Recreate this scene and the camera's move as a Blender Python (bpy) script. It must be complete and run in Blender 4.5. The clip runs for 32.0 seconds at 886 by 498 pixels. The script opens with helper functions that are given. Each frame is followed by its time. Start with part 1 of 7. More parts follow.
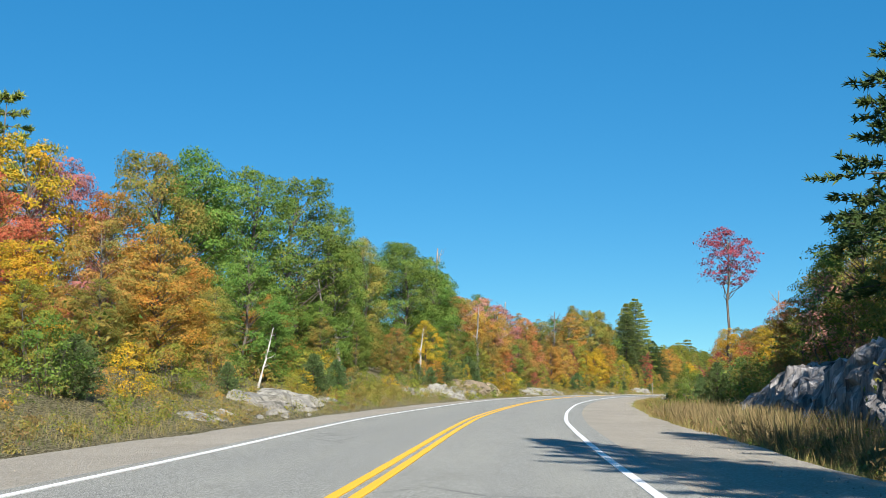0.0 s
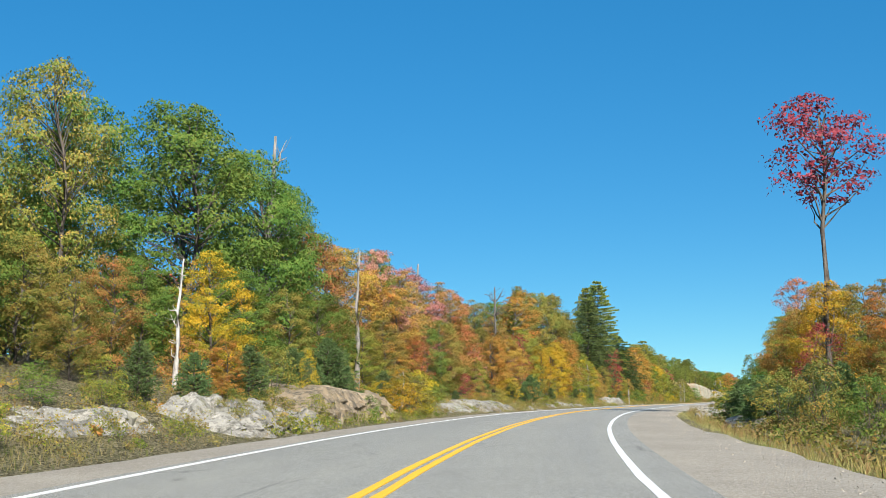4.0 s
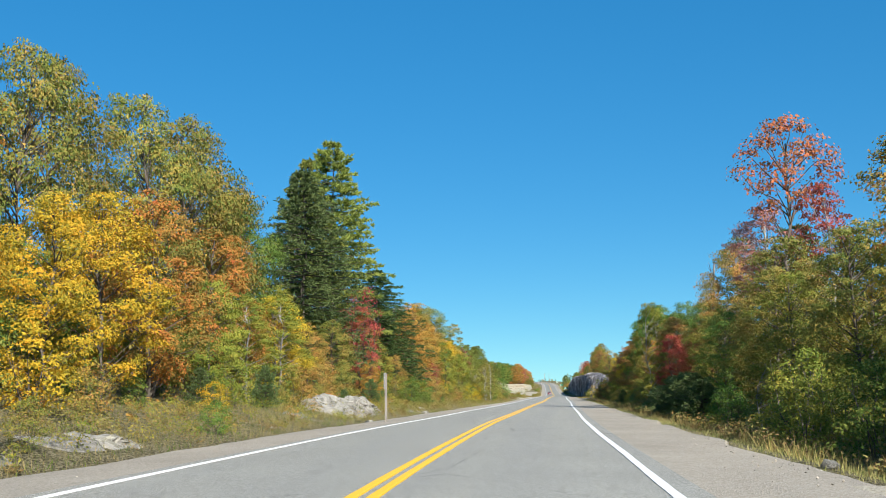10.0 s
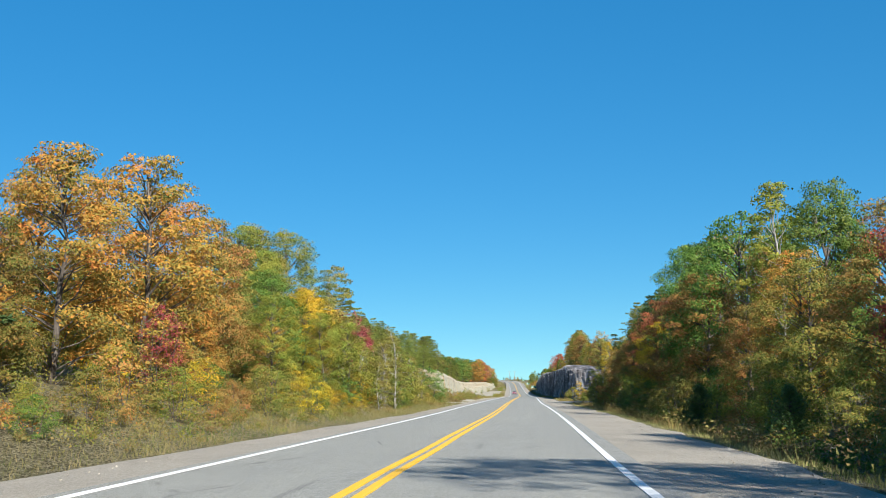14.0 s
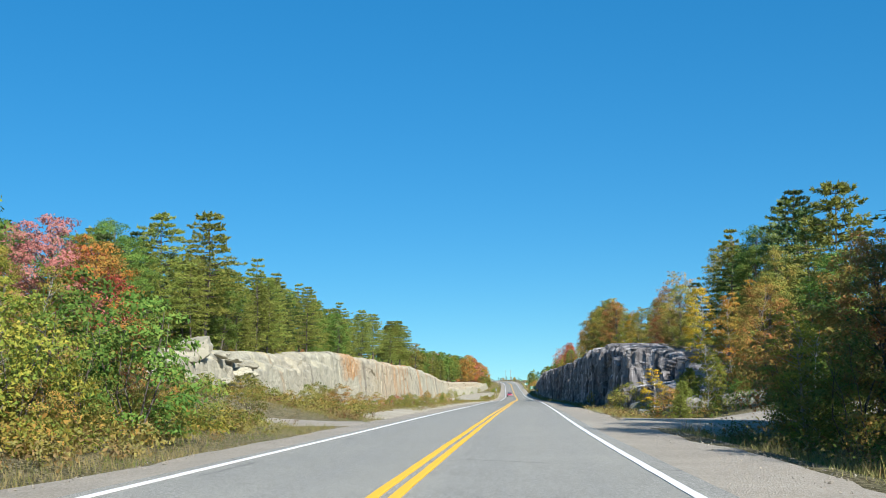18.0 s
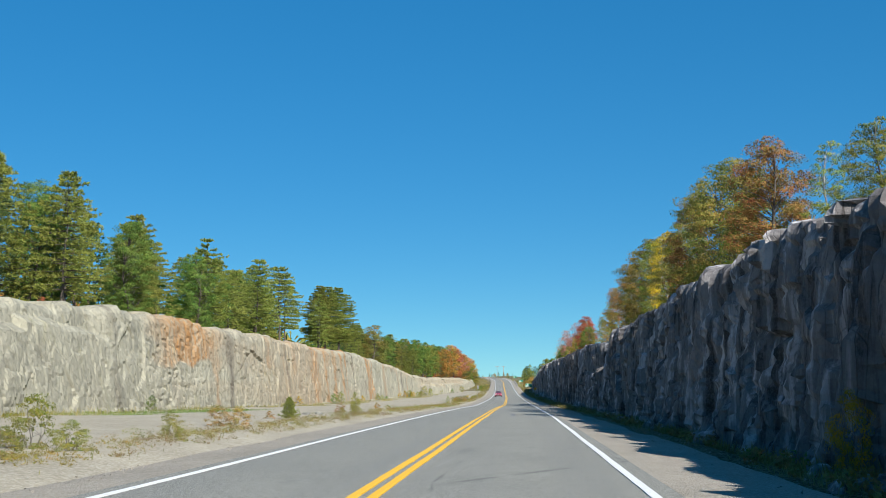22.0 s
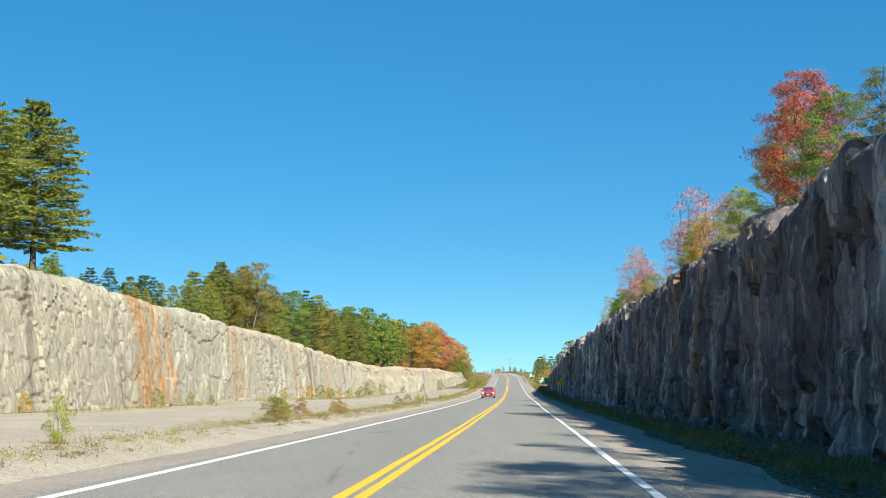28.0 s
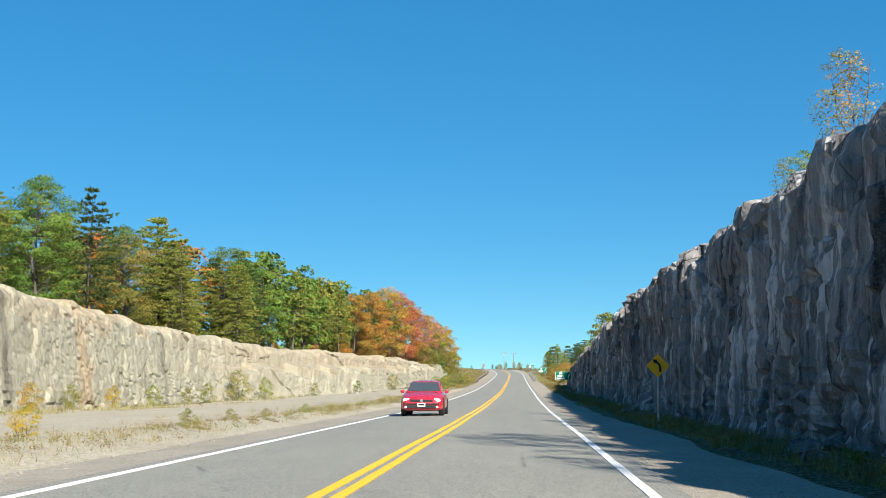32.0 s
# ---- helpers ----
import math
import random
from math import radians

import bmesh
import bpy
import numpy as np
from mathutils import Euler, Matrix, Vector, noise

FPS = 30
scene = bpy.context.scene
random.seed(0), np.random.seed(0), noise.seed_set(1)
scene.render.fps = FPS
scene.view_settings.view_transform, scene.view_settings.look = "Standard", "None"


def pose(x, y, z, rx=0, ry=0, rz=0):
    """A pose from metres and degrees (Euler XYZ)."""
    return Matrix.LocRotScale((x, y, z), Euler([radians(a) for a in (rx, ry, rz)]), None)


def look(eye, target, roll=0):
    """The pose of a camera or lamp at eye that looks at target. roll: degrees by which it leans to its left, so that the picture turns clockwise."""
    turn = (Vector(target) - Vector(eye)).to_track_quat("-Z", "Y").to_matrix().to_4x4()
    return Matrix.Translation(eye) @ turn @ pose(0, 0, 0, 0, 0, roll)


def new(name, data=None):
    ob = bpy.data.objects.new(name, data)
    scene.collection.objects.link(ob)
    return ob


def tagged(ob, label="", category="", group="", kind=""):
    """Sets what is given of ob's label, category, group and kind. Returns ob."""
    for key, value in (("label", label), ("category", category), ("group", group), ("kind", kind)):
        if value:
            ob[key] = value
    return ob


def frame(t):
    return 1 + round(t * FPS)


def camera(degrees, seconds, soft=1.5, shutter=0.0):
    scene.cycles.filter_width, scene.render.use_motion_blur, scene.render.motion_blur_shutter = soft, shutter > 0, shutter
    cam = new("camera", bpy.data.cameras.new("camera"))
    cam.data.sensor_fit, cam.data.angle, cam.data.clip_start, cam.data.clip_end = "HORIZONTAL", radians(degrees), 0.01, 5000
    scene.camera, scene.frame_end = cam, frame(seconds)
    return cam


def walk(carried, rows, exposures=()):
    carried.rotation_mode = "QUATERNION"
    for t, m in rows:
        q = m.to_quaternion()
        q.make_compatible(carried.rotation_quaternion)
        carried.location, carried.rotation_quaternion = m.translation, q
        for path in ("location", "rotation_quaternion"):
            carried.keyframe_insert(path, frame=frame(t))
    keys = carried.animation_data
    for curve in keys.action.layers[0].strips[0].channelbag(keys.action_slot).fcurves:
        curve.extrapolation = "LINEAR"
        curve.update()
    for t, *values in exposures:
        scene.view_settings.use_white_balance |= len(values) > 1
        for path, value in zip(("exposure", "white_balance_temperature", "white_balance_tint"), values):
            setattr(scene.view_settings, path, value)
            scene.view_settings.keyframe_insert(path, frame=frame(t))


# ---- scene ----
cam = camera(42.0, 32.0, soft=0.5)
# seconds, x, y, z, yaw, pitch, roll
ROWS = [
    (0.0, 0.08, 0.00, 0.021, -0.11, 6.85, -0.56),
    (0.5, 0.57, 7.38, -0.019, -0.09, 6.94, -0.17),
    (1.0, 1.06, 14.88, -0.049, -0.15, 7.03, 0.19),
    (1.5, 1.59, 22.52, -0.073, -0.36, 7.13, 0.47),
    (2.0, 2.21, 30.32, -0.069, -0.64, 7.19, 0.30),
    (2.5, 2.90, 38.28, -0.048, -1.11, 7.19, 0.23),
    (3.0, 3.68, 46.40, -0.010, -1.96, 7.44, 0.31),
    (3.5, 4.61, 54.68, 0.048, -2.72, 7.48, 0.40),
    (4.0, 5.65, 63.13, 0.101, -3.23, 7.45, 0.48),
    (4.5, 6.79, 71.74, 0.143, -3.66, 7.18, 0.58),
    (5.0, 8.07, 80.51, 0.181, -4.45, 7.16, 0.90),
    (5.5, 9.51, 89.44, 0.208, -5.28, 7.14, 1.01),
    (6.0, 11.13, 98.51, 0.234, -6.36, 7.17, 1.05),
    (6.5, 12.96, 107.68, 0.269, -7.52, 7.27, 1.15),
    (7.0, 14.98, 116.95, 0.297, -8.72, 7.28, 1.09),
    (7.5, 17.21, 126.28, 0.317, -9.79, 7.25, 0.99),
    (8.0, 19.62, 135.65, 0.336, -10.72, 7.23, 0.85),
    (8.5, 22.19, 145.08, 0.355, -11.48, 7.17, 0.74),
    (9.0, 24.93, 154.59, 0.368, -12.21, 7.11, 0.53),
    (9.5, 27.84, 164.21, 0.394, -13.04, 7.07, 0.50),
    (10.0, 30.93, 173.91, 0.418, -13.99, 7.06, 0.63),
    (10.5, 34.19, 183.70, 0.441, -14.55, 7.05, 0.67),
    (11.0, 37.56, 193.53, 0.446, -14.98, 7.06, 0.66),
    (11.5, 41.01, 203.39, 0.427, -15.32, 7.07, 0.67),
    (12.0, 44.52, 213.31, 0.411, -15.59, 7.11, 0.73),
    (12.5, 48.11, 223.32, 0.405, -15.81, 7.09, 0.82),
    (13.0, 51.77, 233.46, 0.383, -15.99, 7.11, 0.89),
    (13.5, 55.50, 243.77, 0.345, -16.07, 6.98, 0.89),
    (14.0, 59.27, 254.30, 0.306, -15.67, 7.01, 0.64),
    (14.5, 63.07, 265.09, 0.257, -15.41, 7.04, 0.40),
    (15.0, 66.94, 276.09, 0.208, -15.52, 7.08, 0.16),
    (15.5, 70.90, 287.27, 0.201, -15.81, 7.13, -0.15),
    (16.0, 74.96, 298.61, 0.203, -15.69, 7.12, -0.08),
    (16.5, 79.03, 310.08, 0.208, -15.61, 7.07, -0.01),
    (17.0, 83.13, 321.61, 0.200, -15.61, 7.10, 0.18),
    (17.5, 87.27, 333.16, 0.164, -15.67, 7.09, 0.43),
    (18.0, 91.42, 344.74, 0.114, -15.80, 7.09, 0.55),
    (18.5, 95.63, 356.34, 0.094, -15.94, 7.07, 0.69),
    (19.0, 99.87, 367.98, 0.084, -16.10, 7.00, 0.83),
    (19.5, 104.16, 379.67, 0.094, -16.21, 7.01, 0.85),
    (20.0, 108.46, 391.36, 0.113, -16.25, 7.03, 0.75),
    (20.5, 112.74, 403.04, 0.128, -16.21, 7.01, 0.55),
    (21.0, 116.99, 414.66, 0.145, -16.14, 7.06, 0.53),
    (21.5, 121.19, 426.22, 0.158, -16.06, 7.03, 0.37),
    (22.0, 125.35, 437.72, 0.164, -16.04, 6.98, 0.17),
    (22.5, 129.49, 449.16, 0.179, -16.10, 6.95, -0.16),
    (23.0, 133.62, 460.56, 0.179, -16.13, 6.90, -0.50),
    (23.5, 137.73, 471.93, 0.157, -16.12, 6.93, -0.32),
    (24.0, 141.83, 483.25, 0.126, -16.07, 6.89, -0.26),
    (24.5, 145.91, 494.52, 0.083, -16.07, 6.86, -0.34),
    (25.0, 149.97, 505.76, 0.026, -16.04, 6.94, -0.44),
    (25.5, 154.04, 516.99, -0.056, -16.04, 6.90, -0.33),
    (26.0, 158.11, 528.23, -0.152, -15.89, 6.93, -0.16),
    (26.5, 162.18, 539.53, -0.271, -15.73, 6.95, -0.06),
    (27.0, 166.26, 550.94, -0.401, -15.67, 6.98, -0.02),
    (27.5, 170.37, 562.46, -0.477, -15.66, 7.01, -0.05),
    (28.0, 174.52, 574.11, -0.534, -15.52, 6.99, -0.01),
    (28.5, 178.70, 585.90, -0.553, -15.43, 6.95, 0.02),
    (29.0, 182.90, 597.81, -0.557, -15.33, 6.98, -0.03),
    (29.5, 187.12, 609.82, -0.570, -15.30, 6.97, 0.20),
    (30.0, 191.38, 621.90, -0.577, -15.29, 6.98, 0.18),
    (30.5, 195.64, 634.04, -0.576, -15.30, 6.95, -0.03),
    (31.0, 199.93, 646.21, -0.559, -15.28, 6.96, -0.05),
    (31.5, 204.24, 658.43, -0.547, -15.28, 6.97, -0.10),
    (32.0, 208.53, 670.70, -0.509, -15.20, 7.02, -0.21),
]
walk(cam, [(t, pose(x, y, z, 90 + pitch, roll, yaw)) for t, x, y, z, yaw, pitch, roll in ROWS], [(0, 0.99, 6500, 10), (13.5, 1.0, 6350, 10), (18, 0.98, 6250, 10), (20.5, 0.76, 6200, 10), (23.5, 0.77, 6350, 10), (24, 0.81, 6400, 10), (25, 1.1, 6600, 10), (28, 1.12, 6700, 10), (32, 1.10, 6700, 10)])

# ---- light ----
SUN_ELEVATION, SUN_AZIMUTH = 32.5, 167.0  # degrees; the azimuth runs clockwise from +y
world = bpy.data.worlds.new("sky")
scene.world = world
world.use_nodes = True
sky_nodes = world.node_tree.nodes
sky_nodes.clear()
sky = sky_nodes.new("ShaderNodeTexSky")
sky.sky_type = "NISHITA"
sky.sun_disc = False
sky.sun_elevation, sky.sun_rotation = radians(SUN_ELEVATION), radians(SUN_AZIMUTH)
sky.altitude, sky.air_density, sky.dust_density, sky.ozone_density = 300, 0.6, 0.0, 3.2
sky_back = sky_nodes.new("ShaderNodeBackground")
sky_back.inputs["Strength"].default_value = 0.1715
sky_out = sky_nodes.new("ShaderNodeOutputWorld")
sky_soft = sky_nodes.new("ShaderNodeGamma")
sky_soft.inputs[1].default_value = 0.45
sky_hue = sky_nodes.new("ShaderNodeHueSaturation")
sky_hue.inputs["Saturation"].default_value = 2.0
sky_tint = sky_nodes.new("ShaderNodeMix")
sky_tint.data_type, sky_tint.blend_type = "RGBA", "MULTIPLY"
sky_tint.inputs[0].default_value, sky_tint.inputs[7].default_value = 1.0, (0.56, 0.955, 1.0, 1)
world.node_tree.links.new(sky.outputs[0], sky_soft.inputs[0])
world.node_tree.links.new(sky_soft.outputs[0], sky_hue.inputs["Color"])
world.node_tree.links.new(sky_hue.outputs[0], sky_tint.inputs[6])
world.node_tree.links.new(sky_tint.outputs[2], sky_back.inputs[0])
world.node_tree.links.new(sky_back.outputs[0], sky_out.inputs[0])
sun = new("sun", bpy.data.lights.new("sun", "SUN"))
sun.data.energy, sun.data.angle, sun.data.color = 5.0, radians(0.53), (1.0, 0.95, 0.87)
az, el = radians(SUN_AZIMUTH), radians(SUN_ELEVATION)
sun.matrix_world = look((300 * math.sin(az) * math.cos(el), 300 * math.cos(az) * math.cos(el), 300 * math.sin(el)), (0, 0, 0))


# ---- materials ----
class Nodes:
    """A material with short calls for its nodes."""

    def __init__(self, name, rough=0.8, metal=0.0, spec=0.3):
        self.mat = bpy.data.materials.new(name)
        self.mat.use_nodes = True
        self.tree = self.mat.node_tree
        self.bsdf = self.tree.nodes["Principled BSDF"]
        self.out = self.tree.nodes["Material Output"]
        self.set("Roughness", rough), self.set("Metallic", metal), self.set("Specular IOR Level", spec)
        self.coord = self.add("ShaderNodeTexCoord")

    def add(self, kind, **inputs):
        return self.tree.nodes.new(kind)

    def set(self, key, value):
        if hasattr(value, "is_linked"):
            self.tree.links.new(value, self.bsdf.inputs[key])
        elif isinstance(value, tuple):
            self.bsdf.inputs[key].default_value = (*value, 1)
        else:
            self.bsdf.inputs[key].default_value = value
        return self

    def plug(self, node, key, value):
        if hasattr(value, "is_linked"):
            self.tree.links.new(value, node.inputs[key])
        elif isinstance(value, tuple) and len(value) == 3 and node.inputs[key].type == "RGBA":
            node.inputs[key].default_value = (*value, 1)
        else:
            node.inputs[key].default_value = value

    def space(self, scale=(1, 1, 1), source="Object"):
        n = self.add("ShaderNodeMapping")
        self.plug(n, "Vector", self.coord.outputs[source])
        self.plug(n, "Scale", scale)
        return n.outputs[0]

    def noise(self, scale, detail=4, rough=0.6, vector=None, distort=0.0):
        n = self.add("ShaderNodeTexNoise")
        self.plug(n, "Vector", vector or self.coord.outputs["Object"])
        self.plug(n, "Scale", scale), self.plug(n, "Detail", detail), self.plug(n, "Roughness", rough), self.plug(n, "Distortion", distort)
        return n.outputs["Fac"]

    def voronoi(self, scale, feature="F1", vector=None, out="Distance"):
        n = self.add("ShaderNodeTexVoronoi")
        n.feature = feature
        self.plug(n, "Vector", vector or self.coord.outputs["Object"]), self.plug(n, "Scale", scale)
        return n.outputs[out]

    def ramp(self, fac, stops, mode="LINEAR"):
        n = self.add("ShaderNodeValToRGB")
        n.color_ramp.interpolation = mode
        els = n.color_ramp.elements
        while len(els) < len(stops):
            els.new(0.5)
        for e, (at, colour) in zip(els, stops):
            e.position = at
            e.color = (*colour, 1) if isinstance(colour, tuple) else (colour, colour, colour, 1)
        self.plug(n, "Fac", fac)
        return n.outputs[0]

    def mix(self, fac, a, b, mode="MIX"):
        n = self.add("ShaderNodeMix")
        n.data_type, n.blend_type = "RGBA", mode
        for i, v in ((0, fac), (6, a), (7, b)):
            if hasattr(v, "is_linked"):
                self.tree.links.new(v, n.inputs[i])
            elif isinstance(v, tuple):
                n.inputs[i].default_value = (*v, 1)
            else:
                n.inputs[i].default_value = v
        return n.outputs[2]

    def math(self, op, a, b=0.0):
        n = self.add("ShaderNodeMath")
        n.operation = op
        self.plug(n, 0, a), self.plug(n, 1, b)
        return n.outputs[0]

    def bump(self, height, strength=0.4, distance=0.02):
        n = self.add("ShaderNodeBump")
        self.plug(n, "Height", height), self.plug(n, "Strength", strength), self.plug(n, "Distance", distance)
        self.tree.links.new(n.outputs[0], self.bsdf.inputs["Normal"])
        return self

    def attribute(self, name):
        n = self.add("ShaderNodeAttribute")
        n.attribute_name = name
        return n.outputs["Fac"]


def asphalt():
    m = Nodes("worn_asphalt", 0.85, spec=0.25)
    lanes = m.noise(1.0, 3, 0.5, m.space((0.9, 0.015, 1), "UV"))
    blot = m.noise(0.35, 6, 0.7)
    base = m.ramp(blot, [(0.3, (0.220, 0.218, 0.180)), (0.7, (0.290, 0.285, 0.234))])
    base = m.mix(m.ramp(lanes, [(0.42, 0.0), (0.62, 0.5)]), base, (0.20, 0.202, 0.178))
    # single chips of stone in the worn binder
    cell = m.add("ShaderNodeRGBToBW")
    m.plug(cell, 0, m.voronoi(75, "F1", None, "Color"))
    base = m.mix(m.ramp(cell.outputs[0], [(0.55, 0.0), (0.75, 0.7)]), base, (0.46, 0.45, 0.42))
    base = m.mix(m.ramp(cell.outputs[0], [(0.25, 0.7), (0.42, 0.0)]), base, (0.09, 0.09, 0.088))
    speck = m.noise(16, 3, 0.8)
    base = m.mix(m.ramp(speck, [(0.35, 0.28), (0.5, 0.0)]), base, (0.12, 0.12, 0.115))
    stain = m.noise(0.9, 5, 0.7, m.space((1, 0.3, 1), "UV"))
    base = m.mix(m.ramp(stain, [(0.60, 0.0), (0.72, 0.4)]), base, (0.125, 0.125, 0.12))
    # dark strokes of rubber and short healed cracks
    skid = m.noise(1.0, 2, 0.4, m.space((2.6, 0.11, 1), "UV"))
    base = m.mix(m.ramp(skid, [(0.70, 0.0), (0.76, 0.35)]), base, (0.09, 0.09, 0.09))
    cracks = m.voronoi(0.16, "DISTANCE_TO_EDGE", m.space((1.0, 0.35, 1), "UV"))
    torn = m.noise(0.5, 4, 0.6)
    thin = m.math("MULTIPLY", m.ramp(cracks, [(0.0, 1.0), (0.006, 0.0)]), m.ramp(torn, [(0.5, 0.0), (0.6, 1.0)]))
    base = m.mix(m.math("MULTIPLY", thin, 0.6), base, (0.06, 0.06, 0.06))
    # the surface grows darker from s = 450 on, through the rock cut
    flow = m.add("ShaderNodeSeparateXYZ")
    m.plug(flow, 0, m.coord.outputs["UV"])
    darkened = m.math("MINIMUM", m.math("MAXIMUM", m.math("MULTIPLY", m.math("SUBTRACT", flow.outputs[1], 450.0), 0.02), 0.0), 0.45)
    base = m.mix(darkened, base, m.mix(1.0, base, (0.74, 0.74, 0.71), "MULTIPLY"))
    m.set("Base Color", base)
    m.bump(m.noise(55, 3, 0.75), 0.4, 0.012)
    return m.mat


def paint(name, colour, worn):
    m = Nodes(name, 0.6, spec=0.3)
    wear = m.noise(9, 5, 0.75)
    m.set("Base Color", m.mix(m.ramp(wear, [(worn, 0.0), (worn + 0.12, 0.6)]), colour, (0.2, 0.2, 0.19)))
    m.bump(m.noise(60, 2), 0.2, 0.006)
    return m.mat


def gravel(name, dark, light, fleck=60):
    m = Nodes(name, 0.95, spec=0.15)
    broad = m.noise(0.3, 5, 0.65)
    stones = m.voronoi(fleck / 4, "F1", None, "Color")
    grain = m.voronoi(fleck / 4)
    base = m.ramp(broad, [(0.32, dark), (0.68, light)])
    grey = m.add("ShaderNodeRGBToBW")
    m.plug(grey, 0, stones)
    base = m.mix(0.28, base, m.ramp(grey.outputs[0], [(0.2, (0.13, 0.125, 0.115)), (0.5, (0.3, 0.285, 0.26)), (0.8, (0.5, 0.48, 0.45))]))
    m.set("Base Color", base)
    m.bump(grain, 0.8, 0.03)
    return m.mat


def soil():
    m = Nodes("forest_floor", 0.95, spec=0.1)
    a, b = m.noise(0.25, 5, 0.65), m.noise(3.5, 6, 0.8)
    base = m.ramp(a, [(0.3, (0.10, 0.095, 0.042)), (0.5, (0.155, 0.135, 0.072)), (0.7, (0.085, 0.10, 0.035))])
    base = m.mix(m.ramp(b, [(0.42, 0.0), (0.62, 0.8)]), base, (0.215, 0.185, 0.11))
    # straw, fallen leaves and small stones
    bits = m.add("ShaderNodeRGBToBW")
    m.plug(bits, 0, m.voronoi(22, "F1", m.space((1, 0.45, 1)), "Color"))
    base = m.mix(m.ramp(bits.outputs[0], [(0.60, 0.0), (0.74, 0.8)]), base, (0.32, 0.28, 0.175))
    base = m.mix(m.ramp(bits.outputs[0], [(0.26, 0.8), (0.40, 0.0)]), base, (0.06, 0.05, 0.025))
    m.set("Base Color", base)
    m.bump(m.noise(20, 5, 0.8), 1.0, 0.10)
    return m.mat


def rock(name, pale=(0.34, 0.32, 0.275), dark=(0.115, 0.105, 0.09), warm=0.4, up=0.16, moss=0.5):
    m = Nodes(name, 0.9, spec=0.2)
    streak = m.noise(0.55, 6, 0.7, m.space((1, 1, up)))
    mottled = m.noise(1.9, 7, 0.72)
    fine = m.noise(14, 5, 0.75)
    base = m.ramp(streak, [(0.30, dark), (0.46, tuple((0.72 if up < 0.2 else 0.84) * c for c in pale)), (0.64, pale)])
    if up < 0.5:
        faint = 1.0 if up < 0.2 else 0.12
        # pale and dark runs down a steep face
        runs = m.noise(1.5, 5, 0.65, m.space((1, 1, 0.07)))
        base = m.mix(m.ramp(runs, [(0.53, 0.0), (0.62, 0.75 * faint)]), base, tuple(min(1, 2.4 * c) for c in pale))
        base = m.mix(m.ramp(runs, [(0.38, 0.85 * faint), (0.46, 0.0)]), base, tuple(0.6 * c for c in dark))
    pink = m.ramp(m.noise(0.055, 4, 0.55, m.space((1, 1, 0.5))), [(0.46, 0.0), (0.60, warm)])
    base = m.mix(pink, base, (0.265, 0.185, 0.13))
    base = m.mix(m.ramp(mottled, [(0.48, 0.0), (0.70, 0.28 if 0.2 < up < 0.5 else 0.6)]), base, (0.17, 0.16, 0.13) if up > 0.2 else tuple(0.6 * c for c in pale))
    if up > 0.5:
        # black and grey lichen on open ledges
        spots = m.noise(2.6, 6, 0.8)
        base = m.mix(m.ramp(spots, [(0.47, 0.0), (0.58, 0.8)]), base, (0.075, 0.07, 0.055))
        base = m.mix(m.ramp(m.noise(7, 4, 0.8), [(0.56, 0.0), (0.68, 0.6)]), base, (0.42, 0.41, 0.37))
    lichen = m.ramp(m.noise(0.7, 6, 0.75, m.space((1, 1, 0.5))), [(0.56, 0.0), (0.68, moss)])
    base = m.mix(lichen, base, (0.25, 0.235, 0.13))
    bent = m.add("ShaderNodeVectorMath")
    bent.operation = "MULTIPLY_ADD"
    soft = m.add("ShaderNodeTexNoise")
    m.plug(soft, "Vector", m.coord.outputs["Object"]), m.plug(soft, "Scale", 0.6), m.plug(soft, "Detail", 1)
    m.plug(bent, 0, soft.outputs["Color"]), m.plug(bent, 1, (0.3, 0.3, 0.3)), m.plug(bent, 2, m.space((0.85, 0.85, max(0.16, 1.1 * up if up > 0.5 else 0.5 * up))))
    edge = m.voronoi(1.0, "DISTANCE_TO_EDGE", bent.outputs[0])
    edge2 = m.voronoi(2.6, "DISTANCE_TO_EDGE", bent.outputs[0])
    crack = m.math("MAXIMUM", m.ramp(edge, [(0.0, 1.0), (0.008, 0.0)]), m.math("MULTIPLY", m.ramp(edge2, [(0.0, 1.0), (0.02, 0.0)]), m.ramp(mottled, [(0.42, 0.0), (0.55, 0.8)])))
    base = m.mix(m.math("MULTIPLY", crack, 0.28 if up < 0.5 else 0.0), base, (0.05, 0.045, 0.04))
    base = m.mix(m.ramp(fine, [(0.45, 0.0), (0.8, 0.4)]), base, tuple(min(1, 1.35 * c) for c in pale))
    rust = m.attribute("rust")
    broken = m.math("MULTIPLY", rust, m.ramp(m.noise(1.3, 6, 0.75, m.space((1, 1, 0.25))), [(0.30, 0.1), (0.6, 1.0)]))
    base = m.mix(broken, base, (0.30, 0.145, 0.042))
    dark_band = m.math("MULTIPLY", m.attribute("dark_band"), m.ramp(m.noise(0.8, 6, 0.75, m.space((1, 1, 0.12))), [(0.35, 0.1), (0.6, 1.0)]))
    base = m.mix(dark_band, base, (0.05, 0.037, 0.032))
    # one block is darker than the next
    info = m.add("ShaderNodeObjectInfo")
    shade = m.add("ShaderNodeHueSaturation")
    m.plug(shade, "Color", base), m.plug(shade, "Value", m.math("ADD", m.math("MULTIPLY", info.outputs["Random"], 0.4), 0.75))
    m.set("Base Color", shade.outputs[0])
    relief = m.math("SUBTRACT", m.math("ADD", m.math("MULTIPLY", mottled, 0.6), m.math("MULTIPLY", fine, 0.35)), m.math("MULTIPLY", crack, 0.5 if up < 0.5 else 0.0))
    m.bump(relief, 0.9, 0.09)
    return m.mat


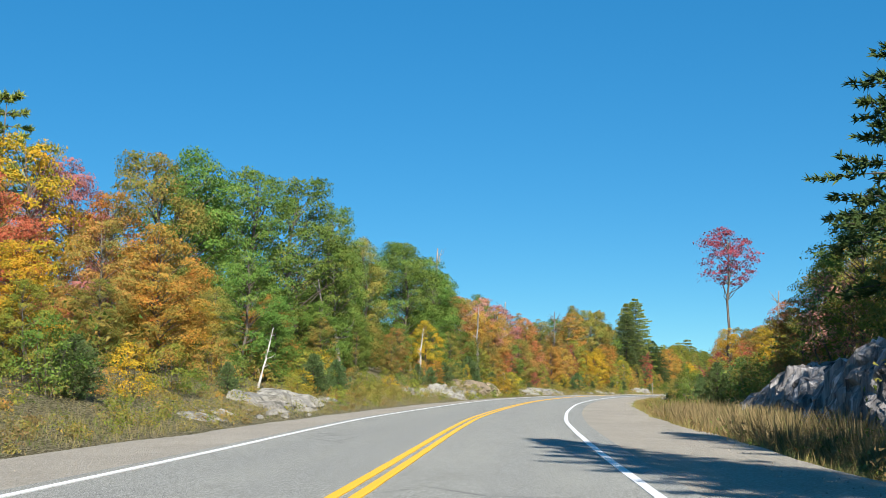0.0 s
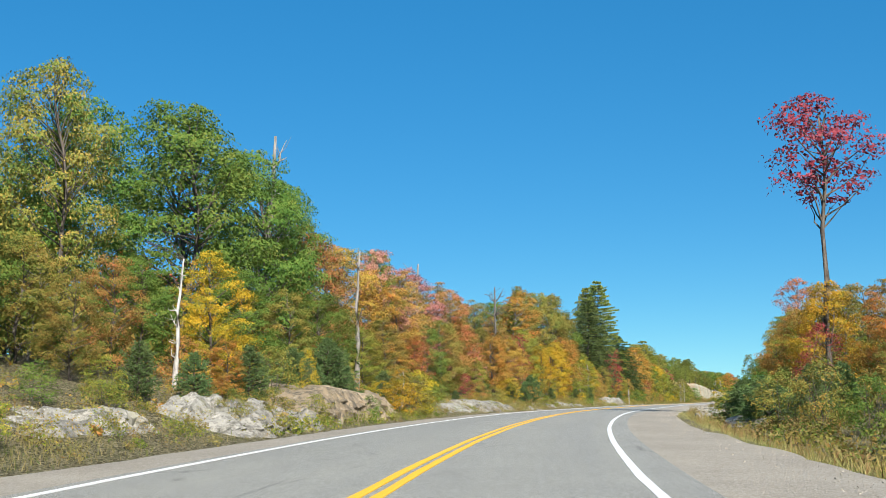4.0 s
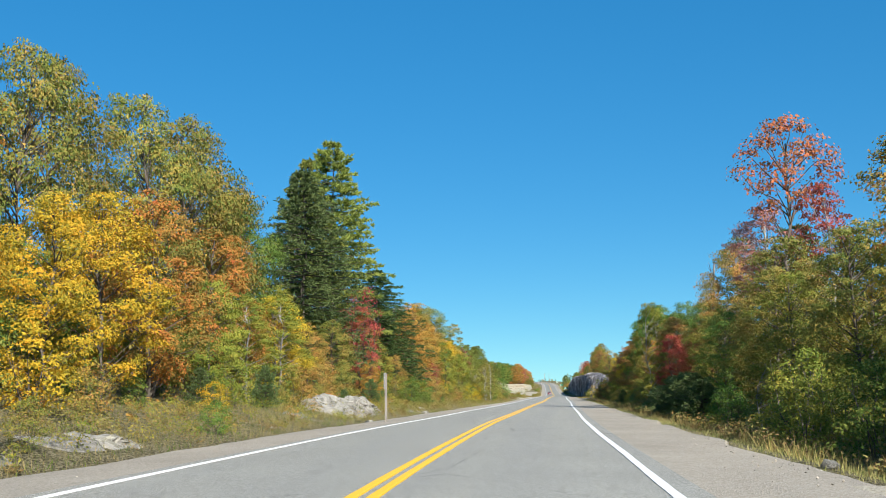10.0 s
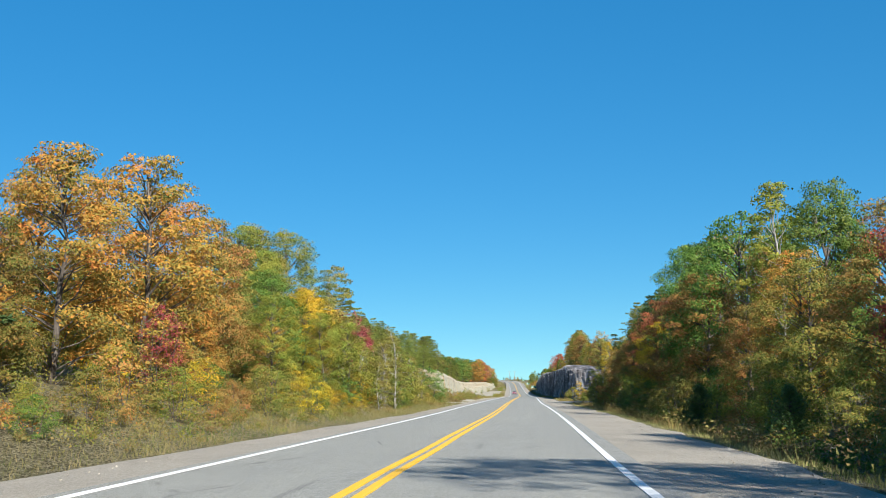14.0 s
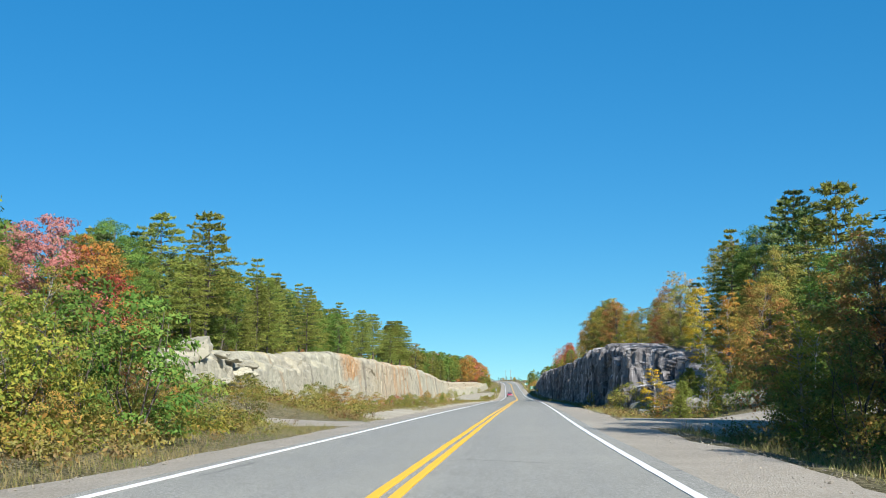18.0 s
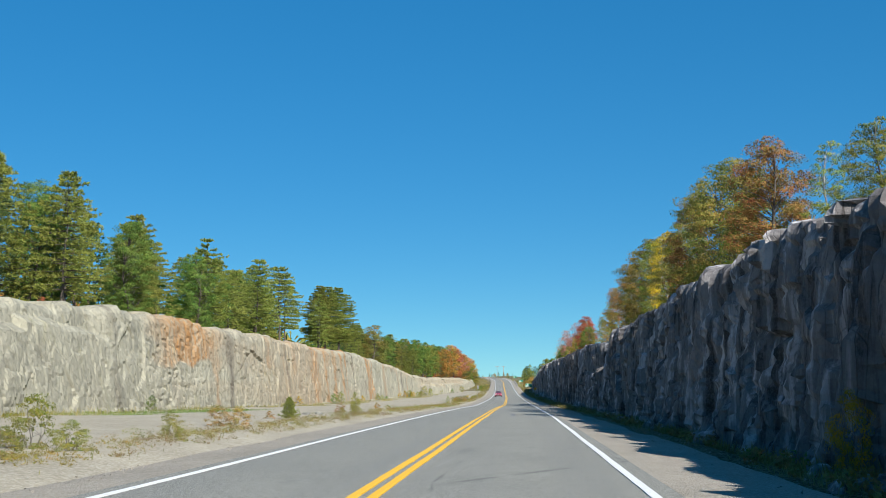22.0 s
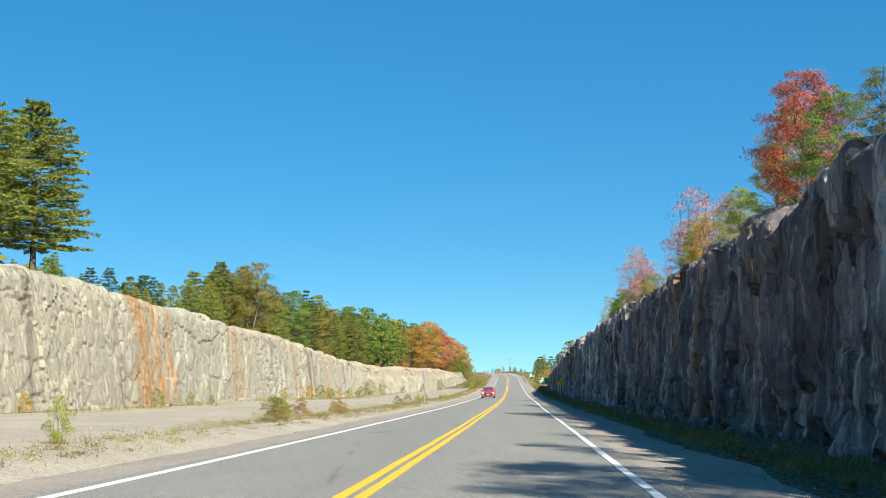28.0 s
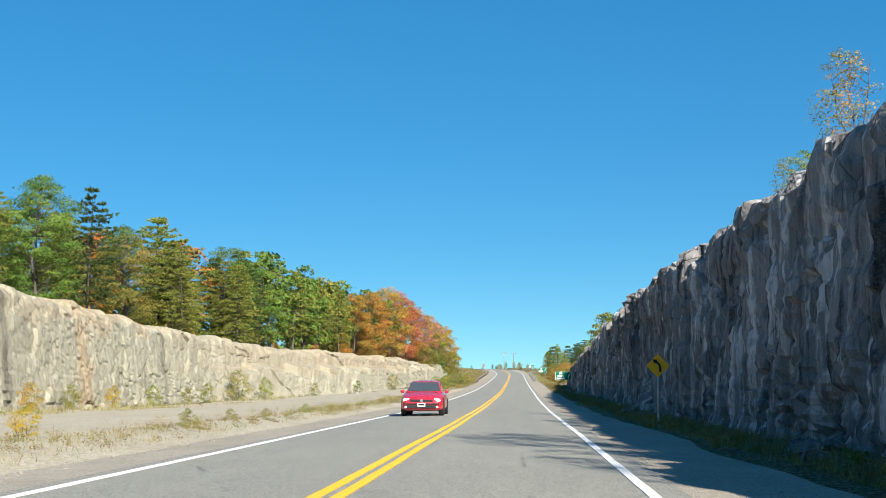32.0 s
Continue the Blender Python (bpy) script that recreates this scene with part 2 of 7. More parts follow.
def bark(name, light, dark, scale=9.0):
    m = Nodes(name, 0.9, spec=0.15)
    n = m.noise(scale, 5, 0.7, m.space((1, 1, 0.2)))
    m.set("Base Color", m.ramp(n, [(0.35, dark), (0.65, light)]))
    m.bump(n, 0.8, 0.04)
    return m.mat


def leaves(name, colours, translucent=0.30):
    """Colours from one leaf to the next, and a shade that differs from tree to tree."""
    m = Nodes(name, 0.6, spec=0.1)
    geo, info = m.add("ShaderNodeNewGeometry"), m.add("ShaderNodeObjectInfo")
    patch = m.noise(0.55, 3, 0.6)
    mixed = m.math("ADD", m.math("MULTIPLY", geo.outputs["Random Per Island"], 0.45), m.math("MULTIPLY", m.ramp(patch, [(0.3, 0.0), (0.7, 1.0)]), 0.55))
    n = len(colours)
    base = m.ramp(mixed, [((i + 0.5) / n, c) for i, c in enumerate(colours)])
    hsv = m.add("ShaderNodeHueSaturation")
    m.plug(hsv, "Color", base)
    m.plug(hsv, "Hue", m.math("ADD", m.math("MULTIPLY", info.outputs["Random"], 0.03), 0.485))
    m.plug(hsv, "Value", m.math("ADD", m.math("MULTIPLY", info.outputs["Random"], 0.4), 1.0))
    m.set("Base Color", hsv.outputs[0])
    light = m.add("ShaderNodeBsdfTranslucent")
    m.plug(light, "Color", hsv.outputs[0])
    both = m.add("ShaderNodeMixShader")
    m.plug(both, 0, translucent)
    m.tree.links.new(m.bsdf.outputs[0], both.inputs[1]), m.tree.links.new(light.outputs[0], both.inputs[2])
    m.tree.links.new(both.outputs[0], m.out.inputs["Surface"])
    return m.mat


def plain(name, colour, rough=0.5, metal=0.0, grime=0.15):
    m = Nodes(name, rough, metal)
    n = m.noise(5, 5, 0.7)
    m.set("Base Color", m.mix(m.ramp(n, [(0.45, 0.0), (0.8, grime)]), colour, tuple(0.45 * c for c in colour)))
    return m.mat


ASPHALT = asphalt()
YELLOW_PAINT = paint("yellow_road_paint", (0.80, 0.44, 0.02), 0.66)
WHITE_PAINT = paint("white_road_paint", (0.72, 0.72, 0.69), 0.58)
SHOULDER = gravel("shoulder_gravel", (0.285, 0.250, 0.190), (0.375, 0.330, 0.255), 120)
SAND = gravel("pale_sandy_gravel", (0.315, 0.277, 0.193), (0.42, 0.372, 0.268), 70)
MARK_RUBBER = paint("rubber_marks", (0.09, 0.09, 0.09), 0.42)
TYRE_MARKS = ((520.5, 528, 1.5, 1.42, 0.2), (520.5, 524.5, 3.22, 3.16, 0.2))
SOIL = soil()
GRANITE = rock("weathered_granite", (0.318, 0.303, 0.230), (0.19, 0.18, 0.138), 0.10, 0.49)
# dark grey stone with the right side's shade mixed into its colour
SHADED_GRANITE = rock("shaded_grey_granite", (0.25, 0.238, 0.233), (0.036, 0.034, 0.034), 0.06, moss=0.12)
TAN_LEDGE = rock("tan_ledge_rock", (0.33, 0.255, 0.16), (0.10, 0.08, 0.052), 0.3, 0.6, 0.3)
LEDGE = rock("lichened_ledge_rock", (0.31, 0.298, 0.26), (0.06, 0.056, 0.047), 0.18, 0.8, 0.5)
BARK = bark("grey_brown_bark", (0.16, 0.135, 0.11), (0.05, 0.042, 0.035))
PALE_BARK = bark("pale_grey_bark", (0.36, 0.34, 0.30), (0.15, 0.135, 0.12))
BIRCH_BARK = bark("white_birch_bark", (0.62, 0.60, 0.55), (0.25, 0.23, 0.21), 4.0)
DEAD_WOOD = bark("weathered_dead_wood", (0.30, 0.275, 0.245), (0.12, 0.105, 0.09))
LEAF = {
    "green": leaves("green_leaves", [(0.042, 0.085, 0.016), (0.075, 0.135, 0.024), (0.12, 0.175, 0.032), (0.18, 0.195, 0.04)]),
    "olive": leaves("olive_leaves", [(0.068, 0.101, 0.020), (0.135, 0.149, 0.030), (0.216, 0.176, 0.041), (0.324, 0.189, 0.047)]),
    "yellow": leaves("yellow_leaves", [(0.132, 0.151, 0.022), (0.282, 0.221, 0.022), (0.452, 0.293, 0.022), (0.517, 0.252, 0.022)]),
    "lime": leaves("yellow_green_leaves", [(0.074, 0.118, 0.021), (0.138, 0.174, 0.027), (0.225, 0.218, 0.034), (0.32, 0.24, 0.045)]),
    "orange": leaves("orange_leaves", [(0.106, 0.12, 0.03), (0.238, 0.175, 0.036), (0.414, 0.207, 0.038), (0.431, 0.138, 0.038)]),
    "rust": leaves("rust_leaves", [(0.092, 0.114, 0.028), (0.202, 0.162, 0.04), (0.313, 0.157, 0.045), (0.377, 0.133, 0.055)]),
    "red": leaves("red_leaves", [(0.135, 0.095, 0.032), (0.297, 0.1, 0.047), (0.396, 0.085, 0.047), (0.387, 0.15, 0.089)]),
    "crimson": leaves("crimson_leaves", [(0.13, 0.03, 0.028), (0.225, 0.036, 0.040), (0.30, 0.056, 0.064), (0.26, 0.085, 0.085)]),
    "pink": leaves("dusty_pink_leaves", [(0.212, 0.11, 0.079), (0.34, 0.135, 0.105), (0.404, 0.171, 0.145), (0.319, 0.196, 0.118)]),
    "needle": leaves("green_needles", [(0.09, 0.121, 0.025), (0.174, 0.205, 0.042), (0.246, 0.265, 0.06), (0.288, 0.276, 0.063)], 0.4),
    "dark": leaves("dark_needles", [(0.032, 0.06, 0.02), (0.058, 0.092, 0.027), (0.09, 0.125, 0.035)], 0.2),
    "blue": leaves("blue_green_needles", [(0.055, 0.095, 0.035), (0.09, 0.138, 0.048), (0.13, 0.17, 0.056)], 0.25),
    "grass": leaves("dry_grass_blades", [(0.085, 0.11, 0.03), (0.165, 0.16, 0.055), (0.28, 0.225, 0.10), (0.12, 0.14, 0.035)], 0.25),
    "turf": leaves("green_grass_blades", [(0.055, 0.099, 0.017), (0.088, 0.143, 0.022), (0.154, 0.176, 0.033)], 0.25),
    "reed": leaves("reed_blades", [(0.11, 0.115, 0.042), (0.19, 0.155, 0.068), (0.27, 0.21, 0.10), (0.085, 0.11, 0.032)], 0.25),
    "weed": leaves("brown_weeds", [(0.12, 0.08, 0.04), (0.2, 0.12, 0.05), (0.16, 0.15, 0.05), (0.26, 0.2, 0.06)], 0.25),
}

# ---- the plan: the road's line and height ----
HEADING = [(-700, -4), (0, -4.12), (30, -4.89), (60, -7.46), (90, -9.56), (120, -12.76), (150, -15.98), (180, -17.96), (210, -19.29), (240, -20.08),
           (270, -19.84), (300, -20.01), (330, -19.79), (370, -19.38), (410, -19.91), (450, -19.97), (490, -19.79), (530, -19.99), (570, -19.91),
           (610, -19.5), (650, -19.25), (705, -19.2), (745, -18.8), (1000, -18.8), (1060, -16),
           (1120, -9), (1200, 2), (1300, 10), (4000, 12)]
HEIGHT = [(-700, -1.18), (0, -1.18), (20, -1.19), (40, -1.12), (60, -1.08), (80, -1.00), (100, -0.92), (120, -0.86), (140, -0.81), (160, -0.81), (180, -0.82), (200, -0.80), (220, -0.81), (240, -0.87), (260, -0.90), (280, -0.95),
          (300, -0.96), (320, -1.01), (340, -1.04), (360, -1.05), (380, -1.09), (400, -1.12), (420, -1.11), (440, -1.12), (460, -1.15), (480, -1.18), (500, -1.20), (520, -1.25), (540, -1.33), (560, -1.46), (580, -1.56), (600, -1.75),
          (620, -1.80), (640, -1.81), (660, -1.80), (680, -1.79), (700, -1.74), (720, -1.66), (740, -1.58), (760, -1.51), (780, -1.34), (800, -1.13), (820, -0.85), (840, -0.54), (860, -0.20), (920, 1.14), (980, 2.87), (1037, 4.66),
          (1090, 6.6), (1150, 8.0), (1250, 8.1), (1500, 4.5), (4000, 4.0)]
SHIFT = [(-100, 0.37), (0, 0.37), (40, -0.10), (80, -0.21), (120, -0.03), (160, 0.02), (200, 0.09), (240, 0.02), (280, -0.08), (320, 0.04), (360, 0.09), (400, 0.13), (440, 0.14), (480, 0.14), (520, 0.13), (560, -0.09), (600, -0.05), (640, -0.03), (680, -0.02), (720, 0.05), (760, 0.10), (800, 0.21), (840, 0.34)]
STEP = 1.0
LINE_S = np.arange(-700, 4000, STEP)
_turn = np.radians(np.interp(LINE_S, *zip(*HEADING)))
_dx, _dy = -np.sin(_turn) * STEP, np.cos(_turn) * STEP
LINE_X = np.concatenate([[0], np.cumsum((_dx[1:] + _dx[:-1]) / 2)])
LINE_Y = np.concatenate([[0], np.cumsum((_dy[1:] + _dy[:-1]) / 2)])
LINE_X += -2.04 - np.interp(0, LINE_S, LINE_X)
LINE_Y += 0.55 - np.interp(0, LINE_S, LINE_Y)
_aside = np.interp(LINE_S, *zip(*SHIFT))
LINE_X, LINE_Y = LINE_X + _aside * np.cos(_turn), LINE_Y + _aside * np.sin(_turn)
_rough_z = np.interp(LINE_S, *zip(*HEIGHT))
_pad = np.concatenate([np.full(9, _rough_z[0]), _rough_z, np.full(9, _rough_z[-1])])
LINE_Z = np.convolve(_pad, np.hanning(21)[1:-1] / np.hanning(21).sum(), "valid")


def spot(s, u, up=0.0):
    """The place at s metres along the road, u metres right of its middle, up metres above its surface. Works on arrays too."""
    a = np.interp(s, LINE_S, _turn)
    return (np.interp(s, LINE_S, LINE_X) + u * np.cos(a), np.interp(s, LINE_S, LINE_Y) + u * np.sin(a), np.interp(s, LINE_S, LINE_Z) + up)


def heading(s):
    return float(np.degrees(np.interp(s, LINE_S, _turn)))


def hashed(*keys):
    """A repeatable random number from 0 to 1 for whole-number arrays."""
    h = np.zeros(np.broadcast(*keys).shape)
    for k, w in zip(keys, (12.9898, 78.233, 37.719, 93.17)):
        h = h + np.asarray(k, float) * w
    h = np.sin(h) * 43758.5453
    return h - np.floor(h)


def ripple(x, y, seed=0):
    """Smooth value noise from -1 to 1."""
    x, y = np.asarray(x, float), np.asarray(y, float)
    i, j = np.floor(x), np.floor(y)
    f, g = x - i, y - j
    f, g = f * f * (3 - 2 * f), g * g * (3 - 2 * g)
    a, b, c, d = (hashed(i + p, j + q, np.full_like(i, seed)) for p, q in ((0, 0), (1, 0), (0, 1), (1, 1)))
    return 2 * (a * (1 - f) * (1 - g) + b * f * (1 - g) + c * (1 - f) * g + d * f * g) - 1


LEFT_LINE = [(430, -24.0), (455, -27.5), (500, -27.5), (561, -29.0), (600, -28.3), (690, -27.5), (775, -27.2), (812, -27.0), (851, -18), (890, -14.2), (935, -12), (960, -12)]
LEFT_TOP = [(425, 0.6), (440, 3.0), (455, 4.6), (470, 5.4), (510, 6.2), (535, 7.5), (560, 8.2), (600, 8.4), (650, 8.5), (690, 8.7), (722, 8.1), (742, 7.7), (762, 7.3), (790, 6.2), (808, 5.6), (826, 4.8), (851, 4.3), (890, 3.8), (925, 3.0), (945, 0.8)]
RIGHT_LINE = [(425, 12.0), (440, 10.5), (452, 9.0), (530, 9.0), (600, 10.3), (664, 10.8), (740, 10.8), (800, 10.9), (850, 10.6), (890, 10.5), (915, 10.8), (945, 12)]
RIGHT_TOP = [(430, 0.5), (441, 1.6), (449, 4.2), (458, 5.1), (480, 5.6), (507, 6.3), (528, 6.2), (540, 6.2), (553, 6.4), (566, 7.0), (578, 7.4), (598, 7.8), (612, 7.8), (631, 7.9), (664, 8.2), (735, 8.6), (770, 8.5), (800, 8.3), (820, 7.5), (840, 6.2), (860, 5.1), (880, 3.6), (900, 2.6), (914, 0.4)]


def ramp_between(a, pairs):
    return np.interp(a, *zip(*pairs))


def ground_height(s, u):
    """Height of the ground above the road's surface at s, u."""
    s, u = np.broadcast_arrays(np.asarray(s, float), np.asarray(u, float))
    a = np.abs(u)
    wild = 0.35 * ripple(s / 9, u / 9, 3) + 0.9 * ripple(s / 34, u / 30, 5)
    hill = 2.2 * ripple(s / 130, u / 110, 8) + 1.5
    far = np.clip((a - 60) / 240, 0, 1) * 5 * (1 + ripple(s / 260, u / 260, 11))
    left = ramp_between(a, [(0, -0.25), (4.6, -0.25), (5.0, -0.12), (5.6, -0.14), (6.6, -0.24), (8.4, 0.1), (10, 0.5), (13, 1.2), (17, 1.9), (24, 2.5), (60, 3.5)])
    right = ramp_between(a, [(0, -0.25), (4.6, -0.25), (5.0, -0.14), (7.4, -0.2), (8.6, -0.7), (10.5, -0.45), (14, 0.2), (22, 0.9), (60, 2.5)])
    rough = np.clip((a - 9) / 8, 0, 1)
    z = np.where(u < 0, left, right) + wild * rough + hill * np.clip((a - 22) / 40, 0, 1) + far
    z = z + np.where(u < 0, np.clip((s - 880) / 30, 0, 1) * np.clip((985 - s) / 30, 0, 1) * np.clip((a - 12) / 8, 0, 1) * 3.0, 0)
    # past the crest the land falls away on both sides
    z = z - np.clip((s - 960) / 60, 0, 1) * np.clip((a - 7) / 20, 0, 1) * (np.maximum(z, 0) + np.clip((a - 20) / 40, 0, 1) * 4)
    # the tracks that leave the road
    for s0, s1, sign in ((161, 193, 1), (403, 416, 1), (403, 415, -1)):
        inside = np.clip(np.minimum(s - s0 + 2, s1 + 2 - s) / 4, 0, 1) * (np.sign(u) == sign) * np.clip((a - 4.6) / 0.5, 0, 1) * np.clip((48 - a) / 10, 0, 1)
        z = z * (1 - inside) + (-0.12) * inside
    # the cuts through the rock
    line, top = np.interp(s, *zip(*LEFT_LINE)), np.interp(s, *zip(*LEFT_TOP))
    on = np.clip((s - 416) / 12, 0, 1) * np.clip((955 - s) / 20, 0, 1)
    pad = np.where(a < 5.6, z, -0.22 + 0.18 * np.clip((a - 5.6) / 1.2, 0, 1) + 0.06 * np.clip((a - 6) / 3, 0, 1) * ripple(s / 6, u / 6, 21)) + np.clip(-ripple(s / 40, u / 3, 4) * 0.1, 0, 1)
    pad = pad - np.interp(s, [725, 770, 805, 860, 920], [0, 0.40, 0.60, 0.55, 0]) * np.clip((a - 8) / 14, 0, 1)
    above = top - 0.3 + 0.25 * wild + np.clip((line - u - 6) / 40, 0, 1) * 3 + far
    cut = np.where(u > line - 3.4, pad, above)
    z = np.where(u < -5.6, z * (1 - on) + cut * on, z)
    line, top = np.interp(s, *zip(*RIGHT_LINE)), np.interp(s, *zip(*RIGHT_TOP))
    on = np.clip((s - 438) / 10, 0, 1) * np.clip((950 - s) / 20, 0, 1)
    foot = np.where(a < 7.4, z, -0.45 + 0.08 * ripple(s / 5, u / 5, 22))
    above = top - 0.25 + 0.25 * wild + np.clip((u - line - 6) / 40, 0, 1) * 4 + far
    cut = np.where(u < line + 4.2, foot, above)
    return np.where(u > 6.8, z * (1 - on) + cut * on, z)


def on_ground(s, u, sink=0.0):
    x, y, z = spot(s, u, float(ground_height(s, u)) - sink)
    return float(x), float(y), float(z)


# ---- mesh helpers ----
def mesh_of(name, verts, faces, material=None, smooth=False):
    me = bpy.data.meshes.new(name)
    verts, faces = np.asarray(verts, np.float32), np.asarray(faces, np.int32)
    n, k = faces.shape
    me.vertices.add(len(verts)), me.loops.add(n * k), me.polygons.add(n)
    me.vertices.foreach_set("co", verts.ravel())
    me.loops.foreach_set("vertex_index", faces.ravel())
    me.polygons.foreach_set("loop_start", np.arange(0, n * k, k, dtype=np.int32))
    me.polygons.foreach_set("use_smooth", np.full(n, smooth))
    me.update(calc_edges=True)
    if material:
        me.materials.append(material)
    return me


def grid_faces(rows, cols):
    i = np.arange((rows - 1) * cols).reshape(rows - 1, cols)[:, :-1].ravel()
    return np.stack([i, i + 1, i + cols + 1, i + cols], 1)


def strip(name, s, offsets, material, uv=True, smooth=False):
    """A sheet along the road: offsets are (u, up) columns, numbers or functions of s."""
    cols = []
    for u, up in offsets:
        x, y, z = spot(s, u(s) if callable(u) else np.full_like(s, u), up(s) if callable(up) else up)
        cols.append(np.stack([x, y, z], 1))
    v = np.stack(cols, 1)
    me = mesh_of(name, v.reshape(-1, 3), grid_faces(len(s), len(offsets)), material, smooth)
    if uv:
        layer = me.uv_layers.new(name="UVMap")
        us = np.array([float(u(np.array([0.0]))[0]) if callable(u) else u for u, _ in offsets])
        flat = np.stack([np.tile(us, len(s)), np.repeat(s, len(offsets))], 1)
        idx = np.empty(len(me.loops), np.int32)
        me.loops.foreach_get("vertex_index", idx)
        layer.data.foreach_set("uv", flat[idx].astype(np.float32).ravel())
    return me


def part(name, me, parent, label="", material=None):
    """One mesh object under a thing or under a part."""
    if isinstance(me, bmesh.types.BMesh):
        data = bpy.data.meshes.new(name)
        me.to_mesh(data)
        me.free()
        me = data
    ob = new(name, me)
    if material:
        if not me.materials:
            me.materials.append(material)
        ob.material_slots[0].link = "OBJECT"
        ob.material_slots[0].material = material
    ob.parent = parent
    return tagged(ob, label)


def thing(name, label, category, m, group="", kind=""):
    ob = new(name)
    ob.empty_display_size = 0.3
    ob.matrix_world = m
    return tagged(ob, label, category, group, kind)


def box(bm, size, at=(0, 0, 0), turn=None, bevel=0.0):
    m = Matrix.Translation(at) @ (turn or Matrix()) @ Matrix.Diagonal((*size, 1))
    got = bmesh.ops.create_cube(bm, size=1, matrix=m)["verts"]
    if bevel:
        edges = list({e for v in got for e in v.link_edges})
        bmesh.ops.bevel(bm, geom=edges, offset=bevel, segments=2, affect="EDGES", profile=0.6)
    return got


def tube(bm, points, radii, sides=8, cap=True):
    """A tapering tube through points."""
    rings = []
    for i, (p, r) in enumerate(zip(points, radii)):
        p = Vector(p)
        d = (Vector(points[min(i + 1, len(points) - 1)]) - Vector(points[max(i - 1, 0)])).normalized()
        q = d.to_track_quat("Z", "Y")
        rings.append([bm.verts.new(p + q @ Vector((r * math.cos(a), r * math.sin(a), 0))) for a in (2 * math.pi * k / sides for k in range(sides))])
    for a, b in zip(rings, rings[1:]):
        for k in range(sides):
            bm.faces.new((a[k], a[(k + 1) % sides], b[(k + 1) % sides], b[k]))
    if cap:
        bm.faces.new(rings[0][::-1]), bm.faces.new(rings[-1])
    return rings


# ---- ground and road ----
def build_ground():
    s = np.concatenate([[-700, -500, -300, -150, -80], np.arange(-40, 960, 1.6), np.arange(960, 1240, 6.0), [1300, 1400, 1600, 2000, 2600, 3300, 3990]])
    near = np.concatenate([np.arange(4.6, 14, 0.8), np.arange(14, 34, 1.0), np.arange(34, 60, 3.0), [70, 85, 105, 130, 165, 210, 270, 340]])
    u = np.concatenate([-near[::-1], [0], near])
    ss, uu = np.meshgrid(s, u, indexing="ij")
    x, y, z = spot(ss, uu, ground_height(ss, uu))
    v = np.stack([x, y, z], -1)
    edge_l, edge_r = v[:, :1].copy(), v[:, -1:].copy()
    edge_l[..., 0] -= 3200
    edge_r[..., 0] += 3200
    v = np.concatenate([edge_l, v, edge_r], 1)
    me = mesh_of("ground", v.reshape(-1, 3), grid_faces(v.shape[0], v.shape[1]), SOIL, True)
    tagged(new("ground", me), "leaf-strewn forest floor with dry grass and low banks", "ground", kind="structure")


LEFT_REACH = [(-100, 7.3), (36, 7.1), (100, 7.0), (150, 7.2), (175, 6.9), (215, 6.7), (262, 6.4), (364, 5.7), (450, 5.75), (1200, 5.75)]


def widening(s):
    """How much further left the left lane reaches through the bend."""
    return np.interp(s, [0, 28, 43, 80, 94, 120, 131, 150, 170, 190, 200, 232, 260, 280, 300, 320, 360, 400, 440, 480, 520, 560, 600, 640, 680, 720, 760, 800, 840], [0.07, 0.38, 0.56, 0.87, 0.97, 0.99, 1.0, 0.89, 0.7, 0.67, 0.59, 0.3, 0.28, 0.12, 0.01, 0.05, 0.16, 0.12, 0.03, -0.04, -0.05, 0.02, 0.14, 0.15, 0.09, 0.01, -0.09, -0.14, -0.15])


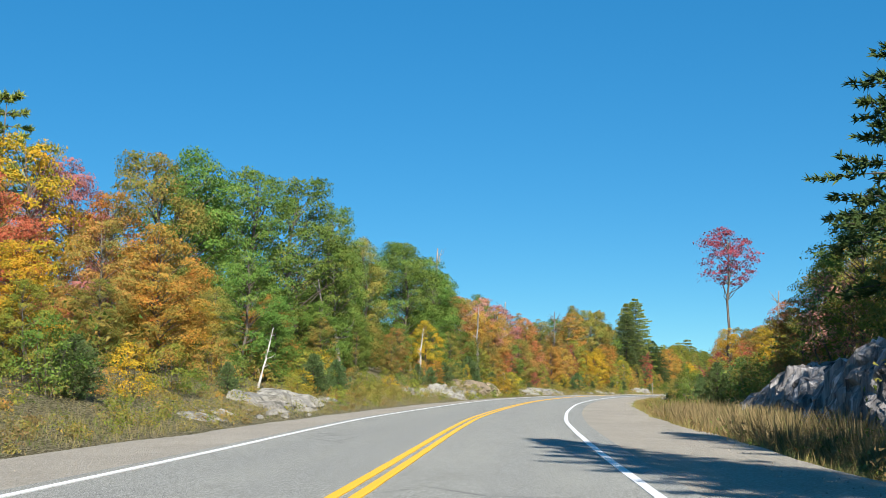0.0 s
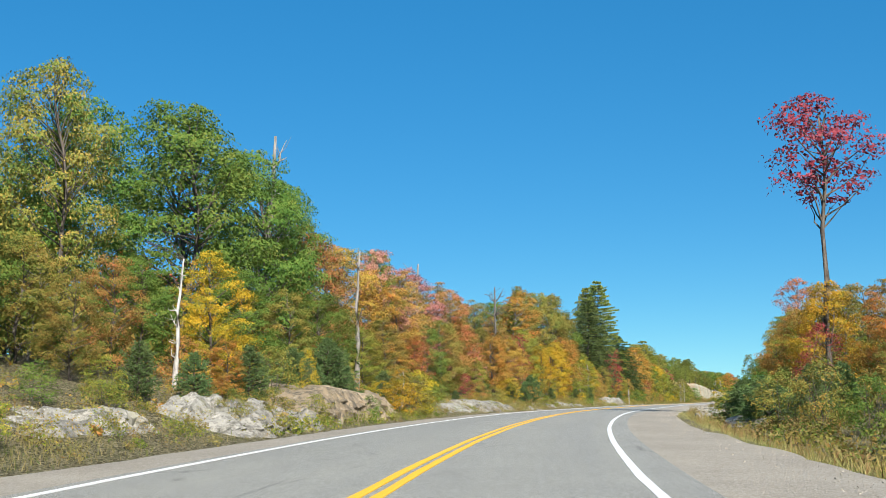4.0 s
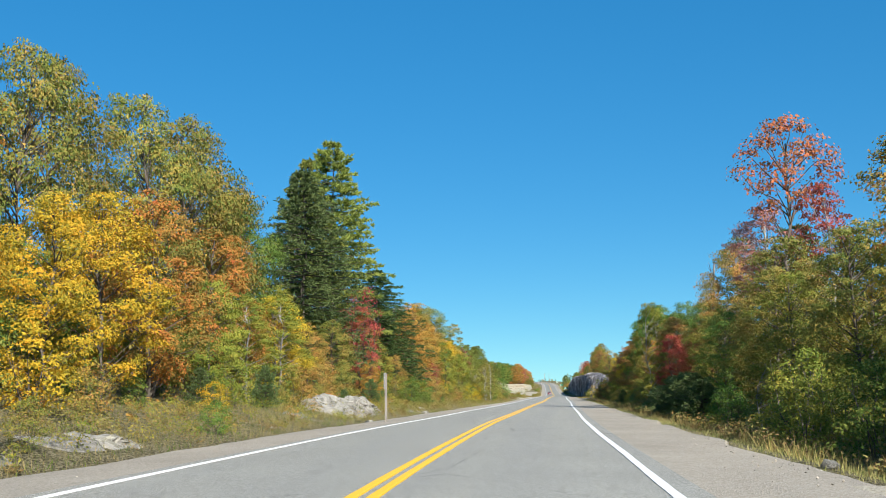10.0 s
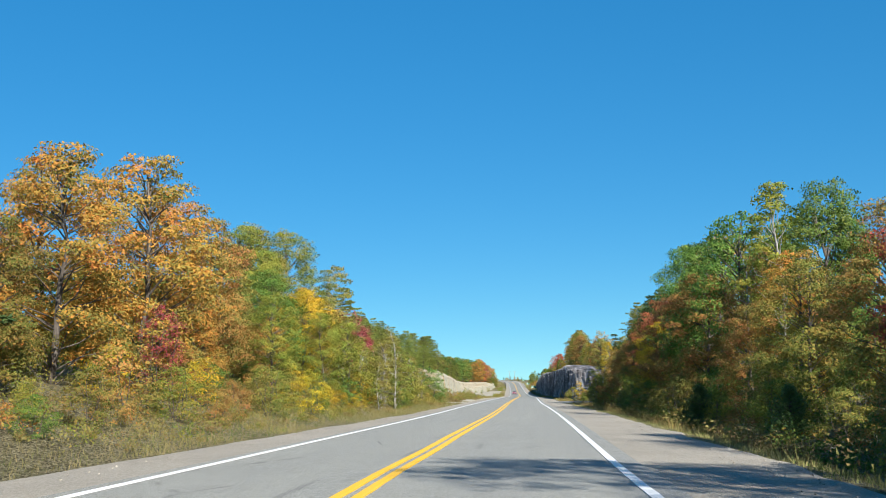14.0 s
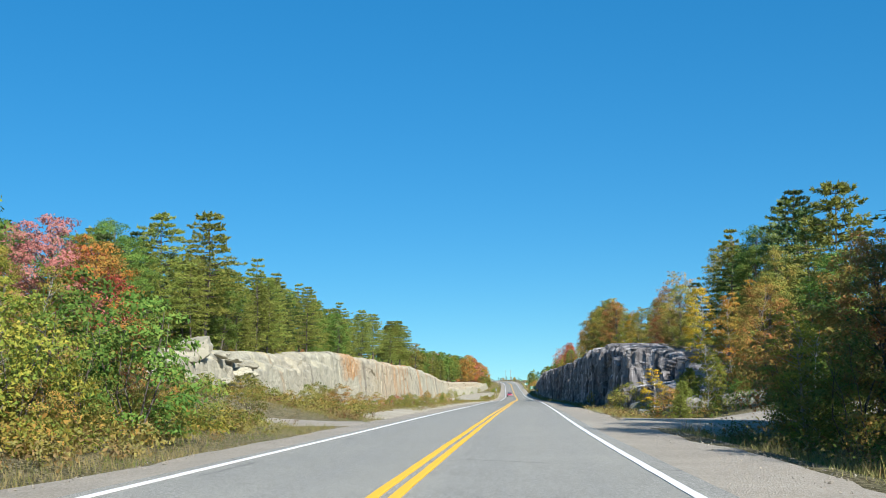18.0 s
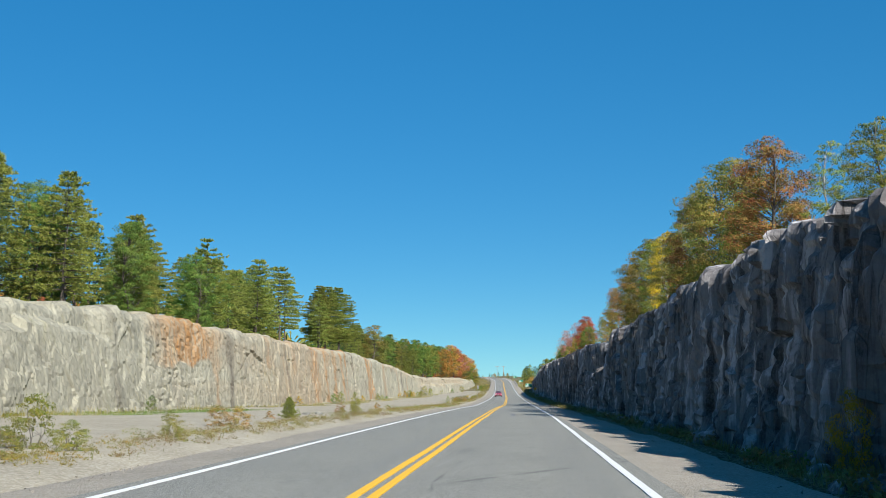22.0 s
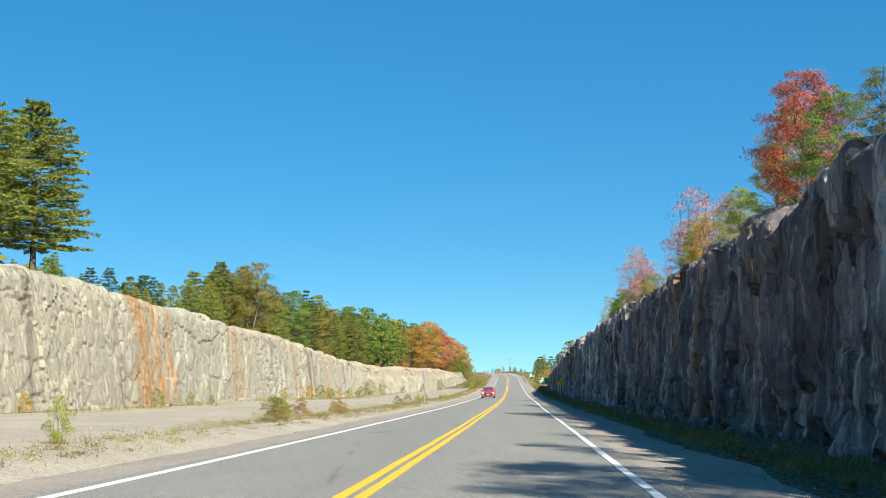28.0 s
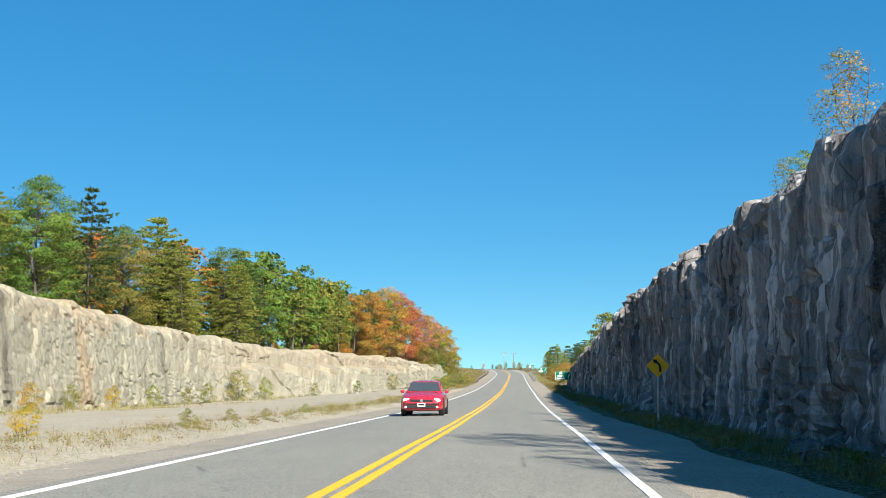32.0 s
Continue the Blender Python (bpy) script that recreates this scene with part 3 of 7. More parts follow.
def build_road():
    s = np.concatenate([np.arange(-120, 1000, 2.0), np.arange(1000, 1500, 5.0)])
    edge = 4.0
    me = strip("road", s, [(lambda q: -edge - 0.12 - widening(q), -0.16), (lambda q: -edge - widening(q), -0.035), (-1.8, 0.02), (0, 0.045), (1.8, 0.02), (edge, -0.035), (edge + 0.12, -0.16)], ASPHALT)
    road = tagged(new("road", me), "worn grey two-lane asphalt road", "road", kind="structure")
    def line_mark(name, u0, width, material, label):
        up = float(np.interp(abs(u0), [0, 1.8, edge], [0.045, 0.02, -0.035])) + 0.013
        wob = lambda q: u0 - (abs(u0) < 1) * np.interp(q, [10, 43, 94, 112, 150, 190, 230, 290], [0, 0.0, 0.12, 0.14, 0.13, 0.1, 0.06, 0]) - (u0 < -3) * widening(q) + (u0 > 3) * np.interp(q, [0, 40, 80, 120, 160, 200, 240, 280, 320, 360, 400, 440, 480, 520, 560, 600, 640, 680, 720, 760, 800, 840], [-0.08, -0.26, -0.31, -0.21, -0.15, 0.01, 0.03, -0.03, -0.04, -0.07, -0.04, 0.01, 0.04, 0.09, 0.07, 0.05, 0.02, -0.02, -0.03, -0.03, -0.0, 0.04]) + 0.018 * ripple(q / 7, q * 0 + u0, 31)
        e1 = lambda q: wob(q) - width / 2 + 0.008 * ripple(q * 1.7, q * 0, 32)
        e2 = lambda q: wob(q) + width / 2 + 0.008 * ripple(q * 1.9, q * 0, 33)
        ls = np.concatenate([np.arange(-120, 1000, 1.0), np.arange(1000, 1500, 4.0)])
        part(name, strip(name, ls, [(e1, up - 0.012), (e1, up), (e2, up), (e2, up - 0.012)], material), road, label)
    line_mark("centre_line", -0.125, 0.135, YELLOW_PAINT, "solid yellow painted line")
    line_mark("centre_line", 0.125, 0.135, YELLOW_PAINT, "solid yellow painted line")
    line_mark("edge_line", -3.58, 0.14, WHITE_PAINT, "solid white painted line")
    line_mark("edge_line", 3.58, 0.14, WHITE_PAINT, "solid white painted line")
    # fresh tyre marks
    for s0, s1, u0, u1, w in TYRE_MARKS:
        q = np.linspace(s0, s1, 14)
        mid = np.linspace(u0, u1, 14) + 0.05 * np.sin(np.linspace(0, 3, 14))
        up = np.interp(np.abs(mid), [0, 1.8, edge], [0.045, 0.02, -0.035]) + 0.006
        part("tyre_mark", strip("tyre_mark", q, [(lambda z, c=mid, h=w: c - h / 2, lambda z, h=up: h), (lambda z, c=mid, h=w: c + h / 2, lambda z, h=up: h)], MARK_RUBBER, False), road, "dark rubber tyre mark")
    for sign in (-1, 1):
        reach = LEFT_REACH if sign < 0 else [(-100, 7.4), (37, 7.4), (122, 6.4), (260, 6.8), (367, 6.3), (449, 6.0), (1200, 6.2)]
        rim = lambda q, w=reach, g=sign: g * (np.interp(q, *zip(*w)) + 0.22 * ripple(q / 5, q * 0, 41 + g) + 0.10 * ripple(q * 0.9, q * 0, 42 + g))
        inner = lambda q, d, g=sign: g * (d + (widening(q) if g < 0 else 0 * q))
        cols = [(lambda q, f=inner: f(q, 3.93), -0.045), (lambda q, f=inner: f(q, 4.4), -0.06), (lambda q, r=rim, f=inner: 0.4 * f(q, 4.4) + 0.6 * r(q), -0.09), (rim, -0.12), (lambda q, r=rim, g=sign: r(q) + g * 0.3, -0.34)]
        me = strip("shoulder", np.arange(-120, 1100, 1.2), cols if sign > 0 else cols[::-1], SHOULDER)
        tagged(new("shoulder", me), "pale gravel road shoulder", "road shoulder", kind="structure")
    # side tracks and the gravel pad in front of the rock cut
    def patch(name, s0, s1, u0, u1, material, label, lift=0.05, ragged=1.2, joined=False):
        ss, uu = np.meshgrid(np.linspace(0, 1, max(8, int((s1 - s0) / 1.5))), np.linspace(0, 1, max(8, int(abs(u1 - u0) / 0.8))), indexing="ij")
        S, U = s0 + (s1 - s0) * ss, u0 + (u1 - u0) * uu
        S = S + ragged * ripple(U / 4, S / 9, 51) * (np.abs(ss - 0.5) * 2)
        U = U + ragged * ripple(S / 4, U / 9, 52) * (np.abs(uu - 0.5) * 2)
        rim = np.minimum(np.minimum(ss, 1 - ss) * (s1 - s0), np.minimum(uu, 1 - uu) * abs(u1 - u0))
        if joined:
            rim = np.minimum(np.minimum(ss, 1 - ss) * (s1 - s0), (1 - uu) * abs(u1 - u0))
        up = ground_height(S, U) + lift - 0.25 * np.clip(1 - rim / 1.5, 0, 1)
        if joined:
            under = np.clip(uu * abs(u1 - u0) / 0.9, 0, 1)
            up = -0.19 * (1 - under) + up * under
        x, y, z = spot(S, U, up)
        f = grid_faces(*ss.shape)
        if u1 < u0:
            f = f[:, ::-1]
        me = mesh_of(name, np.stack([x, y, z], -1).reshape(-1, 3), f, material, True)
        tagged(new(name, me), label, "track", kind="structure")
    patch("gravel_drive", 158, 195, 5.2, 46, SAND, "pale gravel drive that leaves the road", 0.06, 0.8, True)
    patch("gravel_track", 401, 418, 5.2, 46, SHOULDER, "pale gravel track that leaves the road", 0.06, 0.8, True)
    patch("gravel_track", 406, 415, -5.2, -40, SHOULDER, "pale gravel track that leaves the road", 0.06, 0.8, True)
    patch("gravel_pad", 420, 868, -5.2, -26.5, SAND, "flat sandy gravel pad below the rock cut", 0.10, 0.35, True)


build_ground()
build_road()

# ---- rock cuts ----
def blocks(s, h, ws, wh, seed, slant=0.0):
    """Stepped offsets, from -1 to 1, of blocks about ws wide and wh high, with uneven joints."""
    q = s + slant * h + 0.35 * ws * ripple(h / (1.3 * wh), s / (2.5 * ws), seed)
    i = np.floor(q / ws + 0.55 * ripple(q / (3.1 * ws), h * 0, seed + 1))
    j = np.floor(h / wh + 3 * hashed(i, i * 0 + seed) + 0.3 * ripple(s / ws, h / wh, seed + 2))
    return 2 * hashed(i, j, i * 0 + seed) - 1


def shards(s, h, ws, wh, seed, slant=0.0):
    """Broken faces of uneven outline, each with a height and a tilt of its own, and how near each place is to a joint (1 in the joint)."""
    q, r = (s + slant * h) / ws, h / wh
    i, j = np.floor(q), np.floor(r)
    first, second = np.full(q.shape, 9.0), np.full(q.shape, 9.0)
    out = np.zeros(q.shape)
    for di in (-1, 0, 1):
        for dj in (-1, 0, 1):
            ci, cj = i + di, j + dj
            k = ci * 0 + seed
            dx, dy = q - ci - hashed(ci, cj, k), r - cj - hashed(ci, cj, k + 1)
            d = np.hypot(dx, dy)
            val = 2 * hashed(ci, cj, k + 2) - 1 + 1.8 * (hashed(ci, cj, k + 3) - 0.5) * dx + 1.8 * (hashed(ci, cj, k + 4) - 0.5) * dy
            nearer = d < first
            second = np.where(nearer, first, np.minimum(second, d))
            out, first = np.where(nearer, val, out), np.where(nearer, d, first)
    return out, np.clip(1 - (second - first) / 0.16, 0, 1)


def bands(s, h, marks):
    """The strength of stains and bands that run down the face: (s, half width, strength and, at will, the height at
    which it ends).
    """
    out = np.zeros_like(s)
    for at, half, strength, *low in marks:
        w = half * (1 + 0.35 * ripple(h / 1.1, s * 0 + at, 61))
        out = np.maximum(out, strength * np.clip(1.25 - np.abs(s - at + 0.25 * ripple(h / 2, s * 0 + at, 62)) / w, 0, 1) * (np.clip((h - low[0] - 0.8 * ripple(s / 3, s * 0, 64)) / 0.25, 0, 1) if low else 1))
    return np.clip(out, 0, 1)


def rock_face(name, s0, s1, line, top, side, material, label, rust, dark_band, scales, bench=(), seed=1, crest=1.0, beds=0.0, notch=0.0, ribs=0.0):
    """A blasted rock wall along the road, with a rounded lip that runs back on to the ground behind."""
    s = np.arange(s0, s1, 0.2)
    rows = 44
    share = np.linspace(0, 1, rows)
    ss, vv = np.meshgrid(s, share, indexing="ij")
    tops = np.interp(ss, *zip(*top))
    level = ss * 0
    tops = tops + crest * np.clip(tops / 5, 0, 1) * (0.24 * shards(ss, level, 5.3, 9, seed + 5)[0] + 0.17 * shards(ss, level, 2.2, 9, seed + 6)[0] + 0.10 * shards(ss, level, 0.9, 9, seed + 8)[0])
    base = -1.2
    h = base + (tops - base) * vv
    size = np.clip(tops / 4.5, 0.15, 1)
    out = np.zeros_like(ss)
    bend = 0.5 * ripple(ss / 3.5, h / 2.5, seed + 3)
    for k, (amp, ws, wh, slant, groove) in enumerate(scales):
        val, joint = shards(ss + bend * ws * 0.3, h + bend * wh * 0.2, ws, wh, seed + 10 * k, slant)
        out += amp * val - groove * joint
    # hollows where single blocks have dropped out, more in some stretches
    rotten = np.clip(0.25 + 1.3 * ripple(ss / 13, h / 4, seed + 90), 0, 1)
    for ws, wh, deep, few, k in ((1.1, 0.34, 0.42, 0.74, 80), (0.55, 0.26, 0.26, 0.66, 84)):
        val, joint = shards(ss + 0.6 * bend, h, ws, wh, seed + k, 0.7)
        out -= notch * rotten * deep * np.clip((val - few) / 0.25, 0, 1)
    # level beds that step in and out
    out += beds * (0.24 * blocks(ss, h, 7.5, 1.5, seed + 70) + 0.12 * blocks(ss, h, 3.2, 0.7, seed + 75))
    # upright flutes left by the drilling
    out += ribs * (0.10 * np.abs(ripple(ss / 0.45 + 0.25 * ripple(h / 2, ss / 3, seed + 41), h / 9, seed + 40)) + 0.22 * shards(ss, h, 1.3, 7.5, seed + 45, 0.05)[0])
    out = out * size - (0.13 if side < 0 else np.interp(ss, [590, 650], [0.13, 0.06])) * h - (0.35 if side < 0 else 0.2) * np.clip((vv - 0.93) / 0.07, 0, 1) ** 2 * size
    for b0, b1, low, back in bench:
        w = np.clip((ss - b0) / 3, 0, 1) * np.clip((b1 - ss) / 3, 0, 1)
        out -= w * back * np.clip((h - low - 0.5 * blocks(ss, ss * 0, 3, 9, seed + 50)) / 0.5, 0, 1)
    # a heap of fallen rock along the foot
    out += 0.9 * np.clip(1 - (h - base) / 1.5, 0, 1) ** 2 * (0.5 + ripple(ss / 3, h, seed + 44))
    u = np.interp(ss, *zip(*line)) + (-side) * out
    lip_u = [u[:, -1:] + side * d for d in (0.5, 1.4, 3.4, 8.5)]
    lip_h = [h[:, -1:] + 0.10 * crest * blocks(ss[:, -1:], ss[:, -1:] * 0 + k, 1.4, 1, seed + 60) + d for k, d in enumerate((0.10, 0.12, 0.05, -0.85))]
    uu, hh, sa = np.concatenate([u, *lip_u], 1), np.concatenate([h, *lip_h], 1), np.concatenate([ss, *[ss[:, :1]] * 4], 1)
    x, y, z = spot(sa, uu, hh)
    f = grid_faces(*uu.shape)
    if side < 0:
        f = f[:, ::-1]
    me = mesh_of(name, np.stack([x, y, z], -1).reshape(-1, 3), f, material)
    for key, marks in (("rust", rust), ("dark_band", dark_band)):
        me.attributes.new(key, "FLOAT", "POINT").data.foreach_set("value", bands(sa, hh, marks).astype(np.float32).ravel())
    return tagged(new(name, me), label, "rock face", kind="structure")


rock_face("rock_cut", 424, 950, LEFT_LINE, LEFT_TOP, -1, GRANITE, "sunlit pale granite road cut with rust stains and cracks",
          [(567.5, 9.0, 1.0, 4.2), (575, 1.0, 0.5), (610, 3.0, 0.35), (632, 4.0, 0.7), (641, 1.7, 0.8), (650, 2.0, 0.7), (659, 1.4, 0.8), (663.5, 0.9, 0.9), (693, 2.4, 1.0), (697, 1.4, 0.9), (700.5, 1.2, 0.7), (723.5, 3.0, 0.42), (622, 42, 0.26), (606, 14, 0.2), (757, 2.0, 0.4), (782, 1.5, 0.4), (498, 1.2, 0.4), (600, 3, 0.5, 5), (616, 4, 0.45, 4.5), (650, 12, 0.15), (643, 5, 0.5, 5.5), (745, 20, 0.24, 6.4), (790, 22, 0.26, 4.9), (865, 50, 0.26, 2.2)],
          [(522, 0.8, 0.6), (581, 1.4, 0.6), (672, 0.6, 0.6), (742, 0.8, 0.5), (767, 1.2, 0.8), (770, 0.7, 0.8), (800, 0.8, 0.5), (611, 0.8, 0.5), (545, 0.6, 0.5), (688, 0.5, 0.5)],
          ((0.15, 8.0, 7.0, 0.25, 0.04), (0.09, 2.4, 2.2, -0.3, 0.05), (0.035, 1.05, 1.2, 0.2, 0.03), (0.022, 0.5, 0.6, -0.2, 0.01)), seed=1, beds=0.14, notch=0.4, bench=((464, 514, 4.4, 1.2), (498, 545, 5.6, 0.9), (816, 925, 2.3, 1.4)))
rock_face("rock_cut", 430, 914, RIGHT_LINE, RIGHT_TOP, 1, SHADED_GRANITE, "steep shaded granite road cut with dark seepage and broad dark bands",
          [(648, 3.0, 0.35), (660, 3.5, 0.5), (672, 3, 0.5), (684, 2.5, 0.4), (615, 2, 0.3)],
          # narrow bands are seepage; those near 463-510 and 548-572 only darken long stretches
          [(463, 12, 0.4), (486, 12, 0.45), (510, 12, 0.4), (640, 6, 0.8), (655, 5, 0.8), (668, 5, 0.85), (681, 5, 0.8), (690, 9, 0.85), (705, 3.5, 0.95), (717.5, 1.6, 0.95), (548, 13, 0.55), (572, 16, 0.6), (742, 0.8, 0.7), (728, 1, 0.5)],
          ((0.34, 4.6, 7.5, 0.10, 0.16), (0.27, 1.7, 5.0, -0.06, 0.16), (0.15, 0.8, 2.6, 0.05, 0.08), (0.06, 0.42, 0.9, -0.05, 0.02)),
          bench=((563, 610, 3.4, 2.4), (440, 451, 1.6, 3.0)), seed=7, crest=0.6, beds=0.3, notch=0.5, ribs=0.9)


# ---- rocks ----
def boulder_mesh(name, seed, lobes=1.0, tall=1.0, flat=0.35):
    """An angular block about 1 m across: an ico sphere cut by planes."""
    rng = np.random.default_rng(seed)
    bm = bmesh.new()
    bmesh.ops.create_icosphere(bm, subdivisions=4, radius=0.75)
    v = np.array([x.co[:] for x in bm.verts])
    for k in range(15):
        n = rng.normal(size=3)
        n /= np.linalg.norm(n)
        d = v @ n - rng.uniform(0.36, 0.62)
        v -= np.outer(np.clip(d, 0, None), n)
    joint = np.floor(v[:, 2] / 0.16 + 0.6 * ripple(v[:, 0] * 2, v[:, 1] * 2, seed))
    grow = 1 + 0.09 * (hashed(joint, joint * 0 + seed) - 0.5)
    v[:, :2] *= grow[:, None]
    v += 0.03 * np.stack([ripple(v[:, (k + 1) % 3] * 5, v[:, (k + 2) % 3] * 5, seed + k) for k in range(3)], 1)
    v += 0.014 * np.stack([ripple(v[:, (k + 1) % 3] * 14, v[:, (k + 2) % 3] * 14, seed + 5 + k) for k in range(3)], 1)
    v[:, 2] = np.maximum(v[:, 2], -flat)
    for x, co in zip(bm.verts, v):
        x.co = co
    me = bpy.data.meshes.new(name)
    bm.to_mesh(me)
    bm.free()
    me.materials.append(GRANITE)
    return me


BOULDERS = [boulder_mesh("granite_block", 100 + k) for k in range(7)]


def slab_mesh(seed):
    """A flat-topped block of bedrock, about 1 m each way, with broken edges and level joints."""
    rng = np.random.default_rng(seed)
    bm = bmesh.new()
    bmesh.ops.create_icosphere(bm, subdivisions=4, radius=1.0)
    v = np.array([x.co[:] for x in bm.verts])
    v = 0.5 * v / (np.abs(v) ** 10).sum(1)[:, None] ** (1 / 10)
    for k in range(9):
        n = rng.normal(size=3) * np.array([1, 1, 0.6])
        n /= np.linalg.norm(n)
        d = v @ n - rng.uniform(0.38, 0.58)
        v -= np.outer(np.clip(d, 0, None), n)
    for x, co in zip(bm.verts, v):
        x.co = co
    me = bpy.data.meshes.new("rock_slab")
    bm.to_mesh(me)
    bm.free()
    me.materials.append(LEDGE)
    return me


SLABS = [slab_mesh(500 + k) for k in range(8)]


def outcrop(s, u, long, wide, high, seed, label="lichened granite ledge broken into blocks", material=None, turn=0.0, sink=0.0):
    """A ledge of bedrock: rows of blocks along the road that step up from the ground."""
    rng = random.Random(seed)
    turn += 180 * (u > 0)
    ob = thing("rock_outcrop", label, "rock", pose(*on_ground(s, u, sink), 0, 0, heading(s) + 90 + turn), "roadside rock outcrops")
    rows = 1 if wide < 1.5 else 2 if wide < 3.4 else 3
    for row in range(rows):
        x = -long / 2 + rng.uniform(0, 0.5)
        while x < long / 2 - 0.3:
            ln = min(rng.uniform(1.2, 2.6) * (0.7 + 0.3 * high) * (1.5 if high < 0.9 else 1), long / 2 - x + 0.4)
            mid = (x + ln / 2) / (long / 2)
            env = max(0.35, 1 - abs(mid) ** 2.2 * 0.6)
            # the row nearest the road is the lowest
            tall = high * env * rng.uniform(0.5, 1.06) * (0.62 + 0.38 * (row + 1) / rows)
            deep = wide / rows * rng.uniform(1.2, 1.6)
            y = wide * ((row + 0.5) / rows - 0.5) + rng.uniform(-0.15, 0.15)
            at = pose(x + ln / 2, y, tall * 0.5 - 0.65, rng.uniform(-12, 12), rng.uniform(-12, 12), rng.uniform(-28, 28))
            block = part("rock_block", SLABS[rng.randrange(8)], ob, material=material or LEDGE)
            block.matrix_local = at @ Matrix.Diagonal((ln * 1.12, deep, tall + 1.3, 1))
            x += ln * rng.uniform(0.7, 1.25)
    return ob


def bedrock(s, u, long, wide, high, seed, label, material=None, front=0.5, cuts=4, steps=0.10, turn=0.0, sink=0.1, ends=4.0, rise=0.15):
    """A ledge of bedrock with a broken front towards the road, split into blocks by slanting cracks."""
    rng = random.Random(seed)
    turn += 180 * (u > 0)
    x, y, z = (float(c) for c in spot(s, u, float(ground_height(s, u - math.copysign(wide / 2, u))) - sink))
    ob = thing("rock_outcrop", label, "rock", pose(x, y, z, 0, 0, heading(s) + 90 + turn), "roadside rock outcrops")
    bounds = [(-1 + 2 * (k + (rng.uniform(-0.3, 0.3) if 0 < k < cuts else 0)) / cuts) * long / 2 for k in range(cuts + 1)]
    slants = [rng.uniform(-0.35, 0.35) if 0 < k < cuts else 0 for k in range(cuts + 1)]
    share = min(0.6, front / wide)
    b = np.concatenate([np.linspace(0, share, 12)[:-1], np.linspace(share, 1, max(6, int(wide / 0.2)))])
    for k in range(cuts):
        nx = max(8, int((bounds[k + 1] - bounds[k]) / 0.17))
        aa, bb = np.meshgrid(np.linspace(0, 1, nx), b, indexing="ij")
        Y = (bb - 0.5) * wide
        x0, x1 = (bounds[q] + slants[q] * Y + (0.15 * ripple(Y / 0.8, Y * 0 + q, seed) if 0 < q < cuts else 0) for q in (k, k + 1))
        X = x0 + 0.02 + (x1 - x0 - 0.04) * aa
        f = np.clip((Y + wide / 2 - 0.25 * front * (1 + ripple(X / 1.9, X * 0, seed + 1))) / front, 0, 1) ** 0.55
        env = np.clip(1 - np.abs(X / (long / 2)) ** ends, 0, 1) ** 0.5
        cell, joint = shards(X, Y, 1.9, 1.2, seed + 2, 0.4)
        small, chip = shards(X, Y, 0.7, 0.5, seed + 3, -0.3)
        z = high * env * f * (1 - rise + 2 * rise * (bb - 0.2)) + f * env * high * steps * (cell + 0.4 * small - 0.5 * joint - 0.25 * chip)
        z += rng.uniform(-0.06, 0.05) * high + rng.uniform(-0.08, 0.08) * high * (aa - 0.5) + 0.02 * ripple(X * 3, Y * 3, seed + 5)
        face, gap = shards(X, z + 0.2 * Y, 1.1, 0.45, seed + 4, 0.5)
        Y = Y + (1 - np.clip((bb - share) / 0.1, 0, 1)) * 0.16 * min(1, high) * (face - 0.6 * gap)
        rim = np.minimum(aa, 1 - aa) * (x1 - x0)
        z = z - 0.16 * np.clip(1 - rim / 0.11, 0, 1) ** 2 * min(1, high)
        z = np.where((aa == 0) | (aa == 1) | (bb == 0) | (bb == 1), -0.7, z)
        part("rock_block", mesh_of("rock_block", np.stack([X, Y, z], -1).reshape(-1, 3), grid_faces(nx, len(b))[:, ::-1], material or LEDGE), ob, material=material or LEDGE)
    return ob


def boulder(s, u, size, seed, material=GRANITE, label="angular pale granite boulder", up=None, stretch=(1, 1, 1), tilt=0.0):
    rng = random.Random(seed)
    x, y, z = on_ground(s, u) if up is None else (float(c) for c in spot(s, u, up))
    ob = new("boulder", BOULDERS[seed % len(BOULDERS)])
    ob.material_slots[0].link = "OBJECT"
    ob.material_slots[0].material = material
    ob.matrix_world = pose(x, y, z + 0.22 * size * stretch[2], tilt, rng.uniform(-8, 8), rng.uniform(0, 360)) @ Matrix.Diagonal((size * stretch[0], size * stretch[1], size * stretch[2], 1))
    return tagged(ob, label, "boulder", "granite boulders")


# ---- plants ----
def leaf_triangles(centres, size, rng, normal=None, flat=0.0, long=1.0):
    """One leaf a centre: a triangle; flat pulls it towards lying level, normal is the way that it faces on the whole."""
    n = len(centres)
    a = rng.normal(size=(n, 3))
    a[:, 2] *= 1 - flat
    if normal is not None:
        normal = normal / (np.linalg.norm(normal, axis=1)[:, None] + 1e-6)
        a -= (a * normal).sum(1)[:, None] * normal
    a /= np.linalg.norm(a, axis=1)[:, None] + 1e-6
    if normal is None:
        b = rng.normal(size=(n, 3))
        b[:, 2] *= 1 - flat
        b -= (a * b).sum(1)[:, None] * a
        b /= np.linalg.norm(b, axis=1)[:, None] + 1e-6
    else:
        b = np.cross(normal, a)
    w = size * rng.uniform(0.6, 1.35, n)[:, None]
    return np.stack([centres - a * w * 0.5 * long - b * w * 0.28, centres - a * w * 0.30 * long + b * w * 0.42, centres + a * w * 0.62 * long], 1)


def crown_mesh(name, tris):
    v = tris.reshape(-1, 3)
    return mesh_of(name, v, np.arange(len(v)).reshape(-1, 3), LEAF["green"])


def wood_mesh(name, bm):
    me = bpy.data.meshes.new(name)
    bm.to_mesh(me)
    bm.free()
    for p in me.polygons:
        p.use_smooth = True
    me.materials.append(BARK)
    return me


RINGS = []


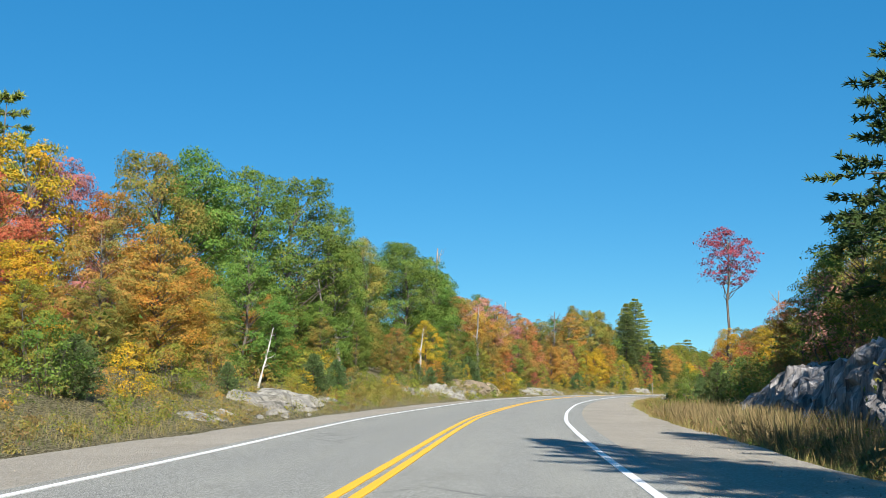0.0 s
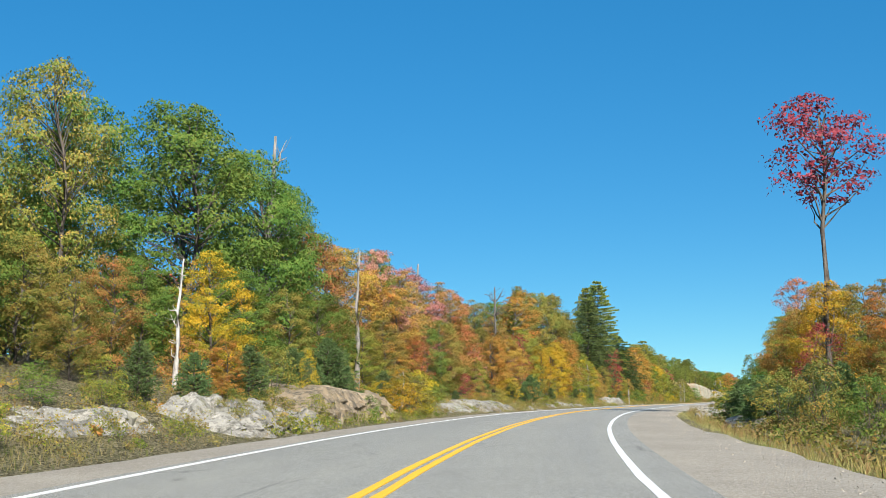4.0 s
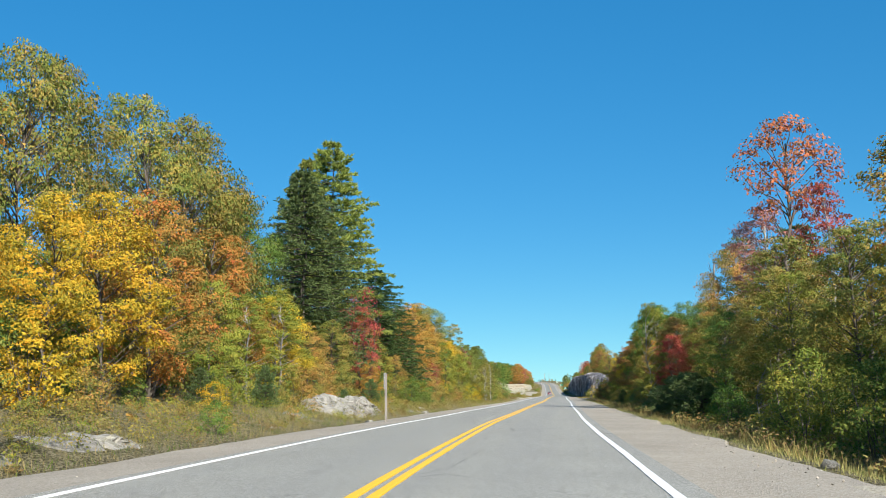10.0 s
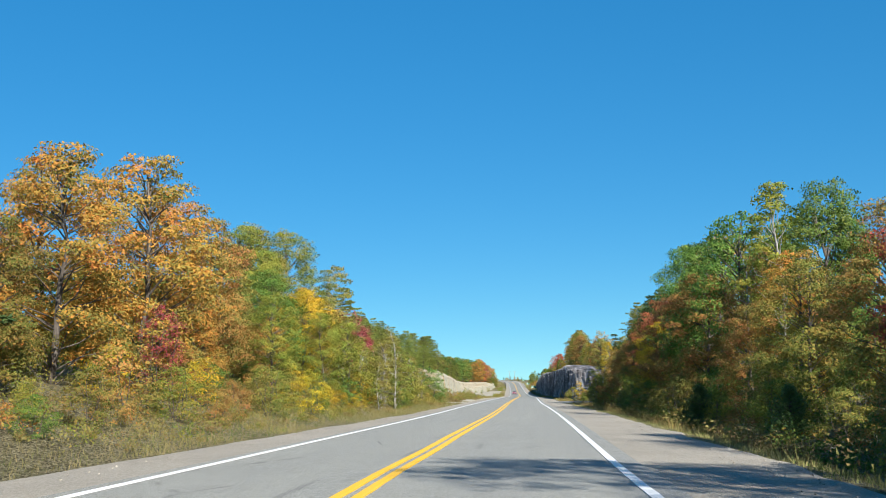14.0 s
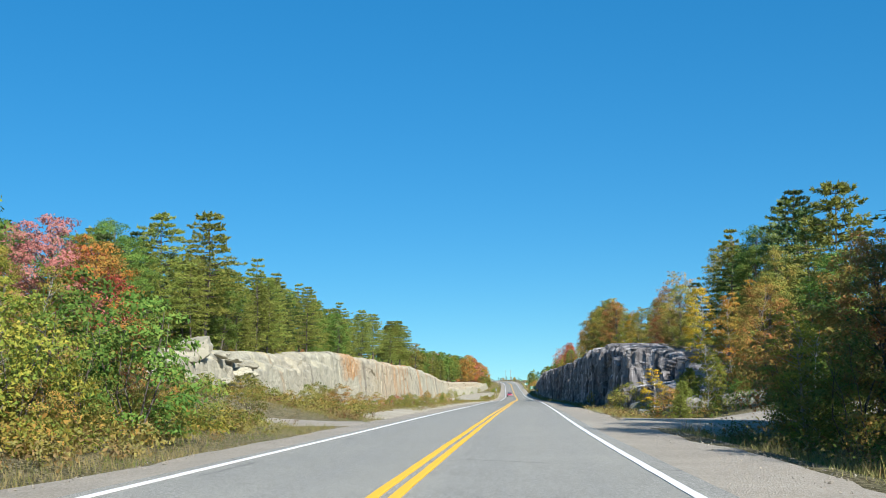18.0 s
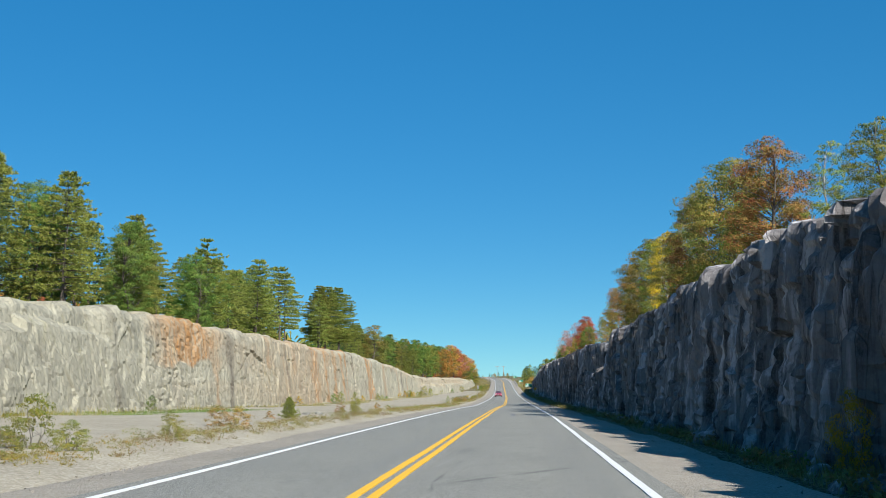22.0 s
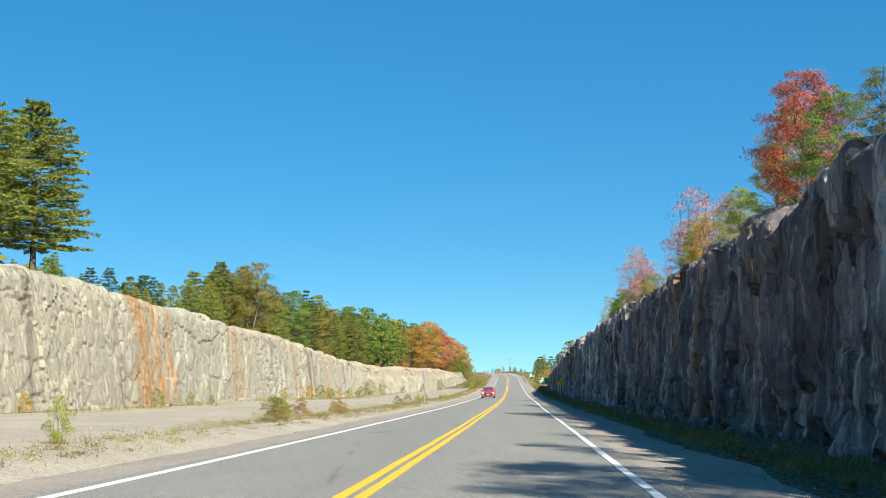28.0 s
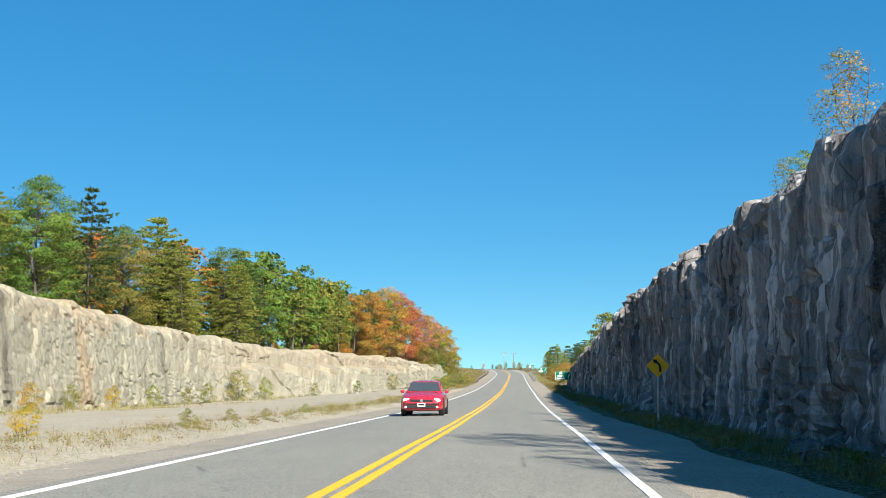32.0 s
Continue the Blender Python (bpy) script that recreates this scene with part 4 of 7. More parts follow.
def stem(bm, base, tip, r0, r1, rng, bend=0.06, steps=5, sides=6, root=None):
    base, tip = np.array(base, float), np.array(tip, float)
    ln = np.linalg.norm(tip - base)
    ts = np.linspace(0, 1, steps + 1)
    pts = base + np.outer(ts, tip - base)
    off = np.cumsum(rng.normal(size=(steps + 1, 3)) * ln * bend / steps ** 0.5, 0)
    off -= off[:1]
    off *= np.sin(np.pi * np.clip(ts, 0, 1) * 0.9)[:, None]
    pts = pts + off
    rings = tube(bm, pts, r0 + (r1 - r0) * ts, sides, sides > 4)
    if root:
        # the limb's foot is joined to the wood that carries it
        bm.faces.new((rings[0][0], rings[0][1], root))
    RINGS[:] = rings
    return pts


def broadleaf(seed, height, base, wide, count, size, clumps=26, lean=0.0, top_heavy=0.0, forks=1, droop=0.0, thick=1.0, sparse=1.0):
    """Trunk and crown meshes of a leafy tree. base: share of bare trunk; wide: half width of the crown."""
    rng = np.random.default_rng(seed)
    bm = bmesh.new()
    r = (0.011 * height + 0.03) * thick
    top = np.array([lean * height, rng.normal() * 0.02 * height, height * 0.93])
    stems, feet = [], []
    for k in range(forks):
        if forks == 1:
            stems.append(stem(bm, (0, 0, -0.3), top, r, r * 0.25, rng, 0.05, 7, 7))
        else:
            a = 2 * math.pi * (k + rng.uniform(0, 0.6)) / forks
            end = np.array([math.cos(a) * wide * 0.55, math.sin(a) * wide * 0.55, height * rng.uniform(0.7, 0.95)]) + np.array([lean * height, 0, 0])
            stems.append(stem(bm, (0.04 * math.cos(a), 0.04 * math.sin(a), -0.3), end, r * 0.8, r * 0.2, rng, 0.08, 6, 5, feet[0][0] if feet else None))
        feet.append([ring[0] for ring in RINGS])
    centres, sizes = [], []
    for k in range(clumps):
        t = (k + rng.uniform(0, 1)) / clumps
        zc = base + (1 - base) * t
        belly = np.interp(t, [0, 0.25 + 0.3 * top_heavy, 0.7, 1.0], [0.55, 1.0, 0.85, 0.22])
        a, q = 2.4 * k + rng.uniform(0, 1.6), rng.uniform(0.30, 1.0) ** 0.5
        c = np.array([math.cos(a) * wide * belly * q, math.sin(a) * wide * belly * q, height * zc * (1 - droop * q * 0.15)])
        c[:2] += top[:2] * zc
        centres.append(c)
        sizes.append(wide * rng.uniform(0.17, 0.36) * (0.75 + 0.35 * belly) * (30 / clumps) ** 0.22)
        st = stems[k % len(stems)]
        low = np.interp(zc * height - 0.45 * wide * q - 0.05 * height, st[:, 2], np.arange(len(st)))
        i = min(int(low), len(st) - 2)
        start = st[i] + (st[i + 1] - st[i]) * (low - i)
        stem(bm, start, c, r * 0.30, r * 0.06, rng, 0.10, 3 if count > 2500 else 2, 3, feet[k % len(stems)][i])
    centres, sizes = np.array(centres), np.array(sizes)
    share = sizes ** 2 / (sizes ** 2).sum()
    pick = rng.choice(clumps, count, p=share)
    d = rng.normal(size=(count, 3))
    d /= np.linalg.norm(d, axis=1)[:, None]
    # leaves sit in a shell on each clump, thinner below, and face outwards and up
    d[:, 2] = np.where((d[:, 2] < -0.2) & (rng.uniform(size=count) < 0.6), -d[:, 2], d[:, 2])
    rad = 0.35 + 0.65 * rng.uniform(0, 1, count) ** 0.55
    lump = 1 + 0.42 * ripple(d[:, 0] * 2.6 + pick, d[:, 2] * 2.6 + d[:, 1], seed)
    pts = centres[pick] + d * (rad * lump)[:, None] * sizes[pick][:, None] * np.array([1.2, 1.2, 0.66])
    pts[:, 2] = np.maximum(pts[:, 2], 0.15)
    axis = pts[:, :2] - top[:2] * (pts[:, 2:] / height)
    outward = np.concatenate([axis / (np.linalg.norm(axis, axis=1)[:, None] + 0.3 * wide), np.full((count, 1), 0.55)], 1)
    tris = leaf_triangles(pts, size, rng, outward + 0.65 * d + 0.62 * rng.normal(size=(count, 3)))
    return wood_mesh("trunk", bm), crown_mesh("crown", tris)


def conifer(seed, height, base, reach, whorls, arms, tufts, needle, shape="pine", droop=0.1):
    """Trunk and crown of a needle tree: whorls of arms with tufts of long narrow leaves."""
    rng = np.random.default_rng(seed)
    bm = bmesh.new()
    r = 0.012 * height + 0.03
    trunk = stem(bm, (0, 0, -0.3), (rng.normal() * 0.015 * height, 0, height * 0.985), r, 0.02, rng, 0.015, 8, 7)
    feet, tris = [ring[0] for ring in RINGS], []
    for k in range(whorls):
        t = (k + 0.5 * rng.uniform()) / whorls
        zc = height * (base + (1 - base) * t)
        if shape == "pine":
            prof = np.interp(t, [0, 0.2, 0.5, 0.8, 1], [0.72, 1.0, 0.85, 0.52, 0.14]) * rng.uniform(0.72, 1.12)
        else:
            prof = np.interp(t, [0, 0.15, 0.55, 0.85, 1], [0.8, 1.0, 0.74, 0.36, 0.06]) * rng.uniform(0.75, 1.15)
        ax = np.interp(zc, trunk[:, 2], trunk[:, 0])
        ay = np.interp(zc, trunk[:, 2], trunk[:, 1])
        turn = rng.uniform(0, 6.28)
        for j in range(arms):
            if shape == "pine" and rng.uniform() < 0.12:
                continue
            a = turn + 2 * math.pi * (j + rng.uniform(-0.25, 0.25)) / arms
            ln = reach * prof * rng.uniform(0.7, 1.15)
            rise = ln * (0.28 * t + 0.05 - droop + rng.normal() * 0.06)
            p0, p1 = np.array([ax, ay, zc]), np.array([ax + math.cos(a) * ln, ay + math.sin(a) * ln, zc + rise])
            arm = tube(bm, [p0, p1], [r * 0.22 * (1 - 0.7 * t) + 0.012, 0.008], 3, False)
            bm.faces.new((arm[0][0], arm[0][1], feet[int(np.clip(np.searchsorted(trunk[:, 2], zc), 0, 8))]))
            m = max(3, int(tufts * (0.35 + 0.65 * prof)))
            q = rng.uniform(0.22, 1.05, m) ** 0.8
            side = rng.normal(size=m) * 0.20 * ln * (1.12 - q)
            c = p0 + q[:, None] * (p1 - p0) + side[:, None] * np.array([-math.sin(a), math.cos(a), 0])
            c[:, 2] += -droop * 0.35 * q ** 2 * ln + rng.normal(size=m) * 0.06
            for i in range(5):
                d = rng.normal(size=(m, 3)) * 0.75
                d += np.array([math.cos(a), math.sin(a), 0.35 if shape == "pine" else -0.15])
                d /= np.linalg.norm(d, axis=1)[:, None]
                n = np.cross(d, rng.normal(size=(m, 3)))
                n /= np.linalg.norm(n, axis=1)[:, None] + 1e-6
                w = needle * rng.uniform(0.7, 1.25, m)[:, None]
                tris.append(np.stack([c - n * w * 0.17, c + n * w * 0.17, c + d * w], 1))
    return wood_mesh("trunk", bm), crown_mesh("crown", np.concatenate(tris))


def dead_tree(seed, height, branches=14, reach=0.16):
    rng = np.random.default_rng(seed)
    bm = bmesh.new()
    r = 0.021 * height + 0.03
    st = stem(bm, (0, 0, -0.3), (0.03 * height, 0, height), r, r * 0.22, rng, 0.02, 8, 7)
    feet = [ring[0] for ring in RINGS]
    for k in range(branches):
        t = rng.uniform(0.35, 0.98)
        i = int(t * 8)
        a, ln = rng.uniform(0, 6.28), reach * height * rng.uniform(0.4, 1.1) * (1.2 - t * 0.6)
        p = st[min(i, 8)]
        tip = p + np.array([math.cos(a) * ln, math.sin(a) * ln, ln * rng.uniform(0.3, 1.2)])
        pts = stem(bm, p, tip, r * 0.22, 0.012, rng, 0.12, 4, 4, feet[min(i, 8)])
        twig = RINGS[2][0]
        for _ in range(2):
            b = pts[2] + rng.normal(size=3) * ln * 0.35 + np.array([0, 0, ln * 0.2])
            stem(bm, pts[2], b, 0.02, 0.006, rng, 0.1, 2, 3, twig)
    return wood_mesh("trunk", bm)


# kind: pairs of trunk and crown for the front rows and for trees further back, with the height they were made for
KIND = {}


def add_kind(name, height, front, back):
    KIND[name] = (height, front, back)


def build_kinds():
    add_kind("maple", 10.0, [broadleaf(10 + k, 10, 0.10, 3.1, 19000, 0.12, 60, droop=0.3) for k in range(4)], [broadleaf(20 + k, 10, 0.10, 3.2, 1700, 0.42, 30) for k in range(3)])
    add_kind("oak", 16.0, [broadleaf(30 + k, 16, 0.10, 4.8, 24000, 0.18, 74, top_heavy=0.7) for k in range(3)], [broadleaf(36 + k, 16, 0.16, 4.4, 2100, 0.58, 34, top_heavy=0.6) for k in range(3)])
    add_kind("tall", 18.0, [broadleaf(40 + k, 18, 0.52, 3.2, 5200, 0.21, 34, top_heavy=0.6, thick=0.9) for k in range(2)], [broadleaf(44, 18, 0.52, 3.2, 2600, 0.30, 24, top_heavy=0.6)])
    add_kind("lone", 18.0, [broadleaf(47 + k, 18, 0.66, 3.3, 3400, 0.21, 26, top_heavy=0.9, thick=0.95) for k in range(2)], [])
    add_kind("aspen", 9.0, [broadleaf(50 + k, 9, 0.14, 1.7, 8500, 0.11, 48, thick=0.8) for k in range(3)], [broadleaf(55 + k, 9, 0.14, 1.7, 1500, 0.30, 26, thick=0.8) for k in range(2)])
    add_kind("birch", 7.0, [broadleaf(60 + k, 7, 0.07, 1.3, 5500, 0.09, 44, lean=0.05 * k, thick=0.7) for k in range(3)], [broadleaf(65, 7, 0.25, 1.2, 1000, 0.20, 18, thick=0.7)])
    add_kind("shrub", 2.4, [broadleaf(70 + k, 2.4, 0.05, 1.2, 3400, 0.075, 26, forks=5, thick=0.5) for k in range(4)], [broadleaf(76 + k, 2.4, 0.06, 1.25, 2400, 0.085, 22, forks=4, thick=0.5) for k in range(2)])
    add_kind("thin", 5.0, [broadleaf(80 + k, 5, 0.18, 1.5, 3000, 0.085, 38, forks=4, thick=0.6) for k in range(3)], [broadleaf(84, 5, 0.2, 1.5, 900, 0.17, 20, forks=4, thick=0.6)])
    add_kind("pine", 15.0, [conifer(90 + k, 15, 0.14 + 0.05 * k, 4.2, 19, 6, 30, 0.34) for k in range(4)], [conifer(95 + k, 15, 0.16 + 0.05 * k, 4.0, 15, 6, 14, 0.52) for k in range(3)])
    add_kind("hemlock", 13.0, [conifer(110 + k, 13, 0.04, 4.4, 26, 6, 22, 0.32, "hemlock", 0.22) for k in range(2)], [conifer(114, 13, 0.05, 4.0, 18, 6, 12, 0.5, "hemlock", 0.2)])
    add_kind("bigpine", 20.0, [conifer(140 + k, 20, 0.14 + 0.08 * k, 4.6, 34, 8, 60, 0.29) for k in range(2)], [])
    add_kind("bighemlock", 13.0, [conifer(145 + k, 13, 0.02, 4.0, 40, 8, 38, 0.20, "hemlock", 0.2) for k in range(2)], [])
    add_kind("youngpine", 2.2, [conifer(120 + k, 2.2, 0.03, 0.85, 15, 8, 34, 0.085, "hemlock", -0.15) for k in range(3)], [conifer(124 + k, 2.2, 0.03, 0.85, 12, 7, 22, 0.11, "hemlock", -0.15) for k in range(2)])


build_kinds()
DARK_WOOD = bark("dark_dead_wood", (0.16, 0.14, 0.12), (0.07, 0.06, 0.05))
SNAGS = [dead_tree(130 + k, 10.0, 10 + 6 * k, 0.13 + 0.04 * k) for k in range(3)]
WORDS = {
    "green": "green", "olive": "olive green and bronze", "yellow": "golden yellow", "lime": "yellow-green", "orange": "orange", "rust": "rust brown",
    "red": "red", "crimson": "crimson", "pink": "dusty pink", "needle": "green", "dark": "dark green", "blue": "blue-green",
}
FORMS = {
    "maple": ("maple_tree", "%s autumn maple with a round leafy crown", "tree"),
    "oak": ("oak_tree", "large %s oak with a broad lumpy crown", "tree"),
    "tall": ("tall_maple", "tall bare-stemmed maple with a sparse %s top", "tree"),
    "lone": ("tall_maple", "tall maple, dark bare stem and small %s top", "tree"),
    "aspen": ("aspen_tree", "slender young aspen with %s leaves", "tree"),
    "birch": ("birch_tree", "thin white-stemmed birch with %s leaves", "tree"),
    "shrub": ("shrub", "%s many-stemmed roadside shrub", "shrub"),
    "thin": ("small_tree", "small sparse tree with %s leaves", "tree"),
    "pine": ("pine_tree", "tall %s white pine with layered branches", "tree"),
    "hemlock": ("hemlock_tree", "dense %s hemlock with drooping branches", "tree"),
    "bigpine": ("pine_tree", "tall %s white pine with layered branches", "tree"),
    "bighemlock": ("hemlock_tree", "dense %s hemlock with drooping branches", "tree"),
    "youngpine": ("young_pine", "bushy %s pine sapling", "sapling"),
}
dice = random.Random(5)
BACK_WOODS = []


def build_back_woods():
    """The rows of broad-leaved trees behind the first ones, one sheet of stuff for each colour."""
    def gather(pick):
        vs, fs, n = [], [], 0
        for me, m in pick:
            v = np.empty(len(me.vertices) * 3, np.float32)
            me.vertices.foreach_get("co", v)
            me.calc_loop_triangles()
            f = np.empty(len(me.loop_triangles) * 3, np.int32)
            me.loop_triangles.foreach_get("vertices", f)
            m = np.array(m)
            vs.append(v.reshape(-1, 3) @ m[:3, :3].T + m[:3, 3])
            fs.append(f.reshape(-1, 3) + n)
            n += len(me.vertices)
        return np.concatenate(vs), np.concatenate(fs)
    for colour in sorted({row[2] for row in BACK_WOODS}):
        v, f = gather([(row[1], row[3]) for row in BACK_WOODS if row[2] == colour])
        tagged(new("far_woods", mesh_of("far_woods", v, f, LEAF[colour])), WORDS[colour] + " crowns of the woods behind the roadside trees", "woods", kind="stuff")
    v, f = gather([(row[0], row[3]) for row in BACK_WOODS])
    tagged(new("far_trunks", mesh_of("far_trunks", v, f, BARK, True)), "grey-brown trunks of the woods behind the roadside trees", "woods", kind="stuff")



def plant(kind, colour, s, u, height, front=True, wide=1.0, bark_of=None, turn=None, up=None):
    """One tree or shrub at s, u, of that height, standing on the ground."""
    made, near_set, far_set = KIND[kind]
    trunk_mesh, crown = dice.choice(near_set if front else far_set)
    x, y, z = on_ground(s, u, 0.05) if up is None else [float(c) for c in spot(s, u, up)]
    k = height / made
    if kind in ("maple", "oak", "shrub") and not front:
        BACK_WOODS.append((trunk_mesh, crown, colour, pose(x, y, z, 0, 0, dice.uniform(0, 360)) @ Matrix.Diagonal((k * wide, k * wide, k, 1))))
        return None
    name, words, category = FORMS[kind]
    m = pose(x, y, z, 0, 0, dice.uniform(0, 360) if turn is None else turn) @ Matrix.Diagonal((k * wide, k * wide, k, 1))
    ob = thing(name, words % WORDS[colour], category, m, name.replace("_", " ") + "s by the road")
    part("trunk", trunk_mesh, ob, material=bark_of or ((BIRCH_BARK if dice.random() < 0.35 else PALE_BARK) if kind == "birch" else PALE_BARK if kind in ("tall", "aspen") else BARK))
    part("crown", crown, ob, material=LEAF[colour])
    return ob


def tree(kind, colour, s, u, top, front=True, wide=1.0, **more):
    """A tree whose tip stands that high above the road."""
    return plant(kind, colour, s, u, max(1.0, top - float(ground_height(s, u))), front, wide, **more)


def snag(s, u, height, which=0, material=DEAD_WOOD, turn=0.0, tilt=0.0):
    x, y, z = on_ground(s, u, 0.05)
    ob = new("dead_tree", SNAGS[which])
    ob.material_slots[0].link = "OBJECT"
    ob.material_slots[0].material = material
    ob.matrix_world = pose(x, y, z, tilt, 0, turn) @ Matrix.Scale(height / 10, 4)
    return tagged(ob, "bare grey dead tree with broken branches", "dead tree", "dead trees in the woods")


def wood(s0, s1, u0, u1, count, kinds, low, high, front=True, wide=1.0):
    """count trees spread over a stretch; kinds is a list of (kind, colour)."""
    for k in range(count):
        s = s0 + (s1 - s0) * (k + dice.uniform(0.15, 0.85)) / count
        kind, colour = dice.choice(kinds)
        plant(kind, colour, s, dice.uniform(u0, u1), dice.uniform(low, high), front, wide * dice.uniform(0.9, 1.15))


FALL = [("maple", "orange"), ("maple", "orange"), ("maple", "yellow"), ("maple", "rust"), ("maple", "olive"), ("aspen", "lime")]
MIXED = [("maple", "olive"), ("maple", "green"), ("maple", "rust"), ("aspen", "lime"), ("oak", "green"), ("maple", "orange")]
REDS = [("maple", "red"), ("maple", "orange"), ("maple", "rust"), ("maple", "olive"), ("thin", "pink")]
SHRUBS = [("shrub", "lime"), ("shrub", "olive"), ("shrub", "green"), ("shrub", "yellow"), ("shrub", "rust")]
GREENS = [("maple", "green"), ("oak", "green"), ("maple", "olive"), ("aspen", "green")]
PINES = [("pine", "needle"), ("pine", "needle"), ("pine", "dark"), ("hemlock", "needle"), ("oak", "green")]

def grove(text):
    """Trees one by one: s, u, height of the tip above the road, kind, colour and, at will, width."""
    for item in text.split(","):
        f = item.split()
        kind, colour = f[3], f[4]
        s, u, top = (float(q) for q in f[:3])
        tree(kind, colour, s, u, top, True, (float(f[5]) if len(f) > 5 else 1.0) * dice.uniform(0.94, 1.06))


# left of the road, from the start to the rock cut
grove("24 -17 11 maple olive, 29 -16 9 maple orange, 33 -13 4.4 maple lime, 36 -18 10 maple red, 37 -16 7.8 maple red, 43 -21 11.5 maple orange, 48 -17 8.5 maple rust, 50 -15 8.6 maple orange, 50.5 -22 13 maple yellow, 54.5 -22 12.6 maple pink 0.9, 55 -19.5 11 maple orange, 58 -27 16.9 pine needle")
grove("59 -15.5 6.5 maple olive, 64.7 -15.5 9.2 maple green, 65.6 -22 14.9 oak olive 0.9, 72 -21 16.2 oak green, 77 -19 16 oak green, 79 -23 16 oak green, 83.5 -17.5 16.5 oak green, 87 -15.8 14.8 oak green 0.7, 91 -17 12.5 oak green 0.6, 71 -15.5 7 maple green, 79 -14.5 6 maple olive, 97 -18 11.2 maple green, 90 -20 12 maple olive")
grove("102 -21 12.5 oak olive 0.8, 107 -19 15.1 oak olive 0.8, 112 -20.5 14.9 oak green, 118 -18 15.9 oak green, 123 -19 16.4 oak green, 127 -17.5 15.4 oak green 0.9, 130.5 -16.8 14.4 oak green 0.8, 133.5 -18 14 oak green 0.8, 110.5 -13.4 7.6 maple yellow 0.85, 108 -11.8 3.6 maple orange 1.2, 103 -14.5 6.5 maple rust, 116 -14 7.5 maple green, 122 -13.6 7 maple olive, 128 -13.4 7.4 maple green, 99 -14 5.5 maple olive")
grove("134 -16.5 12.4 maple rust 0.8, 141 -18 12.4 maple rust, 147.3 -18 12.9 maple orange, 150 -15 9.9 maple orange, 152 -17 13.2 maple pink 0.8, 156.7 -18 13.2 pine needle 0.8, 159.5 -17 12.2 maple rust, 162 -20 14 oak green 0.7, 165.5 -18 13.2 maple pink 0.9, 168 -16 12 maple rust, 171 -15.5 11.5 maple red 0.8, 136 -13.2 5.8 maple lime, 144 -14 7 maple olive, 149.5 -13 5.8 thin red, 155 -13.5 7 maple green, 160 -13.5 7.9 maple olive, 164 -13.4 6.5 maple rust, 158 -11 3.1 thin crimson, 170 -12.8 5 maple lime")
grove("175.5 -15 8.5 maple rust, 178 -17 9.5 maple orange, 181 -13.5 7.6 maple orange 0.9, 184 -14 8 maple orange, 188 -13 7.6 maple orange, 190 -17 9 maple olive, 193.8 -13.6 8.2 thin crimson 0.8, 197 -17 10.7 maple rust, 203 -22 12.2 oak green, 202.6 -14.8 9.6 maple lime, 205.4 -17.5 13 pine needle 0.85, 204.5 -13 7.8 maple yellow 0.8, 210.5 -17 11.8 pine needle 0.8, 211 -13 7.6 maple yellow, 216 -13.2 8.6 maple yellow, 221 -13.4 9.4 maple orange, 215.5 -21 13.8 oak green, 199 -20 13 maple olive, 185 -20 11 maple green")
grove("206.5 -15.6 14.2 tall orange 1.3, 213 -17.5 13.8 tall orange 1.1, 222 -19 15.6 oak olive 0.7, 228.6 -20.5 17 oak olive 0.7, 234 -19 16.6 oak olive 0.75, 239.5 -18.5 16.8 oak olive 0.8, 245 -19.5 17.2 oak olive 0.8, 229.5 -13.5 6.8 maple lime, 234 -13 6.2 aspen lime 1.3, 237 -15.5 10.3 maple orange, 241 -13 6.8 aspen lime 1.3, 244 -14 7.2 maple yellow, 248 -13 5.8 maple rust, 252 -19 14.4 oak green 0.9, 226 -15 9.5 maple olive, 251 -15.5 8.5 maple lime, 256 -21 15 oak green 0.8")
grove("260.5 -16.4 17.8 bighemlock blue 1.2, 269 -15.6 21.7 bigpine needle 1.0, 271 -18 21 bighemlock needle 0.9, 264 -12.4 9.2 thin crimson 0.75, 266 -12.6 8.4 maple red 0.55, 256 -13 6.5 maple olive, 262 -11.4 3.8 maple orange, 275 -13 6 maple lime, 283.6 -14.2 12.8 bighemlock dark 1.55, 288.5 -15.5 11.6 bighemlock dark 1.4, 279 -12 4.8 maple rust, 294 -13 6.5 maple olive")
grove("301.6 -14.5 10.4 maple orange 1.1, 307 -17 11 maple orange, 312.4 -15 12.2 maple orange 1.05, 318 -16 11.8 maple orange, 322.5 -15 10.8 maple rust, 305 -11.8 4.6 thin crimson, 327.4 -12.6 7.1 maple lime, 331 -17 10.5 maple olive, 337 -15 9.5 maple green, 341 -12 7 maple lime 0.8, 344 -14 8.9 maple yellow, 350.3 -15 9.5 maple orange, 352 -12.4 7.4 maple lime, 355.4 -17.6 14.4 oak lime 0.95, 351 -19.6 14.2 oak olive 0.95, 346 -19 13.6 oak lime 0.9, 361.6 -14.8 12.2 aspen olive 1.2, 357.5 -17 9.2 pine dark 0.9, 363 -13.6 7.4 maple crimson 0.8, 366 -14.4 8.8 thin crimson 1.1, 368.5 -14 7.9 thin pink, 371 -13.6 7.6 maple crimson 0.7, 374 -15 7.4 maple olive, 379 -18 8 pine needle 0.8")
